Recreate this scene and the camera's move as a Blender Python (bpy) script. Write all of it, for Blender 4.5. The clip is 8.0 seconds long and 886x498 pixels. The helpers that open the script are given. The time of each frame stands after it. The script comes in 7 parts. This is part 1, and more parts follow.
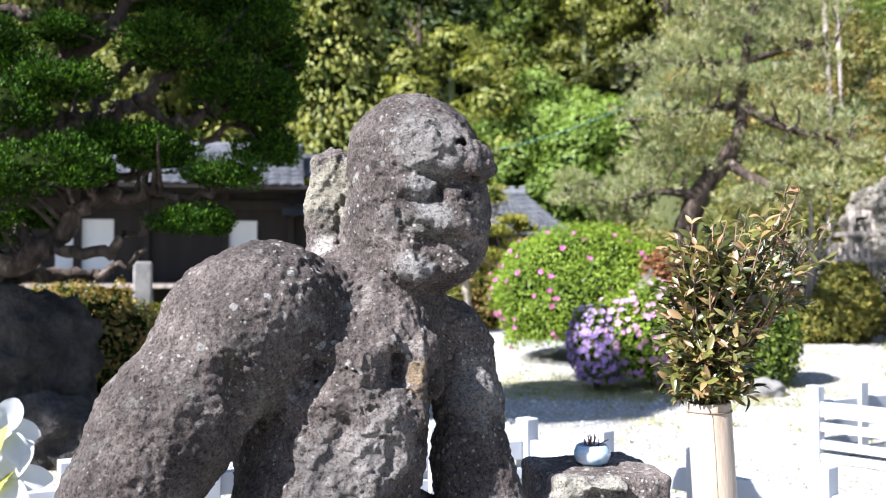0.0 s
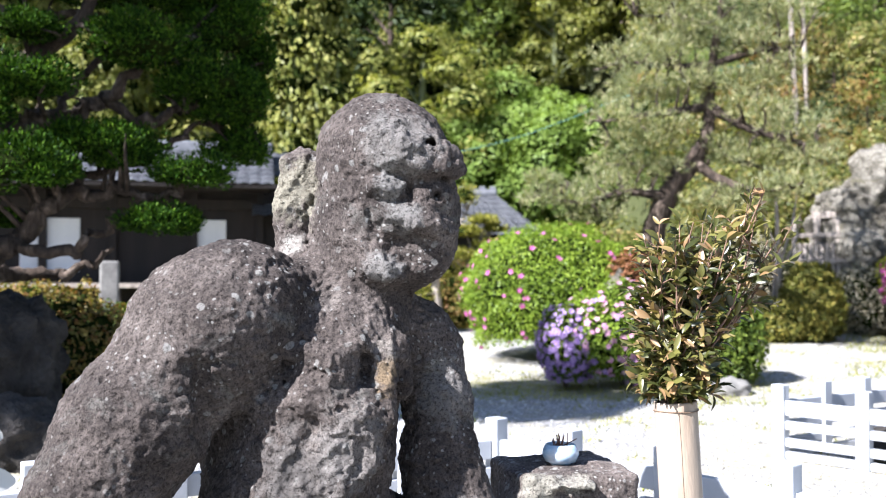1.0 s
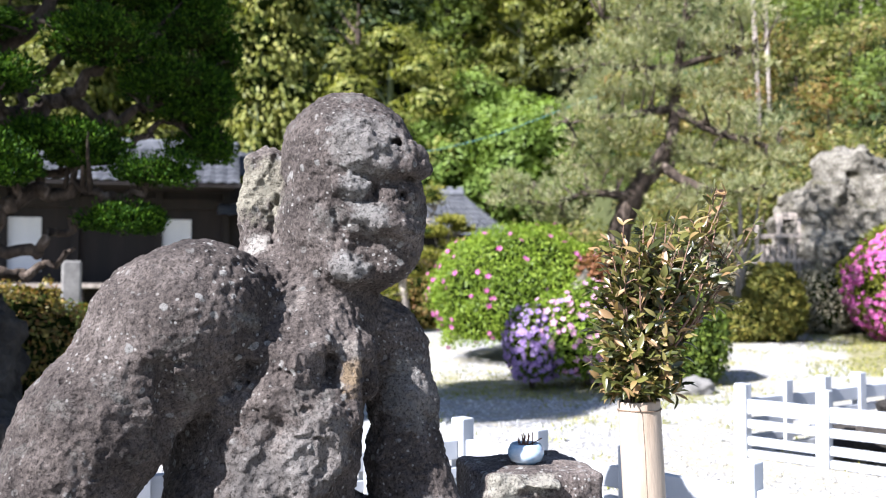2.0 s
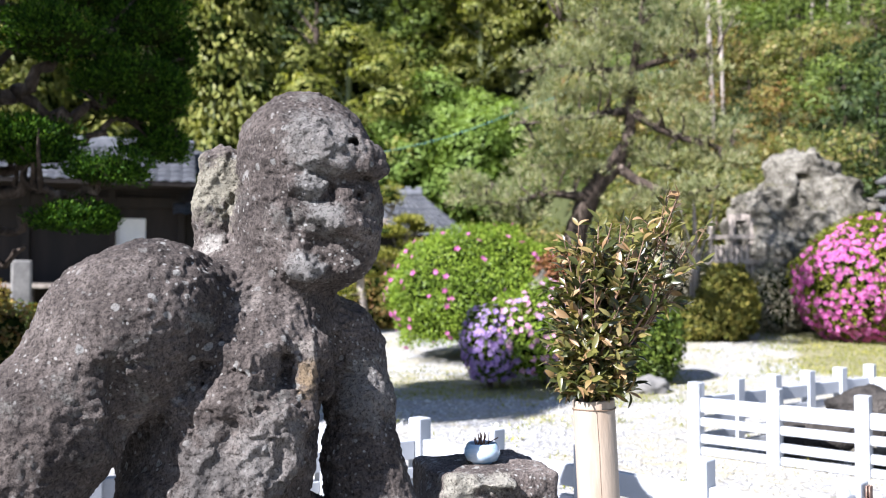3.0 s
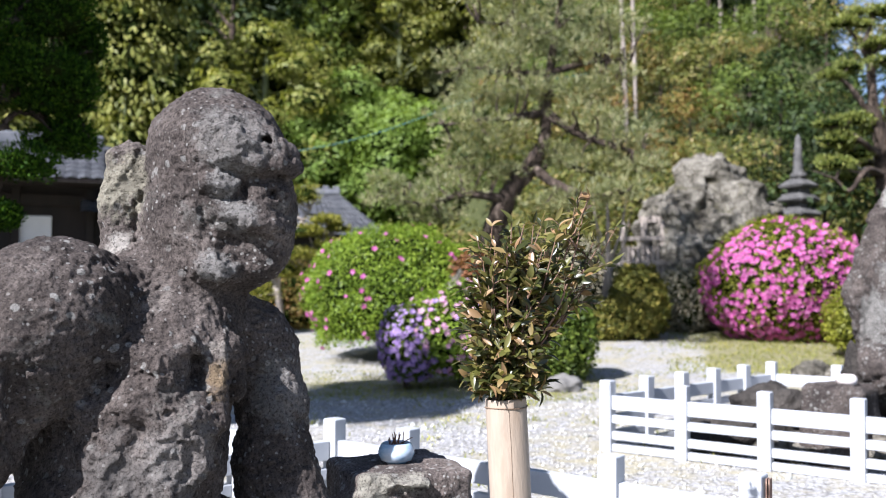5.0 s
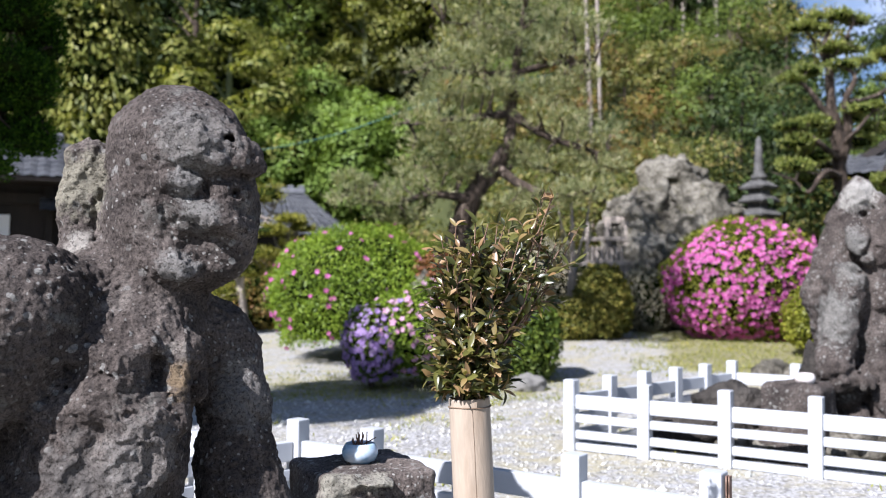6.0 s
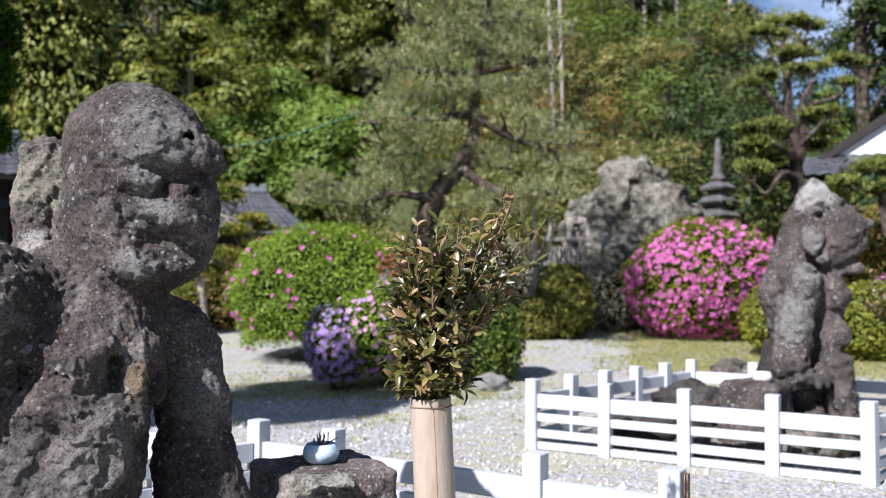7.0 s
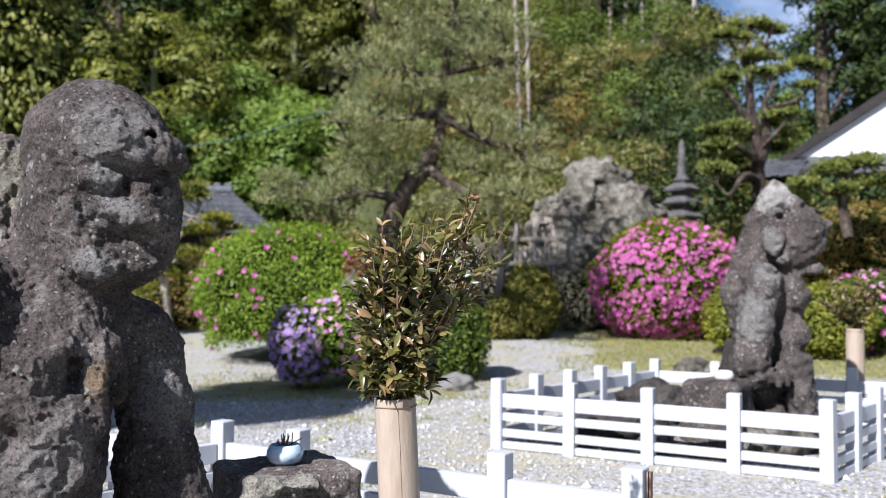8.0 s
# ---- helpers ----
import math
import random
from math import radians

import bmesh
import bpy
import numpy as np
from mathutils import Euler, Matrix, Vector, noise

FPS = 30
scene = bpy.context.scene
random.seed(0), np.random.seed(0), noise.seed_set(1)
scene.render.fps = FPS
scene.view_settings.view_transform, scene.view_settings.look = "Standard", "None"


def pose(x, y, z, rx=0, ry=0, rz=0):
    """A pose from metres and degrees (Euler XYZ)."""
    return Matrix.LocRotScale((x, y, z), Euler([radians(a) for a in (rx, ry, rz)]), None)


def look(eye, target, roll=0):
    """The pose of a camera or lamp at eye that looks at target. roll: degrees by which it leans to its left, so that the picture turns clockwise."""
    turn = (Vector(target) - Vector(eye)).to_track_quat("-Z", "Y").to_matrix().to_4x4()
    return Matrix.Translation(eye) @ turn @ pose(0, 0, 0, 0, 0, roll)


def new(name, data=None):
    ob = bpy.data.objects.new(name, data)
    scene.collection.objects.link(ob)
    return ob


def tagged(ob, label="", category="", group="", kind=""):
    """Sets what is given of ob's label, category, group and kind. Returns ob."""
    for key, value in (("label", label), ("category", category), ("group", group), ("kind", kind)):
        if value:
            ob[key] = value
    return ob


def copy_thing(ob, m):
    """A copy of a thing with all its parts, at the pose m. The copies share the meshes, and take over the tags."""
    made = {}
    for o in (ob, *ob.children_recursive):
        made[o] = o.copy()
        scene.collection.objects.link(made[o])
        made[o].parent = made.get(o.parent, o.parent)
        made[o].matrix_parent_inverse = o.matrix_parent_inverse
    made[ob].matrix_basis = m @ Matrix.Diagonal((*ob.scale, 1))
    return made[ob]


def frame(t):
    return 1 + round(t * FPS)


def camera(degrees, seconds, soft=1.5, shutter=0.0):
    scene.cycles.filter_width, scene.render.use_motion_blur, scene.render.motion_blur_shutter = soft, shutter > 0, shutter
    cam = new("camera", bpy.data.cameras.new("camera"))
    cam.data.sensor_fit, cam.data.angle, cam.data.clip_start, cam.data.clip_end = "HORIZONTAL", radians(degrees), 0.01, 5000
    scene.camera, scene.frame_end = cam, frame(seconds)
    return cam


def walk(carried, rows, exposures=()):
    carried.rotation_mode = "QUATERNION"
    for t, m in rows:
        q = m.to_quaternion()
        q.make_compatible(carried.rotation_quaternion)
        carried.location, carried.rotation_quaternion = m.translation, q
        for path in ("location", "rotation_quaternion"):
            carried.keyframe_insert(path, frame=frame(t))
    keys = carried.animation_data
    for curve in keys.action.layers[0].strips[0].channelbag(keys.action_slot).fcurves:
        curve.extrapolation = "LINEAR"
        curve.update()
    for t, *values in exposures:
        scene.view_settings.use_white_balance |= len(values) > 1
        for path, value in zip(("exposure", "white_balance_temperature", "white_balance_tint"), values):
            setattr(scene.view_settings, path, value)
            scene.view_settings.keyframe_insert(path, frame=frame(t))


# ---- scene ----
EYE = 1.2
cam = camera(52.6, 8.0, soft=1.0)
cam.data.dof.use_dof = True
cam.data.dof.focus_distance = 2.62
cam.data.dof.aperture_fstop = 3.2
# seconds, x, y, z, turn, tilt, roll
ROWS = [
    (0.0, 0.0000, 0.0000, 0.0000, 0.000, 2.075, 0.000),
    (0.5, 0.0018, 0.0000, 0.0002, -0.945, 2.075, 0.028),
    (1.0, 0.0039, -0.0002, 0.0002, -1.879, 2.070, 0.050),
    (1.5, 0.0064, -0.0005, 0.0002, -2.825, 2.076, 0.060),
    (3.0, 0.0138, -0.0021, 0.0001, -6.613, 2.090, 0.099),
    (3.5, 0.0163, -0.0031, -0.0002, -7.959, 2.097, 0.112),
    (4.0, 0.0191, -0.0041, -0.0005, -9.214, 2.112, 0.122),
    (4.5, 0.0218, -0.0049, -0.0006, -10.601, 2.112, 0.145),
    (6.0, 0.0284, -0.0064, -0.0009, -14.047, 2.108, 0.198),
    (6.5, 0.0307, -0.0070, -0.0011, -15.243, 2.104, 0.205),
    (7.0, 0.0328, -0.0077, -0.0011, -16.396, 2.104, 0.225),
    (7.5, 0.0349, -0.0085, -0.0010, -17.373, 2.105, 0.245),
    (8.0, 0.0369, -0.0092, -0.0006, -18.535, 2.101, 0.275),
]
walk(cam, [(t, pose(x, y, EYE + z, 90 + tilt, 0, turn) @ pose(0, 0, 0, 0, 0, roll)) for t, x, y, z, turn, tilt, roll in ROWS],
     exposures=((0.0, 2.02, 5850, 16), (3.0, 1.76, 5850, 17), (8.0, 1.08, 5850, 17)))

# ---- world and sun ----
SUN_AZ, SUN_EL = 234.0, 42.0      # compass direction the sun stands in, from +y clockwise
world = bpy.data.worlds.new("world")
scene.world = world
world.use_nodes = True
wn = world.node_tree
wn.nodes.clear()
sky = wn.nodes.new("ShaderNodeTexSky")
sky.sky_type, sky.sun_disc = "NISHITA", False
sky.sun_elevation, sky.sun_rotation = radians(SUN_EL), radians(SUN_AZ)
sky.air_density, sky.dust_density, sky.ozone_density = 1.0, 0.5, 2.5
# thin broken cloud, mixed over the sky
tc = wn.nodes.new("ShaderNodeTexCoord")
mp = wn.nodes.new("ShaderNodeMapping")
mp.inputs["Scale"].default_value = (1.0, 1.0, 2.4)
cl = wn.nodes.new("ShaderNodeTexNoise")
cl.inputs["Scale"].default_value, cl.inputs["Detail"].default_value = 3.2, 6.0
cr = wn.nodes.new("ShaderNodeValToRGB")
cr.color_ramp.elements[0].position, cr.color_ramp.elements[1].position = 0.56, 0.8
mx = wn.nodes.new("ShaderNodeMix")
mx.data_type = "RGBA"
mx.inputs["B"].default_value = (13.0, 13.6, 14.6, 1)
bgd = wn.nodes.new("ShaderNodeBackground")
bgd.inputs["Strength"].default_value = 0.05
wo = wn.nodes.new("ShaderNodeOutputWorld")
wn.links.new(tc.outputs["Generated"], mp.inputs["Vector"])
wn.links.new(mp.outputs["Vector"], cl.inputs["Vector"])
wn.links.new(cl.outputs["Fac"], cr.inputs["Fac"])
wn.links.new(cr.outputs["Color"], mx.inputs["Factor"])
wn.links.new(sky.outputs["Color"], mx.inputs["A"])
wn.links.new(mx.outputs["Result"], bgd.inputs["Color"])
wn.links.new(bgd.outputs["Background"], wo.inputs["Surface"])

sun_data = bpy.data.lights.new("sun", "SUN")
sun_data.energy, sun_data.angle, sun_data.color = 5.0, radians(0.53), (1.0, 0.965, 0.91)
sun = new("sun", sun_data)
sd = Vector((math.sin(radians(SUN_AZ)) * math.cos(radians(SUN_EL)), math.cos(radians(SUN_AZ)) * math.cos(radians(SUN_EL)), math.sin(radians(SUN_EL))))
sun.matrix_world = look(sd * 60, (0, 0, 0))


# ---- materials ----
def rgba(c):
    return (c[0], c[1], c[2], 1.0)


def base_mat(name, rough=0.8, metal=0.0, spec=0.4):
    m = bpy.data.materials.new(name)
    m.use_nodes = True
    nt = m.node_tree
    b = nt.nodes["Principled BSDF"]
    b.inputs["Roughness"].default_value, b.inputs["Metallic"].default_value = rough, metal
    b.inputs["Specular IOR Level"].default_value = spec
    return m, nt, b


def ramp(nt, fac, stops):
    r = nt.nodes.new("ShaderNodeValToRGB")
    e = r.color_ramp.elements
    e[0].position, e[0].color = stops[0][0], rgba(stops[0][1])
    e[1].position, e[1].color = stops[-1][0], rgba(stops[-1][1])
    for p, c in stops[1:-1]:
        k = e.new(p)
        k.color = rgba(c)
    nt.links.new(fac, r.inputs["Fac"])
    return r.outputs["Color"]


def coords(nt, scale=(1, 1, 1), kind="Object"):
    t = nt.nodes.new("ShaderNodeTexCoord")
    m = nt.nodes.new("ShaderNodeMapping")
    m.inputs["Scale"].default_value = scale
    nt.links.new(t.outputs[kind], m.inputs["Vector"])
    return m.outputs["Vector"]


def noise_tex(nt, vec, scale, detail=6.0, rough=0.6, dist=0.0):
    n = nt.nodes.new("ShaderNodeTexNoise")
    n.inputs["Scale"].default_value, n.inputs["Detail"].default_value = scale, detail
    n.inputs["Roughness"].default_value, n.inputs["Distortion"].default_value = rough, dist
    nt.links.new(vec, n.inputs["Vector"])
    return n.outputs["Fac"]


def voro(nt, vec, scale, feature="F1"):
    n = nt.nodes.new("ShaderNodeTexVoronoi")
    n.feature = feature
    n.inputs["Scale"].default_value = scale
    nt.links.new(vec, n.inputs["Vector"])
    return n


def mixc(nt, fac, a, b, mode="MIX"):
    m = nt.nodes.new("ShaderNodeMix")
    m.data_type, m.blend_type = "RGBA", mode
    for sock, v in ((m.inputs["Factor"], fac), (m.inputs["A"], a), (m.inputs["B"], b)):
        if isinstance(v, (int, float)):
            sock.default_value = v
        elif isinstance(v, tuple):
            sock.default_value = rgba(v)
        else:
            nt.links.new(v, sock)
    return m.outputs["Result"]


def bumped(nt, b, height, strength, distance=0.02, normal=None):
    k = nt.nodes.new("ShaderNodeBump")
    k.inputs["Strength"].default_value, k.inputs["Distance"].default_value = strength, distance
    nt.links.new(height, k.inputs["Height"])
    if normal is not None:
        nt.links.new(normal, k.inputs["Normal"])
    nt.links.new(k.outputs["Normal"], b.inputs["Normal"])
    return k.outputs["Normal"]


def noisy(name, stops, scale=6.0, rough=0.85, bump=0.4, bscale=40.0, stretch=(1, 1, 1), spec=0.3, fine=0.25, bdist=0.01):
    """A surface with colour that drifts at one scale, grain at a second, and relief."""
    m, nt, b = base_mat(name, rough, 0.0, spec)
    v = coords(nt, stretch)
    c = ramp(nt, noise_tex(nt, v, scale), stops)
    g = noise_tex(nt, v, bscale, 4.0, 0.7)
    gc = ramp(nt, g, ((0.25, (1 - fine,) * 3), (0.75, (1 + fine,) * 3)))
    nt.links.new(mixc(nt, 1.0, c, gc, "MULTIPLY"), b.inputs["Base Color"])
    bumped(nt, b, g, bump, bdist)
    return m


def leaf_mat(name, stops, trans=0.35, rough=0.6, spec=0.2, by_object=False, tint=(1.25, 1.3, 0.6)):
    """Leaves: each takes its own shade; light comes through them a little."""
    m, nt, b = base_mat(name, rough, 0.0, spec)
    if by_object:
        fac = nt.nodes.new("ShaderNodeObjectInfo").outputs["Random"]
    else:
        fac = nt.nodes.new("ShaderNodeNewGeometry").outputs["Random Per Island"]
    c = ramp(nt, fac, stops)
    big = noise_tex(nt, coords(nt), 1.3, 3.0)
    c = mixc(nt, 1.0, c, ramp(nt, big, ((0.3, (0.72, 0.76, 0.7)), (0.7, (1.22, 1.18, 1.1)))), "MULTIPLY")
    nt.links.new(c, b.inputs["Base Color"])
    tr = nt.nodes.new("ShaderNodeBsdfTranslucent")
    nt.links.new(mixc(nt, 1.0, c, tint, "MULTIPLY"), tr.inputs["Color"])
    ms = nt.nodes.new("ShaderNodeMixShader")
    ms.inputs["Fac"].default_value = trans
    nt.links.new(b.outputs["BSDF"], ms.inputs[1])
    nt.links.new(tr.outputs["BSDF"], ms.inputs[2])
    nt.links.new(ms.outputs["Shader"], nt.nodes["Material Output"].inputs["Surface"])
    return m


def lava_stone(name, tone=1.0, lichen=0.62, warm=True, patches=()):
    """Weathered porous volcanic stone with pale lichen discs, grey bloom and rusty stains."""
    m, nt, b = base_mat(name, 0.92, 0.0, 0.2)
    v = coords(nt)
    n1 = noise_tex(nt, v, 5.0, 8.0, 0.65)
    c = ramp(nt, n1, ((0.28, (0.062 * tone, 0.053 * tone, 0.049 * tone)), (0.5, (0.142 * tone, 0.12 * tone, 0.107 * tone)), (0.72, (0.29 * tone, 0.252 * tone, 0.226 * tone))))
    grain = noise_tex(nt, v, 90.0, 6.0, 0.78)
    c = mixc(nt, 1.0, c, ramp(nt, grain, ((0.3, (0.4, 0.385, 0.375)), (0.7, (1.68, 1.66, 1.63)))), "MULTIPLY")
    # grey bloom of lichen on wide patches
    bloom = ramp(nt, noise_tex(nt, v, 3.1, 9.0, 0.75, 0.6), ((0.57, (0, 0, 0)), (0.66, (1, 1, 1))))
    c = mixc(nt, mixc(nt, 0.75, (0.0, 0.0, 0.0), bloom), c, (0.27 * tone, 0.265 * tone, 0.235 * tone))
    # rounded pale discs
    warp = nt.nodes.new("ShaderNodeVectorMath")
    warp.operation = "MULTIPLY_ADD"
    nz = nt.nodes.new("ShaderNodeTexNoise")
    nz.inputs["Scale"].default_value, nz.inputs["Detail"].default_value = 24.0, 3.0
    nt.links.new(v, nz.inputs["Vector"])
    nt.links.new(nz.outputs["Color"], warp.inputs[0])
    warp.inputs[1].default_value = (0.022, 0.022, 0.022)
    nt.links.new(v, warp.inputs[2])
    for sc, r0, keep, col in ((24.0, 0.30, lichen, (0.32, 0.315, 0.29)), (58.0, 0.30, lichen + 0.02, (0.38, 0.37, 0.34))):
        vo = voro(nt, warp.outputs["Vector"], sc)
        disc = ramp(nt, vo.outputs["Distance"], ((r0 - 0.06, (1, 1, 1)), (r0, (0, 0, 0))))
        sep = nt.nodes.new("ShaderNodeSeparateColor")
        nt.links.new(vo.outputs["Color"], sep.inputs["Color"])
        chosen = ramp(nt, sep.outputs["Red"], ((keep, (0, 0, 0)), (keep + 0.02, (1, 1, 1))))
        where = ramp(nt, noise_tex(nt, v, 4.0, 3.0), ((0.42, (0, 0, 0)), (0.54, (1, 1, 1))))
        f = mixc(nt, 1.0, mixc(nt, 1.0, disc, chosen, "MULTIPLY"), where, "MULTIPLY")
        c = mixc(nt, mixc(nt, 0.8, (0, 0, 0), f), c, tuple(k * tone ** 0.5 for k in col))
    # crusts of lichen that grow on certain places: (place, size, colour, amount)
    ragged = noise_tex(nt, v, 17.0, 6.0, 0.75)
    for spot, size, col, amount in patches:
        ds = nt.nodes.new("ShaderNodeVectorMath")
        ds.operation = "DISTANCE"
        nt.links.new(v, ds.inputs[0])
        ds.inputs[1].default_value = spot
        ma = nt.nodes.new("ShaderNodeMath")
        ma.operation = "MULTIPLY_ADD"
        nt.links.new(ds.outputs["Value"], ma.inputs[0])
        ma.inputs[1].default_value = -0.5 / size
        nt.links.new(ragged, ma.inputs[2])
        f = ramp(nt, ma.outputs["Value"], ((0.08, (0, 0, 0)), (0.24, (1, 1, 1))))
        c = mixc(nt, mixc(nt, amount, (0, 0, 0), f), c, col)
    if warm:
        rust = ramp(nt, noise_tex(nt, v, 7.0, 6.0, 0.7), ((0.68, (0, 0, 0)), (0.78, (1, 1, 1))))
        c = mixc(nt, mixc(nt, 0.6, (0, 0, 0), rust), c, (0.24, 0.165, 0.085))
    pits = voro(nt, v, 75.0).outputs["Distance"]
    # darkness of the pores put into the colour as fine random specks
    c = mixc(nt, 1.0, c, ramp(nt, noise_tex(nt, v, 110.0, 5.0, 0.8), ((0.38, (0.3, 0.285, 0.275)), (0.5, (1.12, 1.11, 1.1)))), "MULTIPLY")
    nt.links.new(c, b.inputs["Base Color"])
    pit = ramp(nt, pits, ((0.05, (0, 0, 0)), (0.4, (1, 1, 1))))
    n0 = bumped(nt, b, pit, 0.8, 0.007)
    n0 = bumped(nt, b, grain, 1.0, 0.010, n0)
    bumped(nt, b, noise_tex(nt, v, 30.0, 5.0, 0.7), 0.85, 0.014, n0)
    return m


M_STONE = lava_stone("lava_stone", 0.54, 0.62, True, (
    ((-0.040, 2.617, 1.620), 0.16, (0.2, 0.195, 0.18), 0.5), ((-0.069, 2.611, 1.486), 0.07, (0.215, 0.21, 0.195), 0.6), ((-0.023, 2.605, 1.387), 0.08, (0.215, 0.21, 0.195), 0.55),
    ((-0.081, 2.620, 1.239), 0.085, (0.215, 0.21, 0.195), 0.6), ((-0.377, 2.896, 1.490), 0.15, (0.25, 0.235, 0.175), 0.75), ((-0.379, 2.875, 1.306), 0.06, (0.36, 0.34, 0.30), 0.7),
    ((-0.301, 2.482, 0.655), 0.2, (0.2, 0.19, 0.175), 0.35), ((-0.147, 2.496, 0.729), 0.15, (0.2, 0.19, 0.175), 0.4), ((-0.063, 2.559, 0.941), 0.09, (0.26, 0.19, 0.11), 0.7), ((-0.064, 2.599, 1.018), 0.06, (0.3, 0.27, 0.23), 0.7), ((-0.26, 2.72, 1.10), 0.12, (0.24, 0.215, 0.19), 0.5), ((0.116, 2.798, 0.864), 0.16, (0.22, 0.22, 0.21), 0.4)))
M_ALTAR = lava_stone("altar_stone", 0.95, 0.42, True, (
    ((0.405, 2.872, 0.552), 0.09, (0.36, 0.35, 0.28), 0.55), ((0.541, 2.829, 0.579), 0.11, (0.4, 0.39, 0.32), 0.55), ((0.647, 2.827, 0.597), 0.09, (0.42, 0.41, 0.37), 0.6)))
M_SLATE = noisy("dark_dressed_stone", ((0.3, (0.045, 0.044, 0.042)), (0.7, (0.13, 0.126, 0.118))), 4.0, 0.9, 0.6, 30.0, fine=0.4)
M_STONE2 = lava_stone("grey_lava_stone", 0.5, 0.4, False, (
    ((4.339, 5.331, 1.837), 0.2, (0.34, 0.33, 0.3), 0.8), ((4.238, 5.241, 1.486), 0.14, (0.26, 0.255, 0.235), 0.6), ((4.091, 5.323, 0.969), 0.25, (0.24, 0.24, 0.22), 0.5), ((4.237, 5.209, 1.323), 0.2, (0.22, 0.22, 0.2), 0.5)))


def pale_rock():
    """Grey weathered rock: pale faces, dark cracks and stains, moss."""
    m, nt, b = base_mat("pale_rock", 0.92, 0.0, 0.25)
    v = coords(nt)
    c = ramp(nt, noise_tex(nt, v, 2.2, 7.0, 0.7), ((0.36, (0.06, 0.054, 0.042)), (0.48, (0.19, 0.175, 0.142)), (0.66, (0.39, 0.365, 0.31))))
    grain = noise_tex(nt, v, 16.0, 6.0, 0.75)
    c = mixc(nt, 1.0, c, ramp(nt, grain, ((0.32, (0.3, 0.29, 0.27)), (0.66, (1.35, 1.34, 1.3)))), "MULTIPLY")
    crack = voro(nt, coords(nt, (1.0, 1.0, 1.6)), 2.3, "DISTANCE_TO_EDGE").outputs["Distance"]
    c = mixc(nt, 1.0, c, ramp(nt, crack, ((0.0, (0.4, 0.38, 0.34)), (0.035, (1, 1, 1)))), "MULTIPLY")
    moss = ramp(nt, noise_tex(nt, v, 3.3, 5.0, 0.7, 0.5), ((0.56, (0, 0, 0)), (0.66, (1, 1, 1))))
    c = mixc(nt, mixc(nt, 0.7, (0, 0, 0), moss), c, (0.1, 0.09, 0.045))
    nt.links.new(c, b.inputs["Base Color"])
    n0 = bumped(nt, b, noise_tex(nt, v, 5.0, 6.0, 0.7), 0.8, 0.15)
    bumped(nt, b, grain, 0.9, 0.06, n0)
    return m


M_PALE_ROCK = pale_rock()
M_BLOCK = noisy("dressed_stone", ((0.3, (0.09, 0.087, 0.08)), (0.7, (0.22, 0.21, 0.19))), 5.0, 0.9, 0.5, 60.0)
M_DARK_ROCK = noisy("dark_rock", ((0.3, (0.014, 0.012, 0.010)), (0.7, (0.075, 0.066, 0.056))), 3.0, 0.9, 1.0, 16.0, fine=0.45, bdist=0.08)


def white_paint():
    m, nt, b = base_mat("white_paint", 0.45, 0.0, 0.4)
    v = coords(nt)
    c = ramp(nt, noise_tex(nt, v, 5.0, 6.0), ((0.3, (0.37, 0.384, 0.4)), (0.6, (0.425, 0.442, 0.46))))
    dirt = ramp(nt, noise_tex(nt, v, 26.0, 5.0, 0.75), ((0.66, (0, 0, 0)), (0.8, (1, 1, 1))))
    c = mixc(nt, mixc(nt, 0.4, (0, 0, 0), dirt), c, (0.4, 0.37, 0.31))
    nt.links.new(c, b.inputs["Base Color"])
    bumped(nt, b, noise_tex(nt, v, 60.0, 3.0), 0.12, 0.004)
    return m


M_WHITE = white_paint()
M_RUST = noisy("rusty_steel", ((0.3, (0.12, 0.06, 0.04)), (0.7, (0.3, 0.2, 0.15))), 30.0, 0.8, 0.3, 120.0)


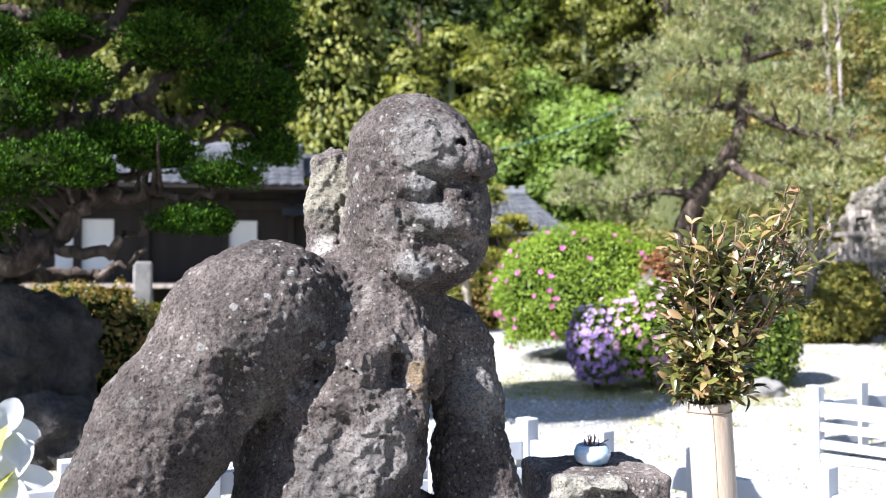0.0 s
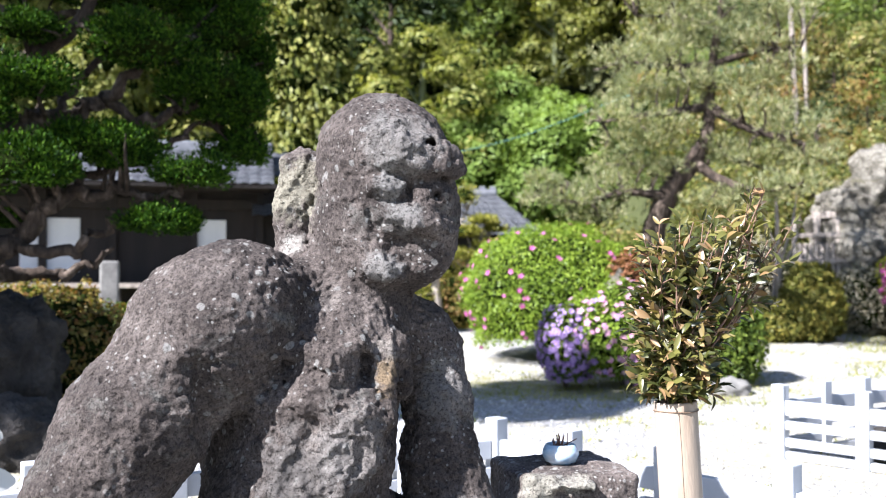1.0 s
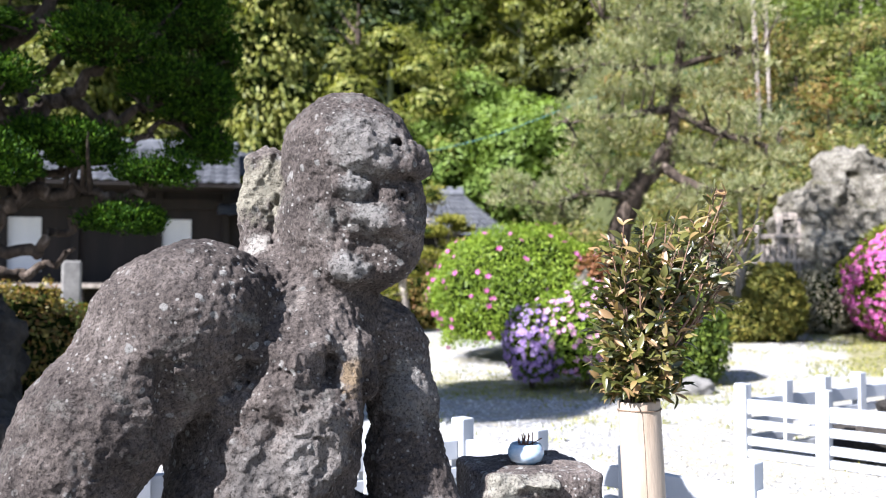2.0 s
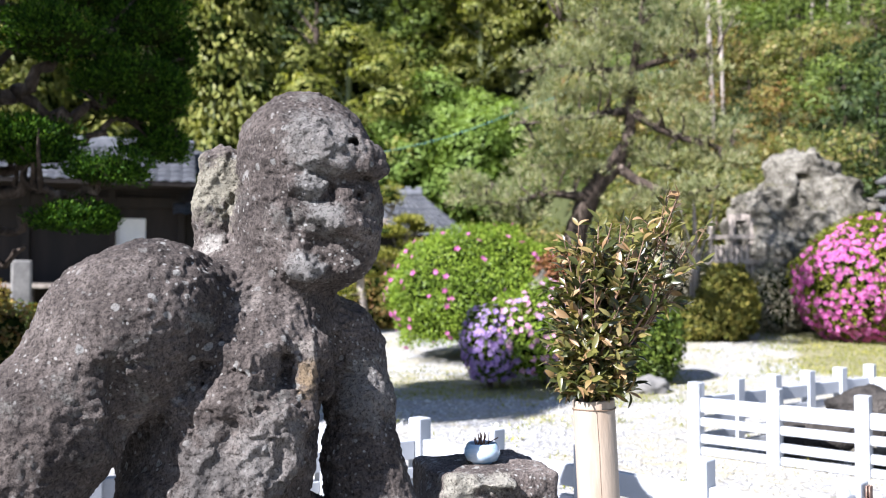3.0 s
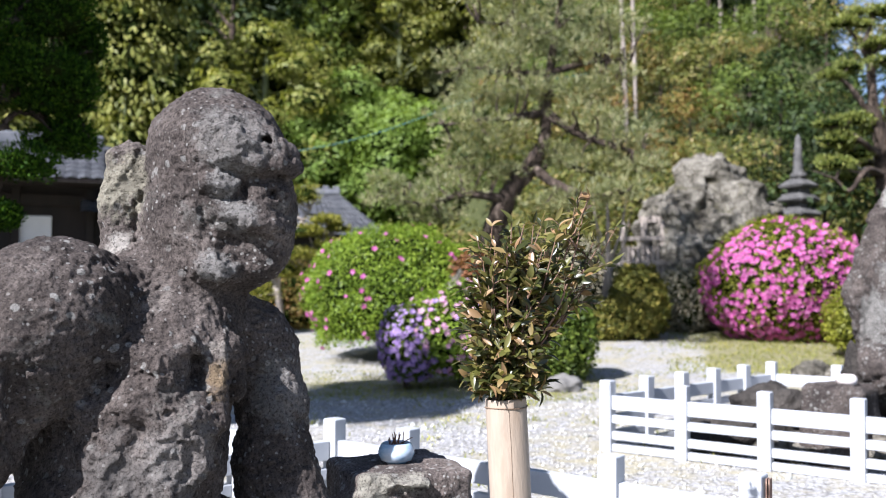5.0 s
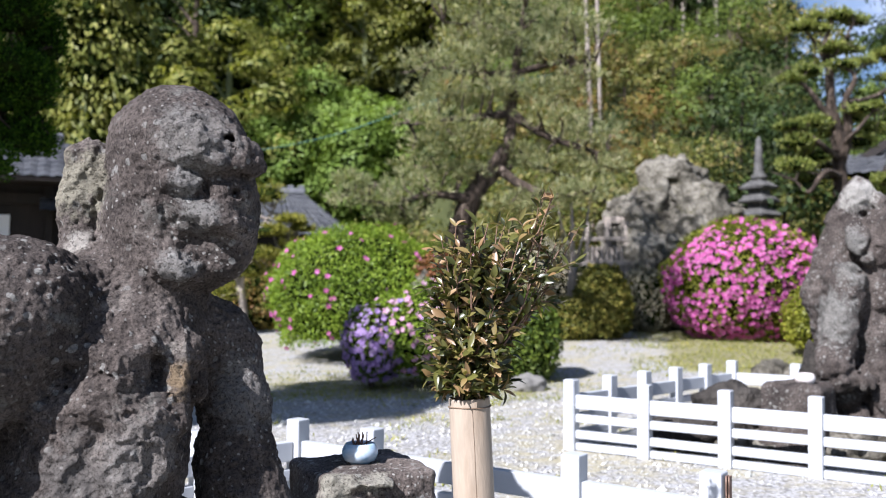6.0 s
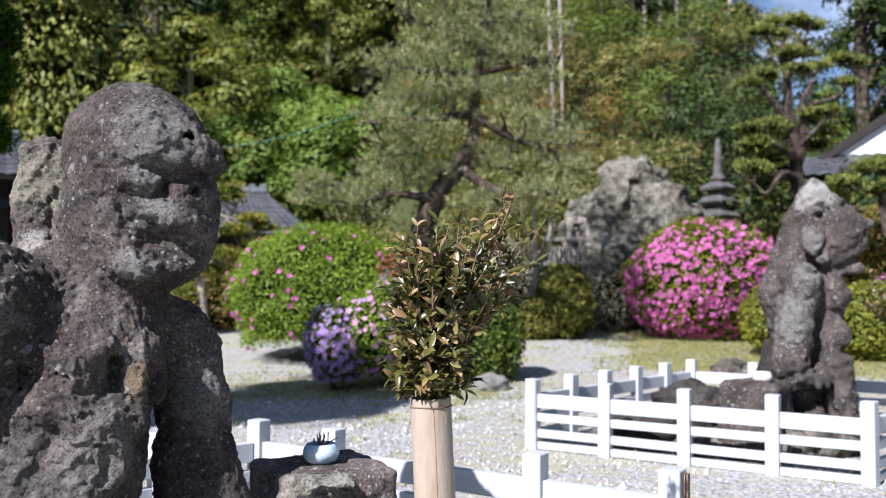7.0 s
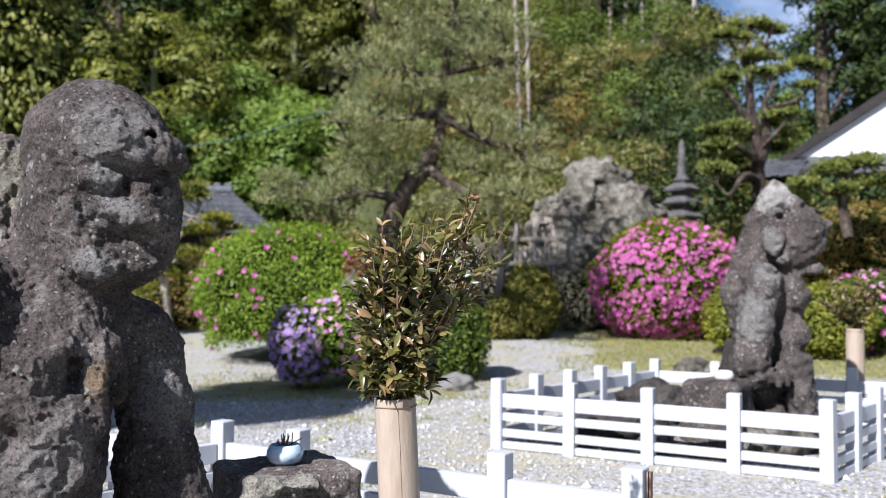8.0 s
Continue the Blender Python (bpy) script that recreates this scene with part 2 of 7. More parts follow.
def gravel():
    m, nt, b = base_mat("white_gravel", 0.9, 0.0, 0.25)
    v = coords(nt)
    stones = voro(nt, v, 38.0)
    c = ramp(nt, stones.outputs["Color"], ((0.0, (0.17, 0.167, 0.16)), (0.3, (0.3, 0.297, 0.29)), (1.0, (0.42, 0.417, 0.41))))
    gap = ramp(nt, stones.outputs["Distance"], ((0.45, (1, 1, 1)), (0.8, (0.5, 0.48, 0.44))))
    c = mixc(nt, 1.0, c, gap, "MULTIPLY")
    # trodden earth and moss showing through in drifts
    wide = noise_tex(nt, v, 0.55, 5.0, 0.65)
    near = noise_tex(nt, v, 5.5, 5.0, 0.7)
    mul = nt.nodes.new("ShaderNodeMath")
    mul.operation = "MULTIPLY"
    nt.links.new(wide, mul.inputs[0])
    nt.links.new(near, mul.inputs[1])
    e = ramp(nt, mul.outputs["Value"], ((0.225, (0, 0, 0)), (0.34, (1, 1, 1))))
    c = mixc(nt, mixc(nt, 0.8, (0, 0, 0), e), c, (0.30, 0.27, 0.17))
    # short dry grass, then the floor of the wood, where the ground carries them
    ragged = noise_tex(nt, v, 3.0, 6.0, 0.7)
    for name, stops in (("grass_cover", ((0.3, (0.10, 0.105, 0.035)), (0.5, (0.19, 0.175, 0.085)), (0.72, (0.31, 0.29, 0.2)))),
                        ("slope_cover", ((0.3, (0.025, 0.03, 0.01)), (0.55, (0.06, 0.07, 0.022)), (0.75, (0.12, 0.11, 0.05))))):
        at = nt.nodes.new("ShaderNodeAttribute")
        at.attribute_name = name
        sm = nt.nodes.new("ShaderNodeMath")
        sm.operation = "ADD"
        nt.links.new(at.outputs["Fac"], sm.inputs[0])
        nt.links.new(ragged, sm.inputs[1])
        f = ramp(nt, sm.outputs["Value"], ((0.78, (0, 0, 0)), (0.98, (1, 1, 1))))
        c = mixc(nt, f, c, ramp(nt, noise_tex(nt, v, 9.0, 6.0, 0.75), stops))
    nt.links.new(c, b.inputs["Base Color"])
    n0 = bumped(nt, b, stones.outputs["Distance"], 0.6, 0.015)
    bumped(nt, b, noise_tex(nt, v, 9.0, 5.0), 0.5, 0.03, n0)
    return m


M_GROUND = gravel()
M_BARK = noisy("bark", ((0.34, (0.022, 0.016, 0.012)), (0.55, (0.075, 0.055, 0.04)), (0.72, (0.24, 0.19, 0.15))), 9.0, 0.95, 1.0, 30.0, (1, 1, 0.35), fine=0.45, bdist=0.05)
M_PALE_BARK = noisy("pale_bark", ((0.3, (0.16, 0.135, 0.11)), (0.7, (0.38, 0.33, 0.28))), 6.0, 0.9, 0.8, 30.0, (1, 1, 0.3), bdist=0.02)
M_CULM = noisy("bamboo_culm", ((0.3, (0.10, 0.12, 0.05)), (0.7, (0.2, 0.22, 0.11))), 2.0, 0.6, 0.2, 20.0)
# inner shade of foliage as a near-black colour, for solid cores
M_CORE = noisy("core_shade", ((0.3, (0.007, 0.011, 0.003)), (0.7, (0.02, 0.03, 0.007))), 5.0, 1.0, 0.8, 30.0, spec=0.0)
M_TIMBER = noisy("dark_timber", ((0.3, (0.007, 0.0055, 0.0045)), (0.7, (0.022, 0.016, 0.013))), 3.0, 0.7, 0.3, 30.0, (1, 1, 0.1))
M_PLASTER = noisy("white_plaster", ((0.3, (0.6, 0.61, 0.62)), (0.7, (0.7, 0.7, 0.7))), 2.0, 0.9, 0.1, 30.0, fine=0.05)
M_TILE = noisy("roof_tile", ((0.3, (0.08, 0.085, 0.095)), (0.7, (0.17, 0.175, 0.185))), 3.0, 0.5, 0.2, 20.0)


# ---- mesh helpers ----
def fast_mesh(name, verts, faces, smooth=False):
    verts = np.asarray(verts, dtype=np.float32)
    faces = np.asarray(faces, dtype=np.int32)
    me = bpy.data.meshes.new(name)
    n, k = faces.shape
    me.vertices.add(len(verts))
    me.vertices.foreach_set("co", verts.ravel())
    me.loops.add(n * k)
    me.loops.foreach_set("vertex_index", faces.ravel())
    me.polygons.add(n)
    me.polygons.foreach_set("loop_start", np.arange(0, n * k, k, dtype=np.int32))
    if smooth:
        me.polygons.foreach_set("use_smooth", np.ones(n, dtype=bool))
    me.update(calc_edges=True)
    me.validate()
    return me


def put(name, me, material, parent=None, label=""):
    ob = new(name, me)
    if not me.materials:
        me.materials.append(material)
    if parent is not None:
        ob.parent = parent
    if label:
        ob["label"] = label
    return ob


def part(name, bm, material, parent, label="", smooth=False):
    me = bpy.data.meshes.new(name)
    bm.to_mesh(me)
    bm.free()
    if smooth:
        me.polygons.foreach_set("use_smooth", np.ones(len(me.polygons), dtype=bool))
    return put(name, me, material, parent, label)


def empty(name, m=None):
    ob = new(name)
    ob.empty_display_size = 0.1
    if m is not None:
        ob.matrix_basis = m
    return ob


def polar(az, d):
    a = radians(az)
    return d * math.sin(a), d * math.cos(a)


def box(sx, sy, sz, bevel=0.004, z0=0.0):
    """A bevelled box standing on z0."""
    bm = bmesh.new()
    bmesh.ops.create_cube(bm, size=1.0)
    for v in bm.verts:
        v.co = Vector((v.co.x * sx, v.co.y * sy, (v.co.z + 0.5) * sz + z0))
    if bevel:
        bmesh.ops.bevel(bm, geom=bm.edges[:], offset=bevel, segments=2, affect="EDGES", profile=0.5)
    return bm


def tube_data(pts, radii, sides=8, wob=0.0, rng=None):
    """Rings along a path: verts and quad faces."""
    pts = [Vector(p) for p in pts]
    V, F = [], []
    ref = Vector((0.31, 0.83, 0.46))
    for i, p in enumerate(pts):
        d = (pts[min(i + 1, len(pts) - 1)] - pts[max(i - 1, 0)]).normalized()
        a = d.cross(ref).normalized()
        b = d.cross(a)
        for s in range(sides):
            an = 2 * math.pi * s / sides
            r = radii[i] * (1 + (rng.uniform(-wob, wob) if rng else 0))
            V.append(p + (a * math.cos(an) + b * math.sin(an)) * r)
        if i:
            o = (i - 1) * sides
            for s in range(sides):
                F.append((o + s, o + (s + 1) % sides, o + sides + (s + 1) % sides, o + sides + s))
    return np.array([v[:] for v in V]), np.array(F)


def smooth_path(pts, n):
    """Catmull-Rom through the points, each a tuple of any length."""
    P = np.array(pts, dtype=float)
    P = np.vstack([2 * P[0] - P[1], P, 2 * P[-1] - P[-2]])
    out = []
    for i in range(1, len(P) - 2):
        for t in np.linspace(0, 1, n, endpoint=False):
            a, b, c, d = P[i - 1:i + 3]
            out.append(0.5 * (2 * b + (c - a) * t + (2 * a - 5 * b + 4 * c - d) * t * t + (3 * b - a - 3 * c + d) * t ** 3))
    out.append(P[-2])
    return np.array(out)


def join_data(chunks):
    V, F, o = [], [], 0
    for v, f in chunks:
        V.append(v)
        F.append(f + o)
        o += len(v)
    return np.vstack(V), np.vstack(F)


def limb(pts, n=5, sides=8, wob=0.08, rng=None):
    """pts: (x, y, z, radius)."""
    p = smooth_path(pts, n)
    return tube_data(p[:, :3], np.maximum(p[:, 3], 0.003), sides, wob, rng)


def unit(a):
    return a / np.maximum(np.linalg.norm(a, axis=-1, keepdims=True), 1e-9)


def leaf_data(rng, c, normal, length, width, fold=0.15, along=None):
    """Rhombic leaves, one quad each: c centres, normal their facing; along: the way they point, or by chance."""
    n = len(c)
    normal = unit(normal)
    a = rng.normal(size=(n, 3)) if along is None else along
    a = unit(a - normal * (a * normal).sum(1, keepdims=True))
    b = np.cross(normal, a)
    L = (np.broadcast_to(length, n) * rng.uniform(0.7, 1.3, n))[:, None]
    W = (np.broadcast_to(width, n) * rng.uniform(0.7, 1.3, n))[:, None]
    V = np.stack([c - a * L / 2, c - b * W / 2 + normal * W * fold, c + a * L / 2, c + b * W / 2 + normal * W * fold], 1).reshape(-1, 3)
    return V, np.arange(4 * n).reshape(n, 4)


def lobe_points(rng, n, centre, radii, shell=0.72, flat_under=1.0, rough=0.12):
    """Points in the outer shell of an uneven ellipsoid, and the outward directions."""
    d = unit(rng.normal(size=(n, 3)))
    ph = rng.uniform(0, 6.28, 6)
    bump = 1 + rough * (np.sin(3 * d[:, 0] + 4 * d[:, 2] + ph[0]) + np.sin(5 * d[:, 1] - 3 * d[:, 0] + ph[1]) + 0.7 * np.sin(9 * d[:, 2] + 7 * d[:, 0] + ph[2]))
    r = rng.uniform(shell ** 2, 1.0, n) ** 0.5 * bump
    p = d * r[:, None]
    p[:, 2] = np.where(p[:, 2] < 0, p[:, 2] * flat_under, p[:, 2])
    return np.array(centre) + p * np.array(radii), d


def lumpy(centre, radii, rng, sub=3, amp=0.12, freq=2.2, flat_under=1.0):
    """A closed lumpy body as bmesh."""
    bm = bmesh.new()
    bmesh.ops.create_icosphere(bm, subdivisions=sub, radius=1.0)
    off = Vector((rng.uniform(-50, 50), rng.uniform(-50, 50), rng.uniform(-50, 50)))
    for v in bm.verts:
        d = v.co.normalized()
        k = 1 + amp * (noise.noise(d * freq + off) + 0.5 * noise.noise(d * freq * 2.3 + off) + 0.3 * noise.noise(d * freq * 5 + off))
        z = d.z * (flat_under if d.z < 0 else 1)
        v.co = Vector((centre[0] + d.x * radii[0] * k, centre[1] + d.y * radii[1] * k, centre[2] + z * radii[2] * k))
    return bm


# ---- solid forms from blended bodies ----
def value_noise(p, seed):
    """Smooth 3D lattice noise in -1..1 at the points p."""
    tab = np.random.RandomState(seed).uniform(-1, 1, (32, 32, 32)).astype(np.float32)
    i = np.floor(p).astype(np.int32)
    f = p - i
    f = f * f * (3 - 2 * f)
    i &= 31
    j = (i + 1) & 31
    out = 0
    for ax, wx in ((i[:, 0], 1 - f[:, 0]), (j[:, 0], f[:, 0])):
        for ay, wy in ((i[:, 1], 1 - f[:, 1]), (j[:, 1], f[:, 1])):
            for az, wz in ((i[:, 2], 1 - f[:, 2]), (j[:, 2], f[:, 2])):
                out = out + tab[ax, ay, az] * (wx * wy * wz)
    return out


class Sculpt:
    """Ellipsoids and tapered rods blended into one closed skin on a grid."""

    def __init__(self, lo, hi, h):
        self.lo, self.h = np.array(lo, np.float32), h
        n = np.ceil((np.array(hi) - lo) / h).astype(int) + 1
        self.ax = [np.float32(lo[k]) + np.arange(n[k], dtype=np.float32) * h for k in range(3)]
        self.F = np.full(n, 0.3, np.float32)

    def window(self, lo, hi, pad):
        s = []
        for k in range(3):
            a = int(np.clip((lo[k] - pad - self.lo[k]) / self.h, 0, len(self.ax[k]) - 1))
            b = int(np.clip((hi[k] + pad - self.lo[k]) / self.h + 2, 1, len(self.ax[k])))
            s.append(slice(a, max(b, a + 1)))
        X, Y, Z = np.meshgrid(*[self.ax[k][s[k]] for k in range(3)], indexing="ij", sparse=True)
        return tuple(s), X, Y, Z

    def merge(self, s, d, k, carve):
        A = self.F[s]
        if carve:
            h = np.clip(0.5 - 0.5 * (A + d) / k, 0, 1)
            self.F[s] = A * (1 - h) - d * h + k * h * (1 - h)
        else:
            h = np.clip(0.5 + 0.5 * (A - d) / k, 0, 1)
            self.F[s] = A * (1 - h) + d * h - k * h * (1 - h)

    def blob(self, x, y, z, rx, ry, rz, k=0.04, turn=0.0, tip=0.0, carve=False):
        R = max(rx, ry, rz)
        s, X, Y, Z = self.window((x - R, y - R, z - R), (x + R, y + R, z + R), 0.12)
        X, Y, Z = X - x, Y - y, Z - z
        if tip:       # lean in the x-z plane
            c, q = math.cos(radians(tip)), math.sin(radians(tip))
            X, Z = c * X + q * Z, -q * X + c * Z
        if turn:
            c, q = math.cos(radians(turn)), math.sin(radians(turn))
            X, Y = c * X + q * Y, -q * X + c * Y
        k0 = np.sqrt((X / rx) ** 2 + (Y / ry) ** 2 + (Z / rz) ** 2)
        k1 = np.sqrt((X / rx ** 2) ** 2 + (Y / ry ** 2) ** 2 + (Z / rz ** 2) ** 2)
        self.merge(s, k0 * (k0 - 1) / np.maximum(k1, 1e-6), k, carve)
        return self

    def rod(self, a, b, ra, rb, k=0.04, carve=False):
        a, b = np.array(a, np.float32), np.array(b, np.float32)
        R = max(ra, rb)
        s, X, Y, Z = self.window(np.minimum(a, b) - R, np.maximum(a, b) + R, 0.12)
        ab = b - a
        t = np.clip(((X - a[0]) * ab[0] + (Y - a[1]) * ab[1] + (Z - a[2]) * ab[2]) / float(ab @ ab), 0, 1)
        d = np.sqrt((X - a[0] - t * ab[0]) ** 2 + (Y - a[1] - t * ab[1]) ** 2 + (Z - a[2] - t * ab[2]) ** 2) - (ra + (rb - ra) * t)
        self.merge(s, d, k, carve)
        return self

    def slab(self, x, y, z, hx, hy, hz, r=0.03, turn=0.0, k=0.02, carve=False):
        R = math.hypot(hx, hy)
        s, X, Y, Z = self.window((x - R, y - R, z - hz), (x + R, y + R, z + hz), 0.12)
        X, Y, Z = X - x, Y - y, Z - z
        c, q = math.cos(radians(turn)), math.sin(radians(turn))
        X, Y = c * X + q * Y, -q * X + c * Y
        ax, ay, az = np.abs(X) - hx + r, np.abs(Y) - hy + r, np.abs(Z) - hz + r
        d = np.sqrt(np.maximum(ax, 0) ** 2 + np.maximum(ay, 0) ** 2 + np.maximum(az, 0) ** 2) + np.minimum(np.maximum(np.maximum(ax, ay), az), 0) - r
        self.merge(s, d, k, carve)
        return self

    def roughen(self, layers, pits=0.0, seed=5, crags=()):
        """layers: (size in metres, depth)."""
        idx = np.nonzero(np.abs(self.F) < max(0.06, 5 * self.h))
        p = np.stack([self.ax[k][idx[k]] for k in range(3)], 1)
        d = np.zeros(len(p), np.float32)
        for i, (size, depth) in enumerate(layers):
            d += value_noise(p / size, seed + i) * depth
        if pits:
            q = value_noise(p / 0.022, seed + 40)
            where = np.clip(value_noise(p / 0.12, seed + 41) + 0.35, 0, 1)
            d += np.clip(q - 0.45, 0, 1) * pits * where
        for (cx, cy, cz), reach, size, depth in crags:      # broken, sharp-edged places
            w = np.clip(1.3 - np.sqrt((p[:, 0] - cx) ** 2 + (p[:, 1] - cy) ** 2 + (p[:, 2] - cz) ** 2) / reach, 0, 1)
            d += w * (np.abs(value_noise(p / size, seed + 60)) - 0.3) * depth + w * (np.abs(value_noise(p / (size * 0.45), seed + 61)) - 0.3) * depth * 0.5
        self.F[idx] += d
        return self

    def mesh(self, name):
        F, h = self.F, self.h
        F[0], F[-1], F[:, 0], F[:, -1], F[:, :, 0], F[:, :, -1] = 0.1, 0.1, 0.1, 0.1, 0.1, 0.1
        S = F < 0
        n = np.zeros(tuple(k - 1 for k in F.shape), np.int8)
        corners = [(i, j, k) for i in (0, 1) for j in (0, 1) for k in (0, 1)]
        nx, ny, nz = F.shape
        for i, j, k in corners:
            n += S[i:nx - 1 + i, j:ny - 1 + j, k:nz - 1 + k]
        cells = np.argwhere((n > 0) & (n < 8))
        ids = np.full(n.shape, -1, np.int32)
        ids[tuple(cells.T)] = np.arange(len(cells))
        val = {c: F[cells[:, 0] + c[0], cells[:, 1] + c[1], cells[:, 2] + c[2]] for c in corners}
        pos, cnt = np.zeros((len(cells), 3), np.float32), np.zeros(len(cells), np.float32)
        for c in corners:
            for ax in range(3):
                if c[ax] == 0:
                    e = tuple(1 if q == ax else c[q] for q in range(3))
                    a, b = val[c], val[e]
                    cross = (a < 0) != (b < 0)
                    t = np.where(cross, a / np.where(cross, a - b, 1), 0)
                    q = np.tile(np.array(c, np.float32), (len(cells), 1))
                    q[:, ax] += t
                    pos += q * cross[:, None]
                    cnt += cross
        verts = (cells + pos / cnt[:, None]) * h + self.lo
        faces = []
        for ax in range(3):
            u, w = (ax + 1) % 3, (ax + 2) % 3
            lo = [slice(None)] * 3
            hi = [slice(None)] * 3
            lo[ax], hi[ax] = slice(0, -1), slice(1, None)
            e = np.argwhere(S[tuple(lo)] != S[tuple(hi)])
            e = e[(e[:, u] > 0) & (e[:, w] > 0) & (e[:, u] < F.shape[u] - 1) & (e[:, w] < F.shape[w] - 1)]
            du, dw = np.zeros(3, int), np.zeros(3, int)
            du[u], dw[w] = 1, 1
            q = np.stack([ids[tuple((e - a).T)] for a in (du + dw, dw, 0 * du, du)], 1)
            flip = S[tuple(e.T)]
            q = np.where(flip[:, None], q, q[:, ::-1])
            faces.append(q)
        faces = np.vstack(faces)
        return fast_mesh(name, verts, faces[(faces >= 0).all(1)], True)


# ---- ground ----
def smoothstep(a, b, x):
    t = min(1.0, max(0.0, (x - a) / (b - a)))
    return t * t * (3 - 2 * t)


def ground_z(x, y):
    r = math.hypot(x, y)
    az = math.degrees(math.atan2(x, y))
    z = 0.05 * max(0.0, min(r, 18.0) - 9.5) if abs(az) < 90 else 0.0
    front = 1 - smoothstep(75, 110, abs(az))
    start = 31 - 13 * smoothstep(9, 19, az)
    grade = (0.66 - 0.6 * smoothstep(33.5, 42.5, az)) * front
    reach = 42 - 27 * smoothstep(20, 27, az)      # the bank ends in a level top
    rise = max(0.0, min(r, start + reach) - start)
    return z * front + grade * rise


def build_ground():
    radii = np.concatenate([np.linspace(0.3, 20, 60), np.linspace(21, 80, 45), np.geomspace(90, 900, 14)])
    seg = 220
    V, F = [(0.0, 0.0, 0.0)], []
    for r in radii:
        for s in range(seg):
            x, y = polar(360 * s / seg, r)
            z = ground_z(x, y)
            wob = 0.012 if r < 19 else 0.35
            z += wob * noise.noise(Vector((x * 0.7, y * 0.7, 0.3))) * min(1, r / 3)
            V.append((x, y, z))
    for i in range(len(radii) - 1):
        for s in range(seg):
            a, b = 1 + i * seg + s, 1 + i * seg + (s + 1) % seg
            F.append((a, b, b + seg, a + seg))
    for s in range(0, seg, 2):
        F.append((0, 1 + s, 1 + (s + 1) % seg, 1 + (s + 2) % seg))
    me = fast_mesh("ground", V, [f[::-1] for f in F], True)
    cover = np.zeros((len(V), 2), dtype=np.float32)
    for k, (x, y, z) in enumerate(V):
        r, az = math.hypot(x, y), math.degrees(math.atan2(x, y))
        if abs(az) < 110:
            cover[k, 0] = max(smoothstep(15.6, 17.2, r), smoothstep(11.0, 12.4, r) * smoothstep(27, 30, az), smoothstep(8.6, 9.6, r) * (1 - smoothstep(9.9, 11.6, r)) * smoothstep(0.5, 3.0, az) * (1 - smoothstep(20, 22.5, az)) * 0.42)
            far = 26.5 - 8.5 * smoothstep(7, 12, az)
            cover[k, 1] = smoothstep(far, far + 1.2, r)
    for name, col in (("grass_cover", 0), ("slope_cover", 1)):
        at = me.attributes.new(name, "FLOAT", "POINT")
        at.data.foreach_set("value", np.ascontiguousarray(cover[:, col]))
    return tagged(put("ground", me, M_GROUND), "white gravel temple yard with thin grass and wooded slope", "ground", kind="structure")


build_ground()


# ---- fences ----
POST_H, POST_W = 0.51, 0.084
RAILS = ((0.345, 0.098), (0.228, 0.056), (0.113, 0.056), (0.028, 0.05))


def fence_mesh_box(sx, sy, sz, bevel):
    bm = box(sx, sy, sz, bevel)
    me = bpy.data.meshes.new("fence_piece")
    bm.to_mesh(me)
    bm.free()
    me.materials.append(M_WHITE)
    return me


def build_fence(label, runs):
    """runs: (start, end, number of bays, whether the last post is built)."""
    root = empty("fence")
    post_me = fence_mesh_box(POST_W, POST_W, POST_H, 0.006)
    rng = random.Random(3)
    for (x0, y0), (x1, y1), bays, last in runs:
        ang = math.atan2(y1 - y0, x1 - x0)
        step = math.hypot(x1 - x0, y1 - y0) / bays
        rail_me = [fence_mesh_box(step - POST_W - 0.002, 0.042, h, 0.005) for _, h in RAILS]
        for i in range(bays + 1):
            t = i / bays
            x, y = x0 + (x1 - x0) * t, y0 + (y1 - y0) * t
            if i < bays or last:
                p = put("post", post_me, M_WHITE, root)
                p.matrix_basis = Matrix.Translation((x, y, -0.01)) @ Euler((rng.uniform(-0.008, 0.008), rng.uniform(-0.008, 0.008), ang)).to_matrix().to_4x4()
            if i < bays:
                xm, ym = x0 + (x1 - x0) * (t + 0.5 / bays), y0 + (y1 - y0) * (t + 0.5 / bays)
                for (zc, h), me in zip(RAILS, rail_me):
                    rr = put("rail", me, M_WHITE, root)
                    rr.matrix_basis = Matrix.Translation((xm, ym, zc - h / 2)) @ Euler((0, rng.uniform(-0.005, 0.005), ang)).to_matrix().to_4x4()
    return tagged(root, label, "fence", "low white fences")


# the corner of each plot; one side runs away to the near left, the other to the near right
CA = Vector((0.43, 4.63))
U = Vector((0.652, -0.758))
W = Vector((0.868, 0.497))
near_fence = build_fence("low white-painted post-and-rail fence around the statue", (
    (CA, CA + U * 0.485, 1, False), (CA + U * 0.485, CA + U * 1.56, 2, False), (CA + U * 1.56, CA + U * 2.14, 1, True),
    (CA - W * 0.545, CA, 1, False), (CA - W * 2.725, CA - W * 0.545, 4, False), (CA - W * 4.9, CA - W * 2.725, 4, False)))
for k in (0.048, 0.058):
    strap = part("hinge_strap", box(0.005, 0.03, 0.42, 0.001), M_RUST, near_fence, "rusty steel hinge strap")
    strap.matrix_basis = Matrix.Translation((*(CA + U * (2.14 + k)), 0.07)) @ Matrix.Rotation(math.atan2(U.y, U.x), 4, "Z")
FA = Vector((2.505, 6.072))
FK = Vector((4.53, 7.234))
FE = Vector((3.99, 4.424))
FR = FE + (FK - FA)
build_fence("low white-painted post-and-rail fence round a small rock plot", (
    (FA, FE, 4, False), (FE, FR, 5, True), (FA + (FK - FA) / 5, FK, 4, False), (FK, FR, 4, False), (FA, FA + (FK - FA) / 5, 1, False)))


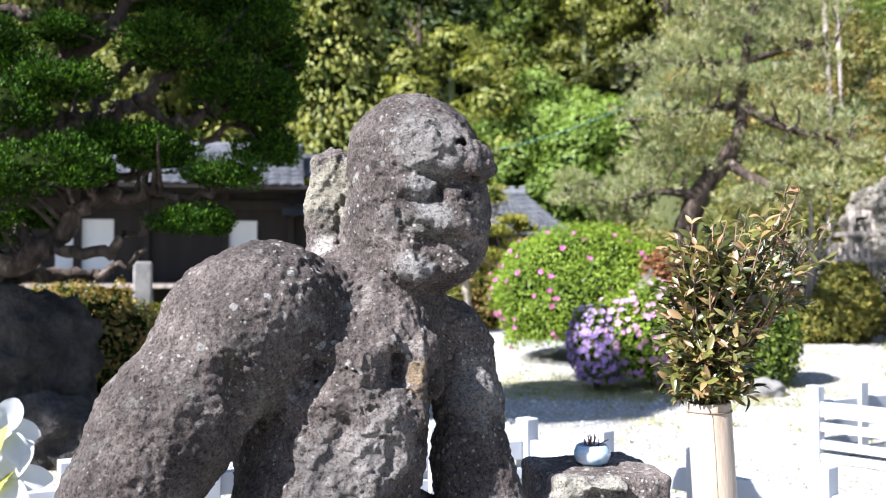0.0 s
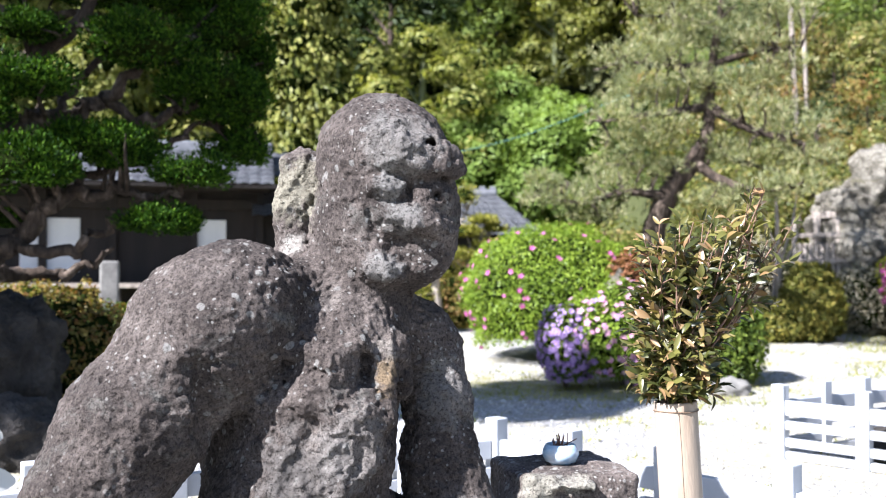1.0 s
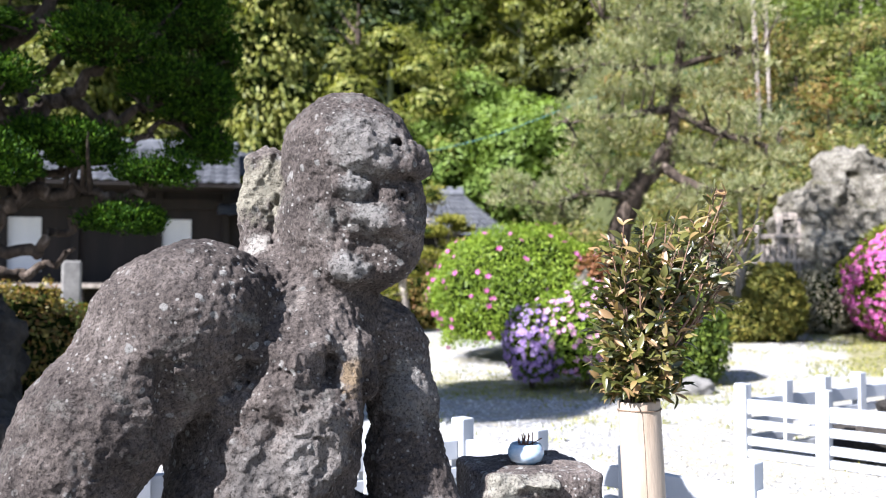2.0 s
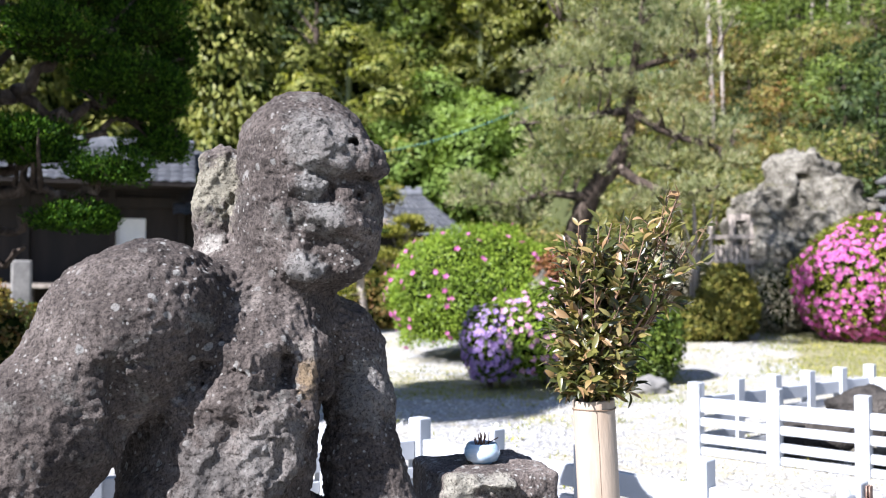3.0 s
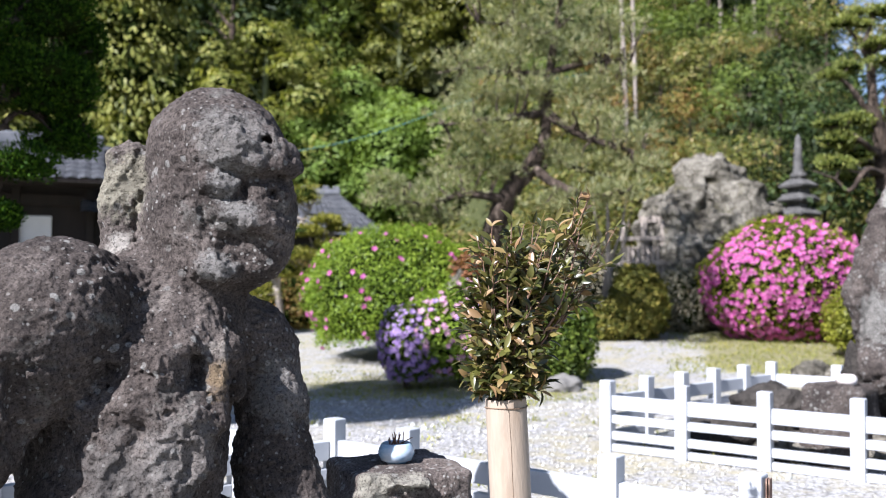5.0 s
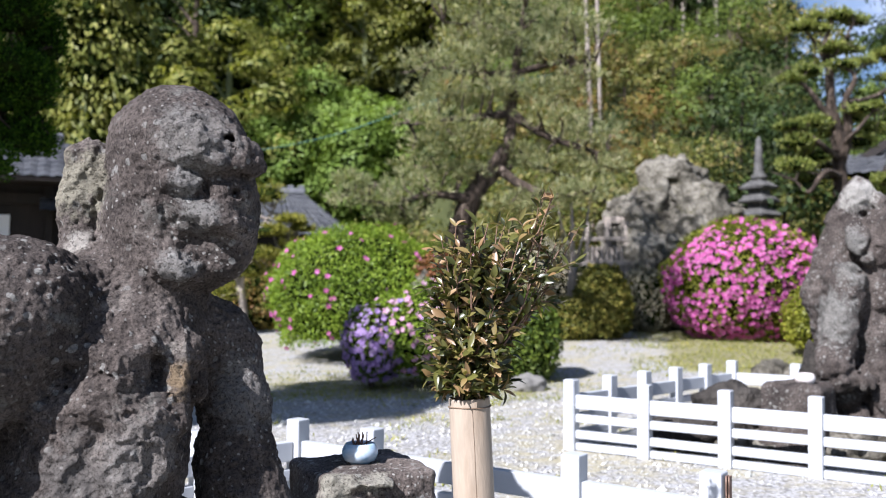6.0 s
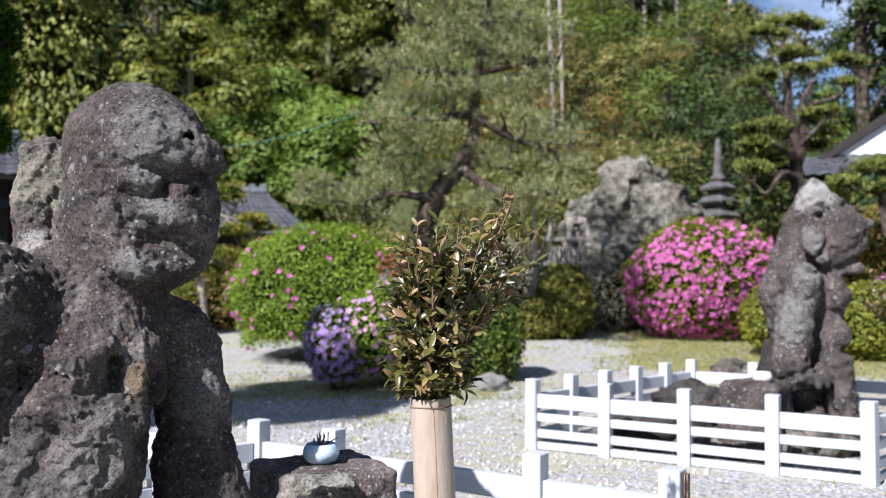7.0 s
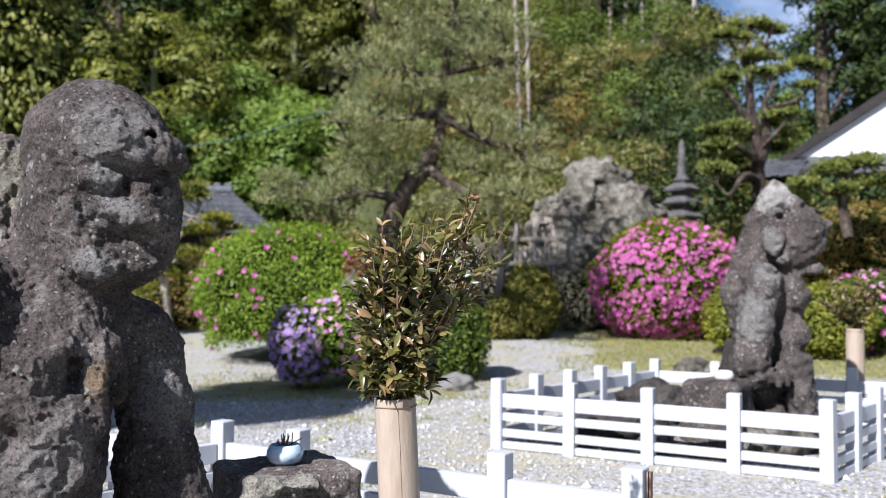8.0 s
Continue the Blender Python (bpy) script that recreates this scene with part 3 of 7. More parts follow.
# ---- the large statue ----
def build_statue():
    base = Sculpt((-1.18, 2.1, -0.02), (0.75, 3.55, 0.62), 0.017)
    base.blob(-0.3, 2.85, 0.08, 0.62, 0.5, 0.22)
    base.blob(-0.3, 2.84, 0.36, 0.42, 0.36, 0.2, 0.06)
    base.rod((-0.75, 2.6, 0.3), (-0.2, 2.42, 0.3), 0.15, 0.16, 0.08)
    base.rod((0.2, 2.75, 0.32), (-0.1, 2.42, 0.28), 0.17, 0.14, 0.08)
    base.rod((-0.92, 2.5, 0.48), (-0.8, 2.45, 0.25), 0.12, 0.12, 0.05)
    base.rod((0.13, 2.82, 0.46), (0.1, 2.7, 0.25), 0.12, 0.14, 0.05)
    base.roughen(((0.11, 0.012), (0.05, 0.008)), 0, 12)
    s = Sculpt((-1.18, 2.2, 0.44), (0.42, 3.35, 1.86), 0.0054)
    s.blob(-0.32, 2.84, 0.36, 0.4, 0.36, 0.22, 0.06)
    # trunk
    s.blob(-0.463, 2.883, 0.800, 0.23, 0.2, 0.36, 0.03)
    s.blob(-0.226, 2.791, 0.952, 0.21, 0.2, 0.25, 0.08)
    s.rod((-0.230, 2.730, 0.958), (-0.277, 2.736, 0.718), 0.15, 0.215, 0.08)
    s.rod((-0.277, 2.736, 0.718), (-0.365, 2.736, 0.515), 0.215, 0.27, 0.08)
    # collar and neck
    s.rod((-0.152, 2.876, 1.288), (-0.212, 2.832, 1.037), 0.14, 0.165, 0.07)
    s.rod((-0.294, 2.845, 1.161), (-0.519, 2.711, 1.146), 0.10, 0.14, 0.09)
    s.rod((-0.151, 2.856, 1.090), (0.011, 2.940, 1.049), 0.10, 0.09, 0.09)
    for a, b in (((-0.247, 2.719, 1.155), (-0.193, 2.653, 1.031)), ((-0.198, 2.713, 1.163), (-0.150, 2.651, 1.031)), ((-0.297, 2.744, 1.128), (-0.240, 2.649, 0.998))):
        s.rod(a, b, 0.014, 0.018, 0.02)
    # near arm
    s.blob(-0.568, 2.640, 1.088, 0.265, 0.2, 0.208, 0.08, 0, 24)
    s.rod((-0.598, 2.612, 1.033), (-0.777, 2.523, 0.787), 0.2, 0.178, 0.08)
    s.rod((-0.777, 2.523, 0.787), (-0.861, 2.453, 0.601), 0.178, 0.155, 0.08)
    s.rod((-0.861, 2.453, 0.601), (-0.795, 2.391, 0.395), 0.155, 0.12, 0.08)
    s.blob(-0.499, 2.694, 1.231, 0.1, 0.13, 0.075, 0.06)
    # far arm
    s.blob(0.030, 2.950, 1.004, 0.115, 0.12, 0.13, 0.06)
    s.rod((0.044, 2.950, 0.975), (0.082, 2.909, 0.814), 0.112, 0.106, 0.05)
    s.rod((0.082, 2.909, 0.814), (0.088, 2.879, 0.639), 0.106, 0.118, 0.04)
    s.rod((0.088, 2.879, 0.639), (0.137, 2.817, 0.460), 0.118, 0.135, 0.04)
    # head
    s.blob(-0.094, 2.868, 1.575, 0.213, 0.235, 0.226, 0.05)
    s.blob(-0.099, 2.858, 1.392, 0.213, 0.215, 0.2, 0.05)
    s.blob(-0.086, 2.799, 1.264, 0.135, 0.145, 0.095, 0.05)
    s.blob(0.020, 2.880, 1.434, 0.1, 0.17, 0.2, 0.05)
    s.rod((-0.335, 2.961, 1.347), (-0.367, 2.927, 1.160), 0.095, 0.12, 0.06)
    # ear, long and thick
    s.blob(-0.368, 2.937, 1.535, 0.056, 0.07, 0.098, 0.015, 0, -5)
    s.slab(-0.377, 2.926, 1.484, 0.052, 0.05, 0.125, 0.03, 0, 0.02)
    s.blob(-0.395, 2.923, 1.422, 0.052, 0.062, 0.085, 0.03, 0, -3)
    s.rod((-0.344, 2.950, 1.570), (-0.295, 2.935, 1.513), 0.06, 0.06, 0.03)
    s.blob(-0.335, 2.840, 1.376, 0.014, 0.05, 0.07, 0.015, carve=True)
    # face: a broad mask, hollows cut into it, then the heavy brow, eye, nose, lips and chin
    s.blob(0.028, 2.795, 1.400, 0.118, 0.145, 0.2, 0.05)
    s.blob(-0.038, 2.721, 1.628, 0.125, 0.1, 0.085, 0.04)
    s.blob(0.039, 2.568, 1.444, 0.07, 0.095, 0.052, 0.016, carve=True)
    s.blob(-0.044, 2.583, 1.315, 0.088, 0.085, 0.034, 0.02, 0, 8, carve=True)
    # brow: a heavy overhanging plate with a notch over the nose
    s.rod((-0.133, 2.686, 1.629), (-0.032, 2.648, 1.586), 0.05, 0.06, 0.03)
    s.rod((-0.032, 2.648, 1.586), (0.082, 2.688, 1.585), 0.056, 0.05, 0.03)
    s.rod((-0.073, 2.634, 1.561), (0.027, 2.624, 1.543), 0.03, 0.032, 0.02)
    s.rod((0.081, 2.654, 1.550), (0.133, 2.700, 1.535), 0.034, 0.032, 0.02)
    s.blob(0.123, 2.738, 1.572, 0.032, 0.06, 0.045, 0.02)
    s.rod((0.056, 2.579, 1.548), (0.049, 2.581, 1.504), 0.01, 0.014, 0.008, carve=True)
    # eyes sunk under it, nose, lips and chin
    s.blob(-0.074, 2.667, 1.481, 0.056, 0.055, 0.045, 0.016)
    s.rod((-0.126, 2.625, 1.529), (-0.016, 2.591, 1.502), 0.007, 0.01, 0.008, carve=True)
    s.blob(0.089, 2.708, 1.451, 0.036, 0.05, 0.05, 0.02)
    s.rod((0.032, 2.691, 1.495), (0.022, 2.660, 1.379), 0.022, 0.034, 0.02)
    s.rod((-0.027, 2.640, 1.397), (0.057, 2.651, 1.361), 0.034, 0.03, 0.02)
    s.rod((0.057, 2.656, 1.362), (0.104, 2.706, 1.348), 0.03, 0.032, 0.025)
    s.rod((-0.141, 2.654, 1.405), (-0.065, 2.619, 1.416), 0.005, 0.009, 0.008, carve=True)
    s.blob(0.065, 2.723, 1.300, 0.05, 0.06, 0.07, 0.035)
    s.blob(-0.083, 2.691, 1.235, 0.078, 0.07, 0.045, 0.02, 0, -6)
    s.blob(0.028, 2.730, 1.246, 0.06, 0.07, 0.05, 0.03)
    # the deep shade under the brow and in the open mouth
    s.blob(0.069, 2.592, 1.456, 0.028, 0.125, 0.03, 0.012, carve=True)
    s.blob(-0.005, 2.592, 1.466, 0.014, 0.095, 0.036, 0.012, carve=True)
    s.blob(-0.036, 2.597, 1.319, 0.06, 0.065, 0.018, 0.04, 0, 14, carve=True)
    s.rod((0.037, 2.690, 1.517), (0.027, 2.660, 1.391), 0.02, 0.034, 0.045)
    s.blob(-0.082, 2.657, 1.483, 0.06, 0.055, 0.042, 0.012, 0, -8)
    s.rod((-0.105, 2.668, 1.440), (0.010, 2.631, 1.372), 0.018, 0.03, 0.02)
    s.rod((-0.141, 2.653, 1.445), (-0.103, 2.642, 1.331), 0.006, 0.012, 0.02, carve=True)
    # bored eye of the brow and shallow wrinkles
    s.blob(0.055, 2.607, 1.615, 0.019, 0.09, 0.013, 0.006, carve=True)
    s.rod((-0.040, 2.640, 1.674), (0.086, 2.645, 1.663), 0.004, 0.005, 0.006, carve=True)
    s.rod((-0.030, 2.640, 1.659), (0.080, 2.645, 1.650), 0.004, 0.005, 0.006, carve=True)
    s.rod((-0.020, 2.641, 1.644), (0.075, 2.646, 1.636), 0.004, 0.005, 0.006, carve=True)
    # ribs, breastbone and hollow of the chest
    for k in range(4):
        z = 0.062 * k
        s.rod((-0.323, 2.580, 1.000 - z), (-0.230, 2.545, 0.974 - z), 0.010, 0.014, 0.05)
        s.rod((-0.230, 2.545, 0.974 - z), (-0.150, 2.596, 1.015 - z), 0.014, 0.010, 0.05)
    s.rod((-0.070, 2.669, 1.030), (-0.075, 2.599, 0.810), 0.026, 0.036, 0.05)
    s.rod((-0.037, 2.700, 1.008), (-0.024, 2.720, 0.873), 0.035, 0.03, 0.03)
    s.blob(-0.133, 2.577, 0.947, 0.022, 0.06, 0.05, 0.03, carve=True)
    s.blob(-0.134, 2.597, 0.976, 0.014, 0.05, 0.014, 0.01, carve=True)
    # folds of skin over the belly
    s.rod((-0.420, 2.586, 0.833), (-0.295, 2.553, 0.870), 0.026, 0.034, 0.06)
    s.rod((-0.295, 2.553, 0.870), (-0.151, 2.561, 0.810), 0.03, 0.044, 0.06)
    s.rod((-0.151, 2.561, 0.810), (-0.115, 2.557, 0.683), 0.044, 0.03, 0.06)
    s.rod((-0.213, 2.536, 0.738), (-0.188, 2.523, 0.630), 0.03, 0.045, 0.06)
    s.rod((-0.274, 2.515, 0.788), (-0.346, 2.476, 0.626), 0.016, 0.022, 0.03, carve=True)
    s.rod((-0.147, 2.496, 0.745), (-0.161, 2.485, 0.608), 0.012, 0.016, 0.03, carve=True)
    s.rod((-0.564, 2.435, 0.968), (-0.557, 2.478, 0.794), 0.02, 0.03, 0.06, carve=True)
    # small bored holes in the shoulder
    s.blob(-0.672, 2.367, 1.114, 0.012, 0.045, 0.006, 0.004, carve=True)
    s.blob(-0.557, 2.540, 1.257, 0.007, 0.03, 0.005, 0.004, carve=True)
    s.roughen(((0.14, 0.007), (0.05, 0.004), (0.024, 0.004), (0.0125, 0.0042)), 0.010, 11, (
        ((-0.35, 2.6, 1.15), 1.4, 0.024, 0.0065), ((0.115, 2.778, 0.711), 0.25, 0.035, 0.01), ((-0.226, 2.510, 0.789), 0.3, 0.035, 0.009),
        ((-0.031, 2.608, 1.590), 0.13, 0.045, 0.013), ((-0.023, 2.605, 1.387), 0.1, 0.035, 0.014), ((-0.081, 2.610, 1.239), 0.09, 0.035, 0.014), ((-0.063, 2.579, 0.955), 0.1, 0.04, 0.01),
        ((-0.195, 2.512, 0.789), 0.16, 0.03, 0.006), ((-0.714, 2.354, 0.815), 0.24, 0.028, 0.006), ((-0.375, 2.876, 1.479), 0.12, 0.05, 0.015)))
    bm = bmesh.new()
    bm.from_mesh(s.mesh("upper"))
    bm.from_mesh(base.mesh("lower"))
    ob = part("statue", bm, M_STONE, None, smooth=True)
    return tagged(ob, "weathered dark lava stone statue of a seated bald figure", "statue", "stone statues")


build_statue()


# ---- the second statue, seen from its side ----
def build_second_statue():
    s = Sculpt((3.55, 4.55, -0.02), (5.35, 6.25, 2.05), 0.0125)
    # seat, lap and shins
    s.blob(4.543, 5.435, 0.102, 0.21, 0.28, 0.18, 0.02)
    s.blob(4.459, 5.489, 0.254, 0.17, 0.2, 0.16, 0.03)
    s.rod((4.330, 5.463, 0.427), (4.499, 5.293, 0.622), 0.12, 0.1, 0.02)
    s.rod((4.485, 5.276, 0.624), (4.503, 5.245, 0.187), 0.1, 0.115, 0.02)
    # bent back, chest and belly
    s.rod((4.385, 5.505, 1.583), (4.311, 5.589, 1.144), 0.145, 0.19, 0.03)
    s.rod((4.311, 5.589, 1.144), (4.385, 5.543, 0.603), 0.19, 0.15, 0.03)
    s.rod((4.473, 5.427, 1.208), (4.498, 5.398, 0.633), 0.13, 0.12, 0.03)
    s.blob(4.504, 5.314, 1.119, 0.085, 0.1, 0.13, 0.02)
    s.blob(4.520, 5.320, 0.834, 0.078, 0.1, 0.1, 0.02)
    s.rod((4.374, 5.237, 0.968), (4.535, 5.226, 0.959), 0.012, 0.012, 0.012, carve=True)
    # upper arm, elbow, forearm and the hollow behind it
    s.rod((4.251, 5.364, 1.207), (4.173, 5.345, 0.745), 0.145, 0.125, 0.025)
    s.blob(4.140, 5.328, 0.648, 0.128, 0.12, 0.12, 0.03)
    s.rod((4.152, 5.307, 0.538), (4.307, 5.202, 0.544), 0.08, 0.05, 0.02)
    s.rod((4.225, 5.195, 0.610), (4.315, 5.164, 0.634), 0.017, 0.013, 0.008)
    s.rod((4.226, 5.196, 0.571), (4.315, 5.166, 0.591), 0.017, 0.013, 0.008)
    s.rod((4.227, 5.198, 0.531), (4.316, 5.167, 0.547), 0.017, 0.013, 0.008)
    s.rod((4.227, 5.199, 0.492), (4.317, 5.169, 0.504), 0.017, 0.013, 0.008)
    s.blob(4.294, 5.206, 0.820, 0.042, 0.17, 0.17, 0.02, carve=True)
    s.blob(4.128, 5.194, 0.395, 0.14, 0.16, 0.062, 0.02, carve=True)
    s.rod((4.059, 5.333, 1.206), (4.087, 5.418, 0.964), 0.02, 0.03, 0.03, carve=True)
    # head, brow, eye slit, nose and lips
    s.blob(4.563, 5.320, 1.557, 0.17, 0.19, 0.205, 0.02)
    s.blob(4.503, 5.344, 1.446, 0.15, 0.17, 0.16, 0.03)
    s.rod((4.517, 5.184, 1.641), (4.704, 5.228, 1.624), 0.04, 0.04, 0.015)
    s.rod((4.448, 5.116, 1.548), (4.699, 5.189, 1.565), 0.012, 0.013, 0.008, carve=True)
    s.blob(4.653, 5.228, 1.501, 0.045, 0.07, 0.045, 0.012)
    s.blob(4.605, 5.164, 1.389, 0.055, 0.1, 0.028, 0.012, carve=True)
    s.rod((4.485, 5.325, 1.290), (4.619, 5.226, 1.314), 0.062, 0.04, 0.02)
    s.rod((4.367, 5.183, 1.335), (4.538, 5.167, 1.361), 0.012, 0.012, 0.01, carve=True)
    # topknot, hair and long ear
    s.blob(4.412, 5.423, 1.836, 0.105, 0.12, 0.11, 0.02)
    s.blob(4.495, 5.355, 1.775, 0.08, 0.1, 0.06, 0.02)
    s.rod((4.395, 5.453, 1.755), (4.317, 5.527, 1.603), 0.1, 0.09, 0.03)
    s.blob(4.303, 5.303, 1.514, 0.088, 0.075, 0.135, 0.012)
    s.blob(4.366, 5.288, 1.361, 0.05, 0.06, 0.05, 0.02)
    s.rod((4.352, 5.207, 1.666), (4.364, 5.214, 1.387), 0.012, 0.016, 0.012, carve=True)
    s.rod((4.172, 5.280, 1.327), (4.356, 5.253, 1.248), 0.014, 0.018, 0.016, carve=True)
    s.roughen(((0.16, 0.014), (0.07, 0.014), (0.035, 0.014)), 0.0, 31, (((4.4, 5.3, 1.1), 1.6, 0.07, 0.008), ((4.468, 5.147, 1.520), 0.2, 0.08, 0.016), ((4.262, 5.253, 0.463), 0.3, 0.1, 0.03)))
    ob = put("statue", s.mesh("statue"), M_STONE2)
    return tagged(ob, "grey lichened stone statue of a hunched seated figure with topknot", "statue", "stone statues")


build_second_statue()


# ---- offerings by the large statue ----
M_BAMBOO = noisy("dry_bamboo", ((0.28, (0.22, 0.155, 0.1)), (0.42, (0.3, 0.24, 0.178)), (0.75, (0.35, 0.295, 0.235))), 7.0, 0.5, 0.25, 70.0, (1, 1, 0.16), fine=0.12)
M_WIRE = noisy("binding_wire", ((0.3, (0.12, 0.08, 0.05)), (0.7, (0.25, 0.17, 0.11))), 30.0, 0.6, 0.1, 90.0)


def lathe(profile, sides=40):
    """profile: (radius, z) from the outside foot round to the inside."""
    bm = bmesh.new()
    rings = []
    for r, z in profile:
        rings.append([bm.verts.new((r * math.cos(2 * math.pi * s / sides), r * math.sin(2 * math.pi * s / sides), z)) for s in range(sides)])
    for a, b in zip(rings, rings[1:]):
        for s in range(sides):
            bm.faces.new((a[s], a[(s + 1) % sides], b[(s + 1) % sides], b[s]))
    bm.faces.new(rings[0][::-1])
    bm.faces.new(rings[-1])
    return bm


def build_bamboo_vase(x, y, lean_x, lean_y, height, radius, label):
    root = empty("bamboo_vase", Matrix.Translation((x, y, 0)) @ Euler((lean_y, lean_x, 0)).to_matrix().to_4x4())
    H, R = height, radius
    prof = [(R * 1.02, -0.02), (R * 1.0, 0.12), (R * 1.05, 0.15), (R * 1.0, 0.18), (R, 0.45 * H), (R * 1.045, 0.45 * H + 0.012), (R * 0.99, 0.45 * H + 0.03),
            (R * 0.985, H - 0.004), (R * 0.97, H), (R * 0.86, H), (R * 0.85, H - 0.25)]
    bm = lathe(prof, 48)
    for v in bm.verts:
        a = math.atan2(v.co.y, v.co.x)
        k = 1 + 0.012 * math.sin(2 * a + 0.4) + 0.006 * math.sin(5 * a + v.co.z * 9)
        v.co.x, v.co.y = v.co.x * k, v.co.y * k
    part("tube", bm, M_BAMBOO, root, smooth=True)
    ring = []
    for s in range(49):
        a = 2 * math.pi * s / 48
        ring.append((R * 1.012 * math.cos(a), R * 1.012 * math.sin(a), H - 0.022 + 0.002 * math.sin(2 * a)))
    V, F = tube_data(ring, [0.0016] * 49, 6)
    put("binding", fast_mesh("binding", V, F, True), M_WIRE, root, "thin rusty wire binding")
    crack = [(R * 1.0 * math.cos(a), R * 1.0 * math.sin(a), z) for z, a in ((H - 0.02, -1.72), (H - 0.12, -1.70), (H - 0.3, -1.72), (H - 0.5, -1.70))]
    V, F = tube_data(crack, [0.0004, 0.0006, 0.0006, 0.0004], 5)
    put("crack", fast_mesh("crack", V, F), M_WIRE, root, "thin dark drying crack")
    return tagged(root, label, "vase", "bamboo flower vases")


VX, VY, VZ = 0.679, 2.330, 0.890
build_bamboo_vase(VX + 0.05, VY - 0.015, -0.052, 0.0, VZ + 0.002, 0.0558, "tall cut bamboo tube vase, dry and cracked, standing on gravel")

G_OLD = ((0.0, (0.02, 0.025, 0.01)), (0.3, (0.06, 0.068, 0.018)), (0.55, (0.135, 0.13, 0.035)), (0.75, (0.19, 0.155, 0.055)), (0.9, (0.25, 0.15, 0.075)), (1.0, (0.34, 0.23, 0.13)))
M_LEAF_CUT = leaf_mat("cut_leaf", G_OLD, 0.25, 0.32, 0.5, by_object=True)
M_LEAF_CUT_MANY = leaf_mat("cut_leaf_small", G_OLD, 0.25, 0.32, 0.5)
M_TWIG = noisy("brown_twig", ((0.3, (0.09, 0.05, 0.035)), (0.7, (0.24, 0.15, 0.1))), 20.0, 0.8, 0.3, 90.0)


def leaf_mesh(length, width, curl, fold):
    """One blade: pointed oval, folded along the midrib and curled along its length."""
    V, F = [], []
    n = 5
    for i in range(n + 1):
        t = i / n
        w = width * math.sin(math.pi * min(1.0, t * 0.94 + 0.03)) ** 0.8 / 2
        zc = -curl * length * t * t
        x = length * t
        V += [(x, -w, zc + fold * w), (x, 0, zc), (x, w, zc + fold * w)]
        if i:
            o = 3 * (i - 1)
            F += [(o, o + 3, o + 4, o + 1), (o + 1, o + 4, o + 5, o + 2)]
    return fast_mesh("leaf", V, F, True)


def build_cut_branches(x, y, z, targets, label, material, many, rng, leaf_len, count):
    root = empty("cut_branches", Matrix.Translation((x, y, z)))
    meshes = [leaf_mesh(leaf_len * k, leaf_len * w, c, f) for k, w, c, f in ((1.0, 0.4, 0.12, 0.3), (0.85, 0.44, 0.35, 0.5), (1.1, 0.36, -0.12, 0.35), (0.95, 0.34, 0.5, 0.6))]
    for me in meshes:
        me.materials.append(material)
    made, small = 0, []
    for tx, ty, tz, kids in targets:
        a = rng.uniform(0, 6.28)
        start = Vector((0.025 * math.cos(a), 0.025 * math.sin(a), -0.12))
        end = Vector((tx, ty, tz))
        mid = start.lerp(end, 0.5) + Vector((rng.uniform(-0.03, 0.03), rng.uniform(-0.03, 0.03), 0.04))
        path = smooth_path([(*start, 0.0045), (0.6 * start.x, 0.6 * start.y, 0.03, 0.004), (*mid, 0.003), (*end, 0.0012)], 7)
        chunks = [tube_data(path[:, :3], path[:, 3], 6)]
        spots = []
        for i in range(6, len(path) - 1):
            spots.append((Vector(path[i, :3]), Vector(path[min(i + 1, len(path) - 1), :3] - path[i, :3]).normalized()))
            if i % 3 == 0 and kids:
                d = Vector((rng.uniform(-1, 1), rng.uniform(-1, 1), rng.uniform(0.0, 1.0))).normalized()
                p0 = Vector(path[i, :3])
                ln = rng.uniform(0.05, 0.11)
                p1 = p0 + d * ln
                chunks.append(tube_data([p0, p0.lerp(p1, 0.5) + Vector((0, 0, 0.008)), p1], [0.0022, 0.0016, 0.0008], 5))
                for q in (0.35, 0.6, 0.8, 1.0):
                    spots.append((p0.lerp(p1, q), d))
        V, F = join_data(chunks)
        br = put("branch", fast_mesh("branch", V, F, True), M_TWIG, root)
        for p, d in spots + [(Vector(path[-1, :3]), Vector(path[-1, :3] - path[-3, :3]).normalized())]:
            for side in range(rng.choice((2, 2, 3))):
                side_dir = Vector((rng.gauss(0, 1), rng.gauss(0, 1), rng.gauss(0.1, 0.7))).normalized()
                way = (d * 0.7 + side_dir * 0.9).normalized()
                up = Vector((rng.gauss(-0.2, 0.6), rng.gauss(-0.3, 0.6), rng.gauss(0.8, 0.5)))
                yv = up.cross(way).normalized()
                zv = way.cross(yv)
                m3 = Matrix((way, yv, zv)).transposed().to_4x4()
                sc = rng.uniform(0.65, 1.2)
                if made < count:
                    lf = put("leaf", rng.choice(meshes), material, br)
                    lf.matrix_basis = Matrix.Translation(p) @ m3 @ Matrix.Scale(sc, 4)
                    made += 1
                else:
                    small.append((p, way, zv, sc))
    if small:
        shapes = []
        for me in meshes:
            co = np.zeros(len(me.vertices) * 3, dtype=np.float32)
            me.vertices.foreach_get("co", co)
            shapes.append((co.reshape(-1, 3), np.array([p.vertices[:] for p in me.polygons])))
        chunks = []
        for k, (p, way, zv, sc) in enumerate(small):
            yv = zv.cross(way)
            co, fc = shapes[k % len(shapes)]
            chunks.append((co @ np.array((way[:], yv[:], zv[:])) * sc + np.array(p[:]), fc))
        V, F = join_data(chunks)
        tagged(put("leaves", fast_mesh("leaves", V, F, True), many, root), kind="stuff")
    return tagged(root, label, "branches", "cut branches in vases")


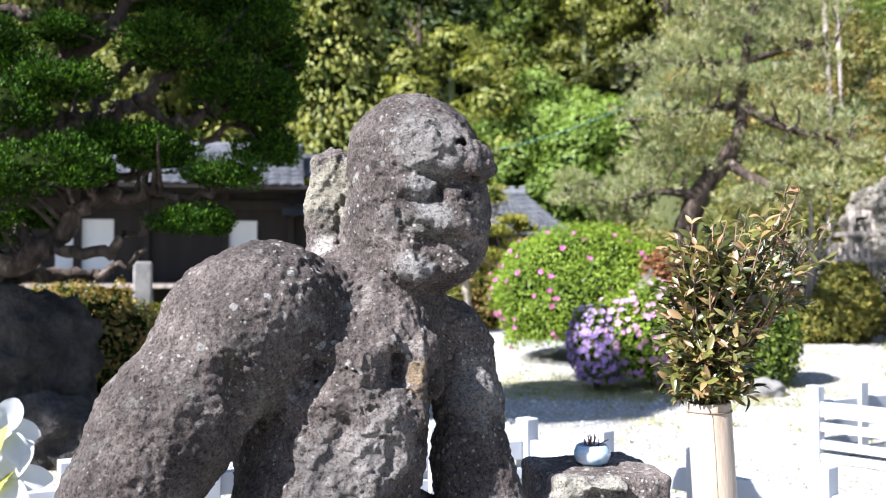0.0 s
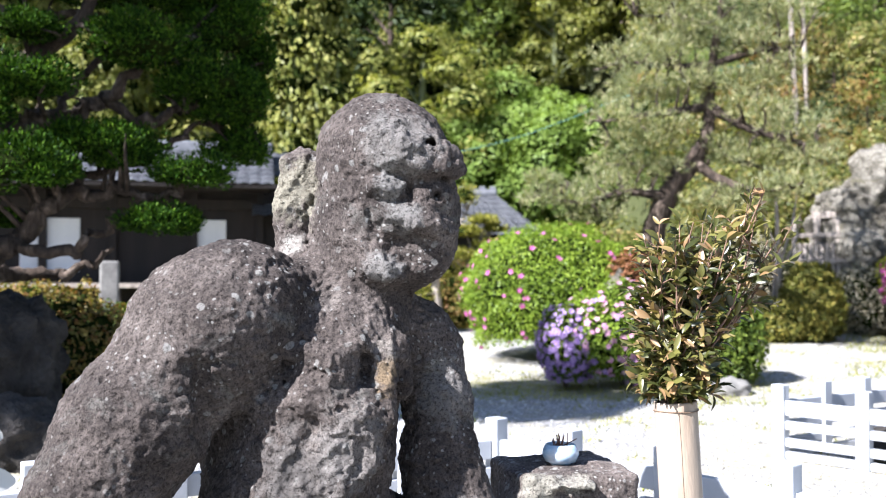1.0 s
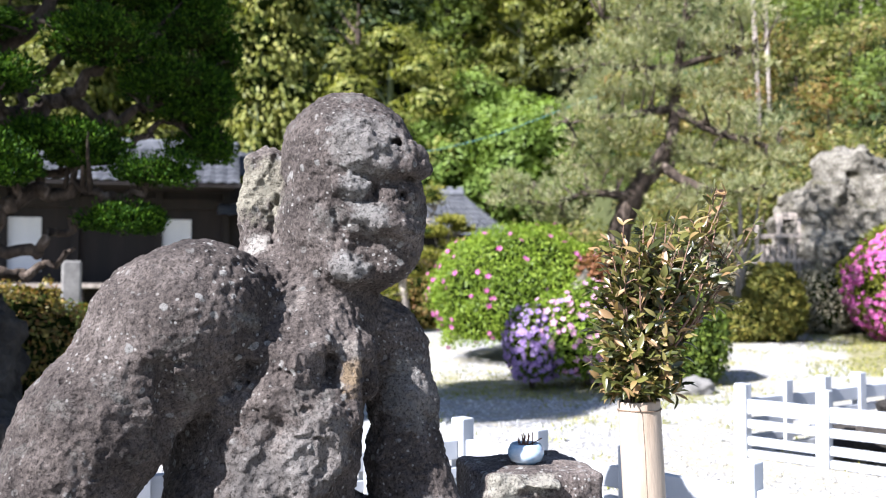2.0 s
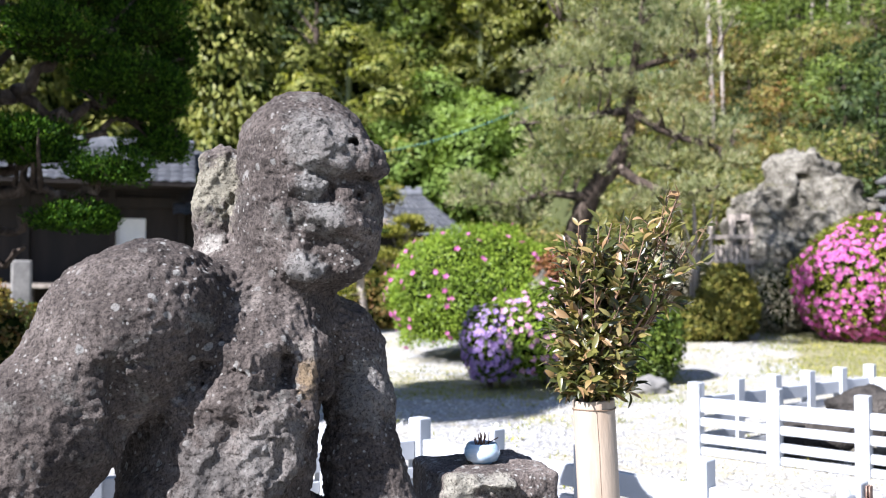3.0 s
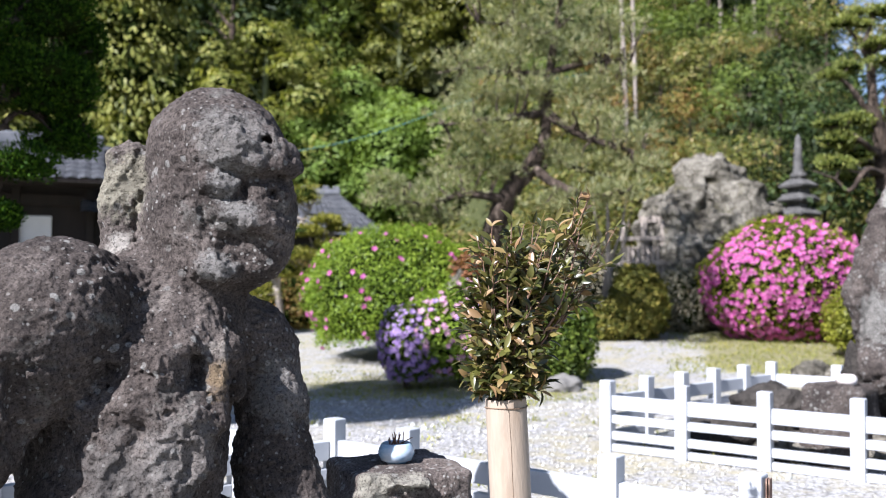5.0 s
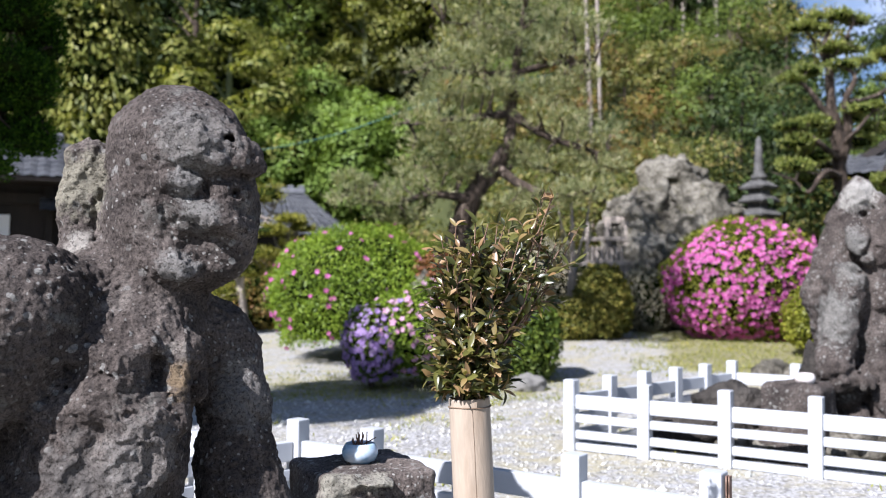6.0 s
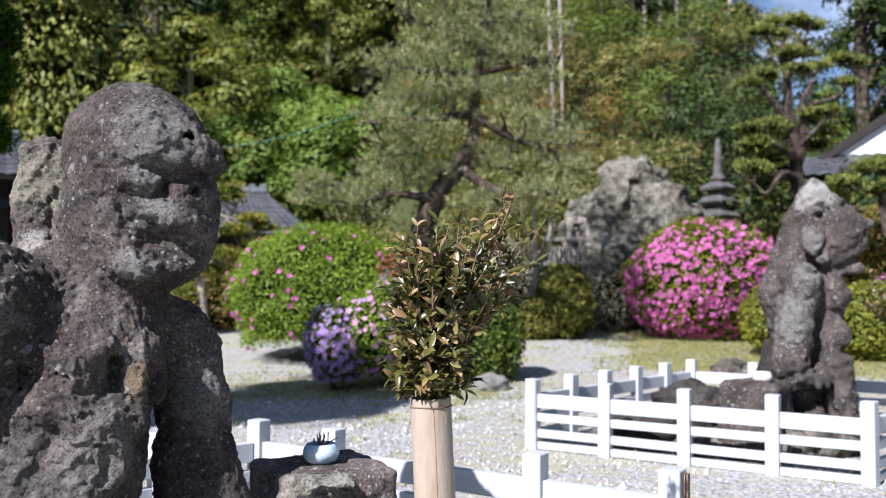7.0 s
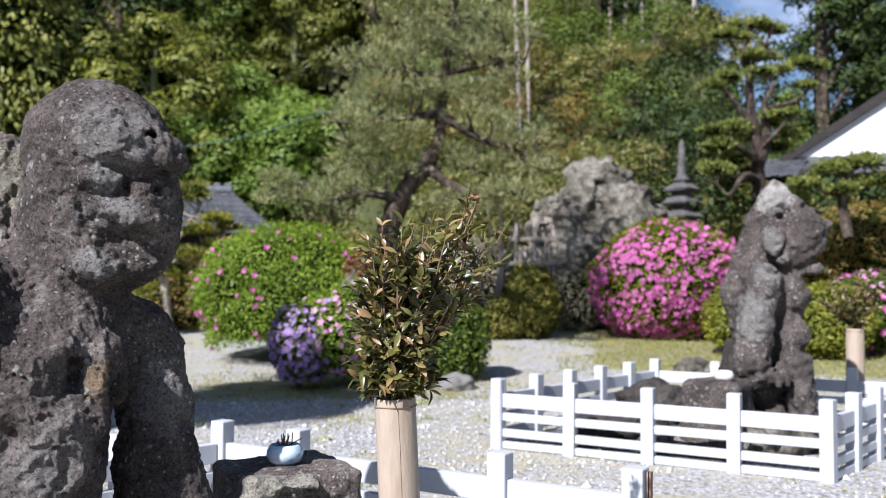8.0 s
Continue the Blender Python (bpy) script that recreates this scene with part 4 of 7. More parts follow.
rb = random.Random(21)
SPRAY = []
for k in range(72):
    h = rb.uniform(0.05, 0.47)
    wide = 0.018 + 0.26 * min(h, 0.3)
    SPRAY.append((rb.uniform(-1, 1) * wide + 0.13 * h, rb.uniform(-1, 1) * wide * 0.9, h, True))
SPRAY += [(0.225, 0.0, 0.56, True), (0.24, -0.02, 0.545, True), (0.335, 0.02, 0.465, True), (0.30, 0.0, 0.45, True), (0.27, 0.03, 0.42, True), (-0.03, 0.0, 0.46, True), (0.03, 0.02, 0.47, True), (0.235, -0.01, 0.53, True), (0.2, 0.0, 0.47, True), (0.25, 0.0, 0.33, True), (-0.07, 0.0, 0.42, True), (-0.09, 0.02, 0.25, True), (-0.08, -0.03, 0.33, True)]
build_cut_branches(VX, VY, VZ, SPRAY, "bunch of half-withered evergreen branches in a bamboo vase", M_LEAF_CUT, M_LEAF_CUT_MANY, rb, 0.040, 300)


def build_offering_stone():
    x, y, z = 0.523, 3.055, 0.567
    s = Sculpt((x - 0.36, y - 0.36, -0.02), (x + 0.36, y + 0.42, z + 0.12), 0.0085)
    s.slab(x - 0.012, y + 0.03, 0.27, 0.2, 0.2, z - 0.262, 0.025, 12, 0.02)
    s.blob(x - 0.17, y - 0.03, z - 0.13, 0.08, 0.14, 0.11, 0.04)
    s.blob(x + 0.15, y - 0.02, z - 0.2, 0.07, 0.14, 0.18, 0.05)
    s.blob(x - 0.02, y - 0.12, z - 0.02, 0.1, 0.1, 0.016, 0.01, 20, 4)
    s.rod((x + 0.12, y - 0.2, z - 0.05), (x + 0.14, y - 0.22, z - 0.3), 0.02, 0.03, 0.02, carve=True)
    s.blob(x + 0.03, y - 0.25, z - 0.16, 0.17, 0.06, 0.02, 0.03, carve=True)
    s.roughen(((0.13, 0.011), (0.05, 0.009), (0.022, 0.005)), 0.008, 71, (((x, y - 0.2, z - 0.15), 0.3, 0.06, 0.02),))
    return tagged(put("offering_stone", s.mesh("offering_stone"), M_ALTAR), "squared dark lichened stone block used as an altar", "stone", "offering stones")


build_offering_stone()
M_GLAZE, nt_, b_ = base_mat("blue_white_glaze", 0.12, 0.0, 0.6)
c_ = ramp(nt_, noise_tex(nt_, coords(nt_, (1, 1, 2.0)), 14.0, 4.0), ((0.35, (0.55, 0.6, 0.65)), (0.52, (0.36, 0.48, 0.58)), (0.68, (0.16, 0.3, 0.45))))
nt_.links.new(c_, b_.inputs["Base Color"])
M_ASH = noisy("incense_ash", ((0.3, (0.3, 0.29, 0.27)), (0.7, (0.5, 0.49, 0.46))), 20.0, 0.95, 0.6, 160.0)
M_STICK = noisy("incense_stick", ((0.3, (0.07, 0.035, 0.025)), (0.7, (0.16, 0.08, 0.05))), 30.0, 0.9, 0.2, 90.0)


def build_incense_bowl(x, y, z, r, label, mat, sticks):
    root = empty("incense_bowl", Matrix.Translation((x, y, z)))
    prof = [(0.55 * r, 0.0), (0.6 * r, 0.01), (0.86 * r, 0.25 * r), (1.0 * r, 0.6 * r), (0.97 * r, 0.85 * r), (0.82 * r, 1.12 * r), (0.74 * r, 1.17 * r), (0.72 * r, 1.13 * r), (0.8 * r, 0.85 * r), (0.78 * r, 0.8 * r)]
    part("bowl", lathe(prof, 40), mat, root, smooth=True)
    bm = bmesh.new()
    bmesh.ops.create_circle(bm, cap_ends=True, segments=28, radius=0.8 * r)
    for v in bm.verts:
        v.co.z = 0.98 * r
    part("ash", bm, M_ASH, root, "grey incense ash")
    rng = random.Random(8)
    for k in range(sticks):
        a, q = rng.uniform(0, 6.28), rng.uniform(0, 0.45) * r
        p0 = Vector((q * math.cos(a), q * math.sin(a), 0.9 * r))
        p1 = p0 + Vector((rng.uniform(-0.016, 0.016), rng.uniform(-0.016, 0.016), rng.uniform(0.03, 0.055)))
        if k == 0:
            p1 = p0 + Vector((0.055, -0.01, 0.03))
        V, F = tube_data([p0, p1], [0.0022, 0.0019], 7)
        put("stick", fast_mesh("stick", V, F), M_STICK, root, "burnt brown incense stick")
    return tagged(root, label, "incense bowl", "incense bowls")


bx, by, bz = 0.508, 3.078, 0.576
build_incense_bowl(bx, by, bz - 0.004, 0.063, "small blue-white porcelain incense bowl on the stone block", M_GLAZE, 13)

# white lilies in a second vase beside the statue
M_PETAL = leaf_mat("white_petal", ((0.0, (0.5, 0.51, 0.53)), (1.0, (0.55, 0.56, 0.58))), 0.35, 0.5, 0.3, tint=(1.0, 1.0, 0.95))
M_LILY_LEAF = leaf_mat("yellowing_leaf", ((0.0, (0.2, 0.24, 0.05)), (1.0, (0.42, 0.38, 0.10))), 0.35, 0.45, 0.4)
M_STEM = noisy("green_stem", ((0.3, (0.08, 0.12, 0.03)), (0.7, (0.16, 0.22, 0.06))), 12.0, 0.6, 0.2, 60.0)


def petal_mesh(length, width, curl):
    V, F = [], []
    n, m = 9, 4
    for i in range(n + 1):
        t = i / n
        w = width * math.sin(math.pi * min(1.0, 0.06 + 0.9 * t)) ** 0.7 / 2
        ang = curl * t
        x, z = length * (math.sin(ang) / max(curl, 0.01)), length * ((1 - math.cos(ang)) / max(curl, 0.01))
        for j in range(-m, m + 1):
            q = j / m
            V.append((x, w * q, z * -1 + 0.3 * w * q * q + 0.13 * w * math.sin(11 * t + 3 * q) * abs(q)))
        if i:
            o, k = (i - 1) * (2 * m + 1), 2 * m + 1
            F += [(o + j, o + j + 1, o + k + j + 1, o + k + j) for j in range(2 * m)]
    return fast_mesh("petal", V, F, True)


def build_lilies():
    x, y, z = -0.925, 1.941, 0.708
    root = empty("white_flowers", Matrix.Translation((x, y, 0)))
    petal = petal_mesh(0.1, 0.056, 1.4)
    petal.materials.append(M_PETAL)
    rng = random.Random(5)
    for hx, hy, hz, tilt, turn in ((-0.94, 1.905, 0.875, 60, 40), (-0.915, 1.891, 0.785, 70, 15), (-1.045, 1.953, 0.798, 50, 60), (-1.01, 1.857, 0.742, 65, 20), (-1.09, 1.930, 0.845, 40, 80)):
        P = Vector((hx - x, hy - y, hz))
        V, F = limb([(0.02, 0, z - 0.3, 0.004), (P.x * 0.4, P.y * 0.4, (z + hz) / 2, 0.004), (*P, 0.003)], 5, 7, 0, rng)
        st = put("stem", fast_mesh("stem", V, F, True), M_STEM, root)
        base = Matrix.Translation(P) @ Euler((radians(tilt), 0, radians(turn))).to_matrix().to_4x4()
        for k in range(6):
            pt = put("petal", petal, M_PETAL, st)
            pt.matrix_basis = base @ Matrix.Rotation(k * math.pi / 3, 4, "Z") @ Matrix.Rotation(radians(-42 if k % 2 else -30), 4, "Y")
        lf = put("leaf", leaf_mesh(0.07, 0.03, 0.3, 0.4), M_LILY_LEAF, st, "yellowing green leaf")
        lf.matrix_basis = Matrix.Translation(P + Vector((0.02, 0, 0.02))) @ Euler((0.3, 0.6, rng.uniform(0, 6))).to_matrix().to_4x4()
    build_bamboo_vase(x, y, 0.01, 0.0, z - 0.06, 0.06, "tall cut bamboo tube vase holding white flowers")
    return tagged(root, "white trumpet flowers with yellowing leaves in a bamboo vase", "flowers")


build_lilies()


# ---- shrubs ----
def green(*c):
    n = len(c) - 1
    return tuple((i / n, k) for i, k in enumerate(c))


M_AZ_LEAF = leaf_mat("azalea_leaf", green((0.07, 0.115, 0.014), (0.13, 0.2, 0.02), (0.19, 0.275, 0.028), (0.26, 0.335, 0.045)), 0.35, 0.45)
M_AZ_LEAF_DARK = leaf_mat("hedge_leaf", green((0.035, 0.06, 0.012), (0.08, 0.12, 0.018), (0.14, 0.18, 0.03)), 0.3, 0.45)
M_PINK = leaf_mat("pink_blossom", green((0.4, 0.06, 0.26), (0.51, 0.12, 0.36), (0.6, 0.23, 0.46)), 0.3, 0.6, 0.2, tint=(1.1, 0.9, 1.0))
M_PURPLE = leaf_mat("purple_blossom", green((0.27, 0.17, 0.42), (0.38, 0.26, 0.54), (0.5, 0.37, 0.62)), 0.3, 0.6, 0.2, tint=(1.0, 0.9, 1.1))
M_PALE_PINK = leaf_mat("pale_pink_blossom", green((0.5, 0.22, 0.4), (0.57, 0.31, 0.47), (0.6, 0.41, 0.52)), 0.3, 0.6, 0.2, tint=(1.0, 0.9, 1.0))
M_RED_LEAF = leaf_mat("red_brown_leaf", green((0.10, 0.04, 0.02), (0.2, 0.085, 0.04), (0.30, 0.14, 0.07)), 0.3, 0.5)
M_OLIVE = leaf_mat("olive_leaf", green((0.07, 0.085, 0.02), (0.17, 0.17, 0.036), (0.3, 0.25, 0.06)), 0.3, 0.5)
M_AZ_OLIVE = leaf_mat("olive_azalea_leaf", green((0.09, 0.10, 0.014), (0.18, 0.19, 0.025), (0.27, 0.275, 0.04)), 0.35, 0.45)
M_DRY = leaf_mat("dry_twig_leaf", green((0.16, 0.14, 0.095), (0.29, 0.265, 0.2), (0.44, 0.4, 0.32)), 0.25, 0.7)
M_MIXED = leaf_mat("mixed_leaf", green((0.17, 0.075, 0.03), (0.23, 0.16, 0.045), (0.11, 0.13, 0.03), (0.29, 0.2, 0.07)), 0.3, 0.5)


def dome(n, rng, radii, off, amp, freq, lowest):
    """Points on a clipped, uneven dome: unit directions scaled, with outward normals."""
    d = unit(rng.normal(size=(int(n * 2.2), 3)))
    d = d[d[:, 2] > lowest][:n]
    k = np.array([1 + amp * (noise.noise(Vector(q) * freq + off) + 0.55 * noise.noise(Vector(q) * freq * 2.6 + off)) for q in d])
    return d * k[:, None] * np.array(radii), unit(d / np.array(radii)), d


def blossom_data(rng, c, out, size):
    """Five-petalled open flowers."""
    V, F, o = [], [], 0
    n = len(c)
    out = unit(out + rng.normal(size=(n, 3)) * 0.35)
    a = unit(np.cross(out, rng.normal(size=(n, 3))))
    b = np.cross(out, a)
    s = (size * rng.uniform(0.75, 1.25, n))[:, None]
    for k in range(5):
        t0 = 2 * math.pi * k / 5
        d0 = a * math.cos(t0) + b * math.sin(t0)
        d1 = a * math.cos(t0 - 0.55) + b * math.sin(t0 - 0.55)
        d2 = a * math.cos(t0 + 0.55) + b * math.sin(t0 + 0.55)
        q = np.stack([c, c + d1 * s * 0.62 + out * s * 0.28, c + d0 * s + out * s * 0.3, c + d2 * s * 0.62 + out * s * 0.28], 1)
        V.append(q.reshape(-1, 3))
        F.append(np.arange(4 * n).reshape(n, 4) + o)
        o += 4 * n
    return np.vstack(V), np.vstack(F)


def build_bush(name, label, x, y, z, radii, leaf, n, size, seed, blooms=(), lowest=-0.25, amp=0.14, freq=2.2, category="bush", group="", stems=0):
    """A shrub: stems, a dark core for the inner shade, leaves in an uneven shell and open flowers. z: height of its
    widest level.
    """
    rng, r2 = np.random.RandomState(seed), random.Random(seed)
    root = empty(name, Matrix.Translation((x, y, z)))
    off = Vector((seed * 3.7, seed * 1.3, 5.1))
    # closed dark core: shade inside the bush put into its colour
    bm = bmesh.new()
    bmesh.ops.create_icosphere(bm, subdivisions=4, radius=1.0)
    for v in bm.verts:
        d = v.co.normalized()
        k = 0.8 * (1 + amp * (noise.noise(d * freq + off) + 0.55 * noise.noise(d * freq * 2.6 + off))) * (1 + 0.1 * noise.noise(d * 14))
        dz = max(d.z, lowest - 0.05)
        v.co = Vector((d.x * radii[0] * k, d.y * radii[1] * k, dz * radii[2] * k))
    part("inner_twig_mass", bm, M_CORE, root, "solid dark core for the shade inside the foliage")
    p, out, d = dome(n, rng, radii, off, amp, freq, lowest)
    depth = rng.uniform(0.87, 1.04, len(p))[:, None]
    V, F = leaf_data(rng, p * depth, out * 0.7 + np.array((0, 0, 0.35)) + rng.normal(size=p.shape) * 0.55, size, size * 0.5, 0.18)
    tagged(put("foliage", fast_mesh("foliage", V, F), leaf, root), kind="stuff")
    for mat, m, fsize, (dx, dy, dz), spread in blooms:
        q, o2, d2 = dome(m * 4, rng, radii, off, amp, freq, lowest)
        f = 0.8 * np.array([noise.noise(Vector(k) * 11.0 + off * 2) for k in d2]) + rng.uniform(-0.3, 0.3, len(d2)) - 0.7 * np.maximum(d2[:, 2] - 0.55, 0)
        side = d2 @ unit(np.array((dx, dy, dz), float)) if spread < 2 else np.ones(len(d2))
        pick = np.argsort(-(f + 0.9 * np.minimum(side - 1 + spread, 0) * 3))[:m]
        V, F = blossom_data(rng, q[pick] * 1.035, o2[pick], fsize)
        tagged(put("blossoms", fast_mesh("blossoms", V, F), mat, root), kind="stuff")
    gz = ground_z(x, y)
    for k in range(stems):
        a = r2.uniform(0, 6.28)
        ex, ey = 0.55 * radii[0] * math.cos(a), 0.55 * radii[1] * math.sin(a)
        V, F = limb([(ex * 0.25, ey * 0.25, gz - z - 0.05, 0.03), (ex * 0.5, ey * 0.5, (gz - z) * 0.5, 0.022), (ex, ey, -0.05, 0.012)], 4, 7, 0.1, r2)
        put("stem", fast_mesh("stem", V, F, True), M_BARK, root)
    return tagged(root, label, category, group)


x, y = polar(9.0, 12.4)
build_bush("azalea_bush", "large clipped green azalea dome with scattered magenta blossoms", x, y, 0.98, (1.27, 1.2, 1.02), M_AZ_LEAF, 30000, 0.046, 1,
           ((M_PINK, 150, 0.04, (0, -1, 0), 9),), -0.62, 0.12, 2.0, group="azalea bushes", stems=9)
x, y = polar(13.6, 12.9)
build_bush("azalea_bush", "dark clipped azalea mound with a few magenta blossoms", x, y, 0.95, (0.85, 0.9, 0.78), M_AZ_LEAF_DARK, 9000, 0.06, 2,
           ((M_PINK, 60, 0.05, (0, -1, 0), 9),), -0.6, 0.16, group="azalea bushes", stems=4)
x, y = polar(9.75, 10.0)
build_bush("azalea_bush", "azalea thick with pale violet blossoms", x, y, 0.5, (0.31, 0.36, 0.44), M_AZ_LEAF_DARK, 4000, 0.055, 3,
           ((M_PURPLE, 850, 0.034, (0, -1, 0), 9),), -0.8, 0.15, group="azalea bushes", stems=3)
x, y = polar(13.2, 10.2)
build_bush("azalea_bush", "light green azalea with pale pink blossoms", x, y, 0.6, (0.75, 0.55, 0.58), M_AZ_LEAF, 6500, 0.06, 4,
           ((M_PALE_PINK, 300, 0.042, (-0.7, -1, 0.1), 9), (M_PURPLE, 25, 0.045, (-0.8, -1, -0.5), 0.5)), -0.8, 0.18, group="azalea bushes", stems=3)
x, y = polar(19.4, 10.6)
build_bush("clipped_shrub", "small clipped dark green shrub", x, y, 0.52, (0.42, 0.45, 0.58), M_AZ_LEAF_DARK, 4200, 0.06, 6, (), -0.75, 0.1, group="clipped shrubs")
x, y = polar(32.7, 15.6)
build_bush("azalea_bush", "large rounded azalea covered in bright pink blossoms", x, y, 1.2, (1.3, 1.2, 1.08), M_AZ_OLIVE, 17000, 0.065, 7,
           ((M_PINK, 1500, 0.046, (-0.3, -1, -0.4), 0.9),), -0.82, 0.07, 2.0, group="azalea bushes")
x, y = polar(38.4, 13.6)
build_bush("clipped_shrub", "rounded light green clipped shrub", x, y, 0.72, (0.9, 0.7, 0.6), M_AZ_OLIVE, 9000, 0.06, 8, (), -0.8, 0.1, group="clipped shrubs")
x, y = polar(41.9, 13.3)
build_bush("clipped_shrub", "rounded light green clipped shrub", x, y, 0.66, (0.6, 0.6, 0.55), M_AZ_OLIVE, 6000, 0.06, 9, (), -0.8, 0.1, group="clipped shrubs")
x, y = polar(44.6, 14.2)
build_bush("azalea_bush", "low azalea hedge with pink blossoms", x, y, 0.75, (1.0, 0.7, 0.62), M_AZ_LEAF_DARK, 8000, 0.06, 10,
           ((M_PINK, 420, 0.05, (0, -1, -0.1), 9), (M_PALE_PINK, 120, 0.05, (0, 0, 1), 0.5)), -0.8, 0.12, group="azalea bushes")
x, y = polar(24.2, 15.1)
build_bush("shrub", "loose olive green shrub at the gravel's edge", x, y, 0.86, (0.46, 0.5, 0.6), M_OLIVE, 8000, 0.085, 11, (), -0.9, 0.25, 2.8, group="loose shrubs")
x, y = polar(22.4, 15.0)
build_bush("shrub", "low yellowing shrub at the gravel's edge", x, y, 0.58, (0.5, 0.5, 0.38), M_OLIVE, 2600, 0.07, 12, (), -0.9, 0.25, 2.8, group="loose shrubs")
x, y = polar(27.0, 16.3)
build_bush("shrub", "dry grey brown shrub below the rock", x, y, 0.85, (0.5, 0.45, 0.6), M_DRY, 4200, 0.06, 13, (), -0.9, 0.3, 2.8, group="loose shrubs")
x, y = polar(20.9, 16.8)
build_bush("shrub", "pale grey leafless twiggy shrub behind the shrubs", x, y, 1.2, (0.55, 0.5, 0.8), M_DRY, 4200, 0.06, 23, (), -0.9, 0.35, 3.0, group="loose shrubs", stems=5)
x, y = polar(14.1, 11.6)
build_bush("shrub", "small red-leaved shrub between azaleas", x, y, 1.2, (0.36, 0.35, 0.4), M_RED_LEAF, 2600, 0.07, 14, (), -0.9, 0.3, 3.0, group="loose shrubs", stems=3)
x, y = polar(-21.0, 8.3)
build_bush("shrub", "shaded shrub with rusty and green leaves", x, y, 0.55, (0.62, 0.55, 0.6), M_MIXED, 5200, 0.055, 15, (), -0.9, 0.3, 2.8, group="loose shrubs")
x, y = polar(-18.0, 9.4)
build_bush("clipped_shrub", "low green clipped shrub", x, y, 0.52, (0.6, 0.5, 0.45), M_AZ_LEAF_DARK, 4200, 0.05, 16, (), -0.8, 0.15, group="clipped shrubs")
x, y = polar(-23.4, 9.6)
build_bush("shrub", "rusty brown leaved shrub", x, y, 0.75, (0.75, 0.5, 0.45), M_MIXED, 4200, 0.055, 17, (), -0.9, 0.3, 2.8, group="loose shrubs")
x, y = polar(2.6, 16.8)
build_bush("shrub", "rusty brown shrub under a pruned tree", x, y, 0.9, (1.0, 0.7, 0.7), M_MIXED, 5000, 0.08, 18, (), -0.9, 0.3, 2.6, group="loose shrubs")
x, y = polar(44.5, 17.5)
build_bush("shrub", "red-brown leaved shrub by the white house", x, y, 1.9, (1.3, 0.8, 0.75), M_MIXED, 6000, 0.09, 19, (), -0.95, 0.25, 2.6, group="loose shrubs")
x, y = polar(41.5, 18.0)
build_bush("shrub", "red-brown leaved shrub by the white house", x, y, 1.6, (0.9, 0.8, 0.7), M_MIXED, 4500, 0.09, 20, (), -0.95, 0.25, 2.6, group="loose shrubs")


# ---- rocks ----
def build_rock(label, x, y, z, radii, mat, seed, amp=0.3, freq=1.7, sub=5, group="garden rocks"):
    r2 = random.Random(seed)
    ob = part("rock", lumpy((x, y, z), radii, r2, sub, amp, freq, 1.0), mat, None, smooth=True)
    return tagged(ob, label, "rock", group)


x, y = polar(-25.6, 7.6)
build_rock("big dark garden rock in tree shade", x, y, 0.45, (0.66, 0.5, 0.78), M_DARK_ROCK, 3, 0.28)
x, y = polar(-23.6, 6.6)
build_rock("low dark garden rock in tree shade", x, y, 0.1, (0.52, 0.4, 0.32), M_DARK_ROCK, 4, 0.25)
x, y = polar(12.9, 11.4)
build_rock("pale rounded rock among azaleas", x, y, 0.75, (0.24, 0.3, 0.55), M_PALE_ROCK, 5, 0.25)
x, y = polar(19.6, 9.95)
build_rock("small grey rock at a shrub's foot", x, y, 0.05, (0.22, 0.18, 0.14), M_BLOCK, 6, 0.25, sub=4)
x, y = polar(34.3, 11.3)
build_rock("small pale rock in the grass", x, y, 0.1, (0.26, 0.2, 0.2), M_PALE_ROCK, 7, 0.3, sub=4)
x, y = polar(36.2, 11.2)
build_rock("small pale rock in the grass", x, y, 0.1, (0.24, 0.2, 0.16), M_PALE_ROCK, 8, 0.3, sub=4)
# rocks inside the far fence
for label, px, py, pz, rad, mat, seed in (
        ("dark rounded rock inside the fence", 3.783, 6.021, 0.252, (0.3, 0.28, 0.2), M_DARK_ROCK, 9),
        ("broad dark rock inside the fence", 3.521, 5.946, 0.113, (0.5, 0.3, 0.2), M_DARK_ROCK, 10),
        ("pale flat rock inside the fence", 3.781, 5.546, 0.046, (0.4, 0.25, 0.13), M_PALE_ROCK, 11),
        ("pale flat rock inside the fence", 3.340, 5.876, -0.032, (0.3, 0.2, 0.1), M_PALE_ROCK, 12),
        ("tan rock below the second statue", 4.202, 5.301, 0.108, (0.4, 0.22, 0.17), M_PALE_ROCK, 13),
        ("reddish brown rock beside the second statue", 4.379, 5.858, 0.261, (0.14, 0.18, 0.46), M_DARK_ROCK, 14)):
    build_rock(label, px, py, max(pz, 0.04), rad, mat, seed, 0.28, 1.9, 4)


def build_far_offering_stone():
    x, y, z = 3.866, 5.304, 0.527
    s = Sculpt((x - 0.4, y - 0.4, -0.03), (x + 0.4, y + 0.4, z + 0.15), 0.014)
    s.slab(x, y + 0.05, z / 2 - 0.02, 0.21, 0.2, z / 2 + 0.02, 0.05, 35, 0.03)
    s.roughen(((0.14, 0.016), (0.06, 0.01)), 0, 91)
    tagged(put("offering_stone", s.mesh("offering_stone"), M_STONE2), "squared grey lichened stone block inside the fence", "stone", "offering stones")
    build_incense_bowl(x - 0.02, y - 0.05, z - 0.01, 0.068, "small white porcelain bowl on the far stone block", M_GLAZE_WHITE, 0)


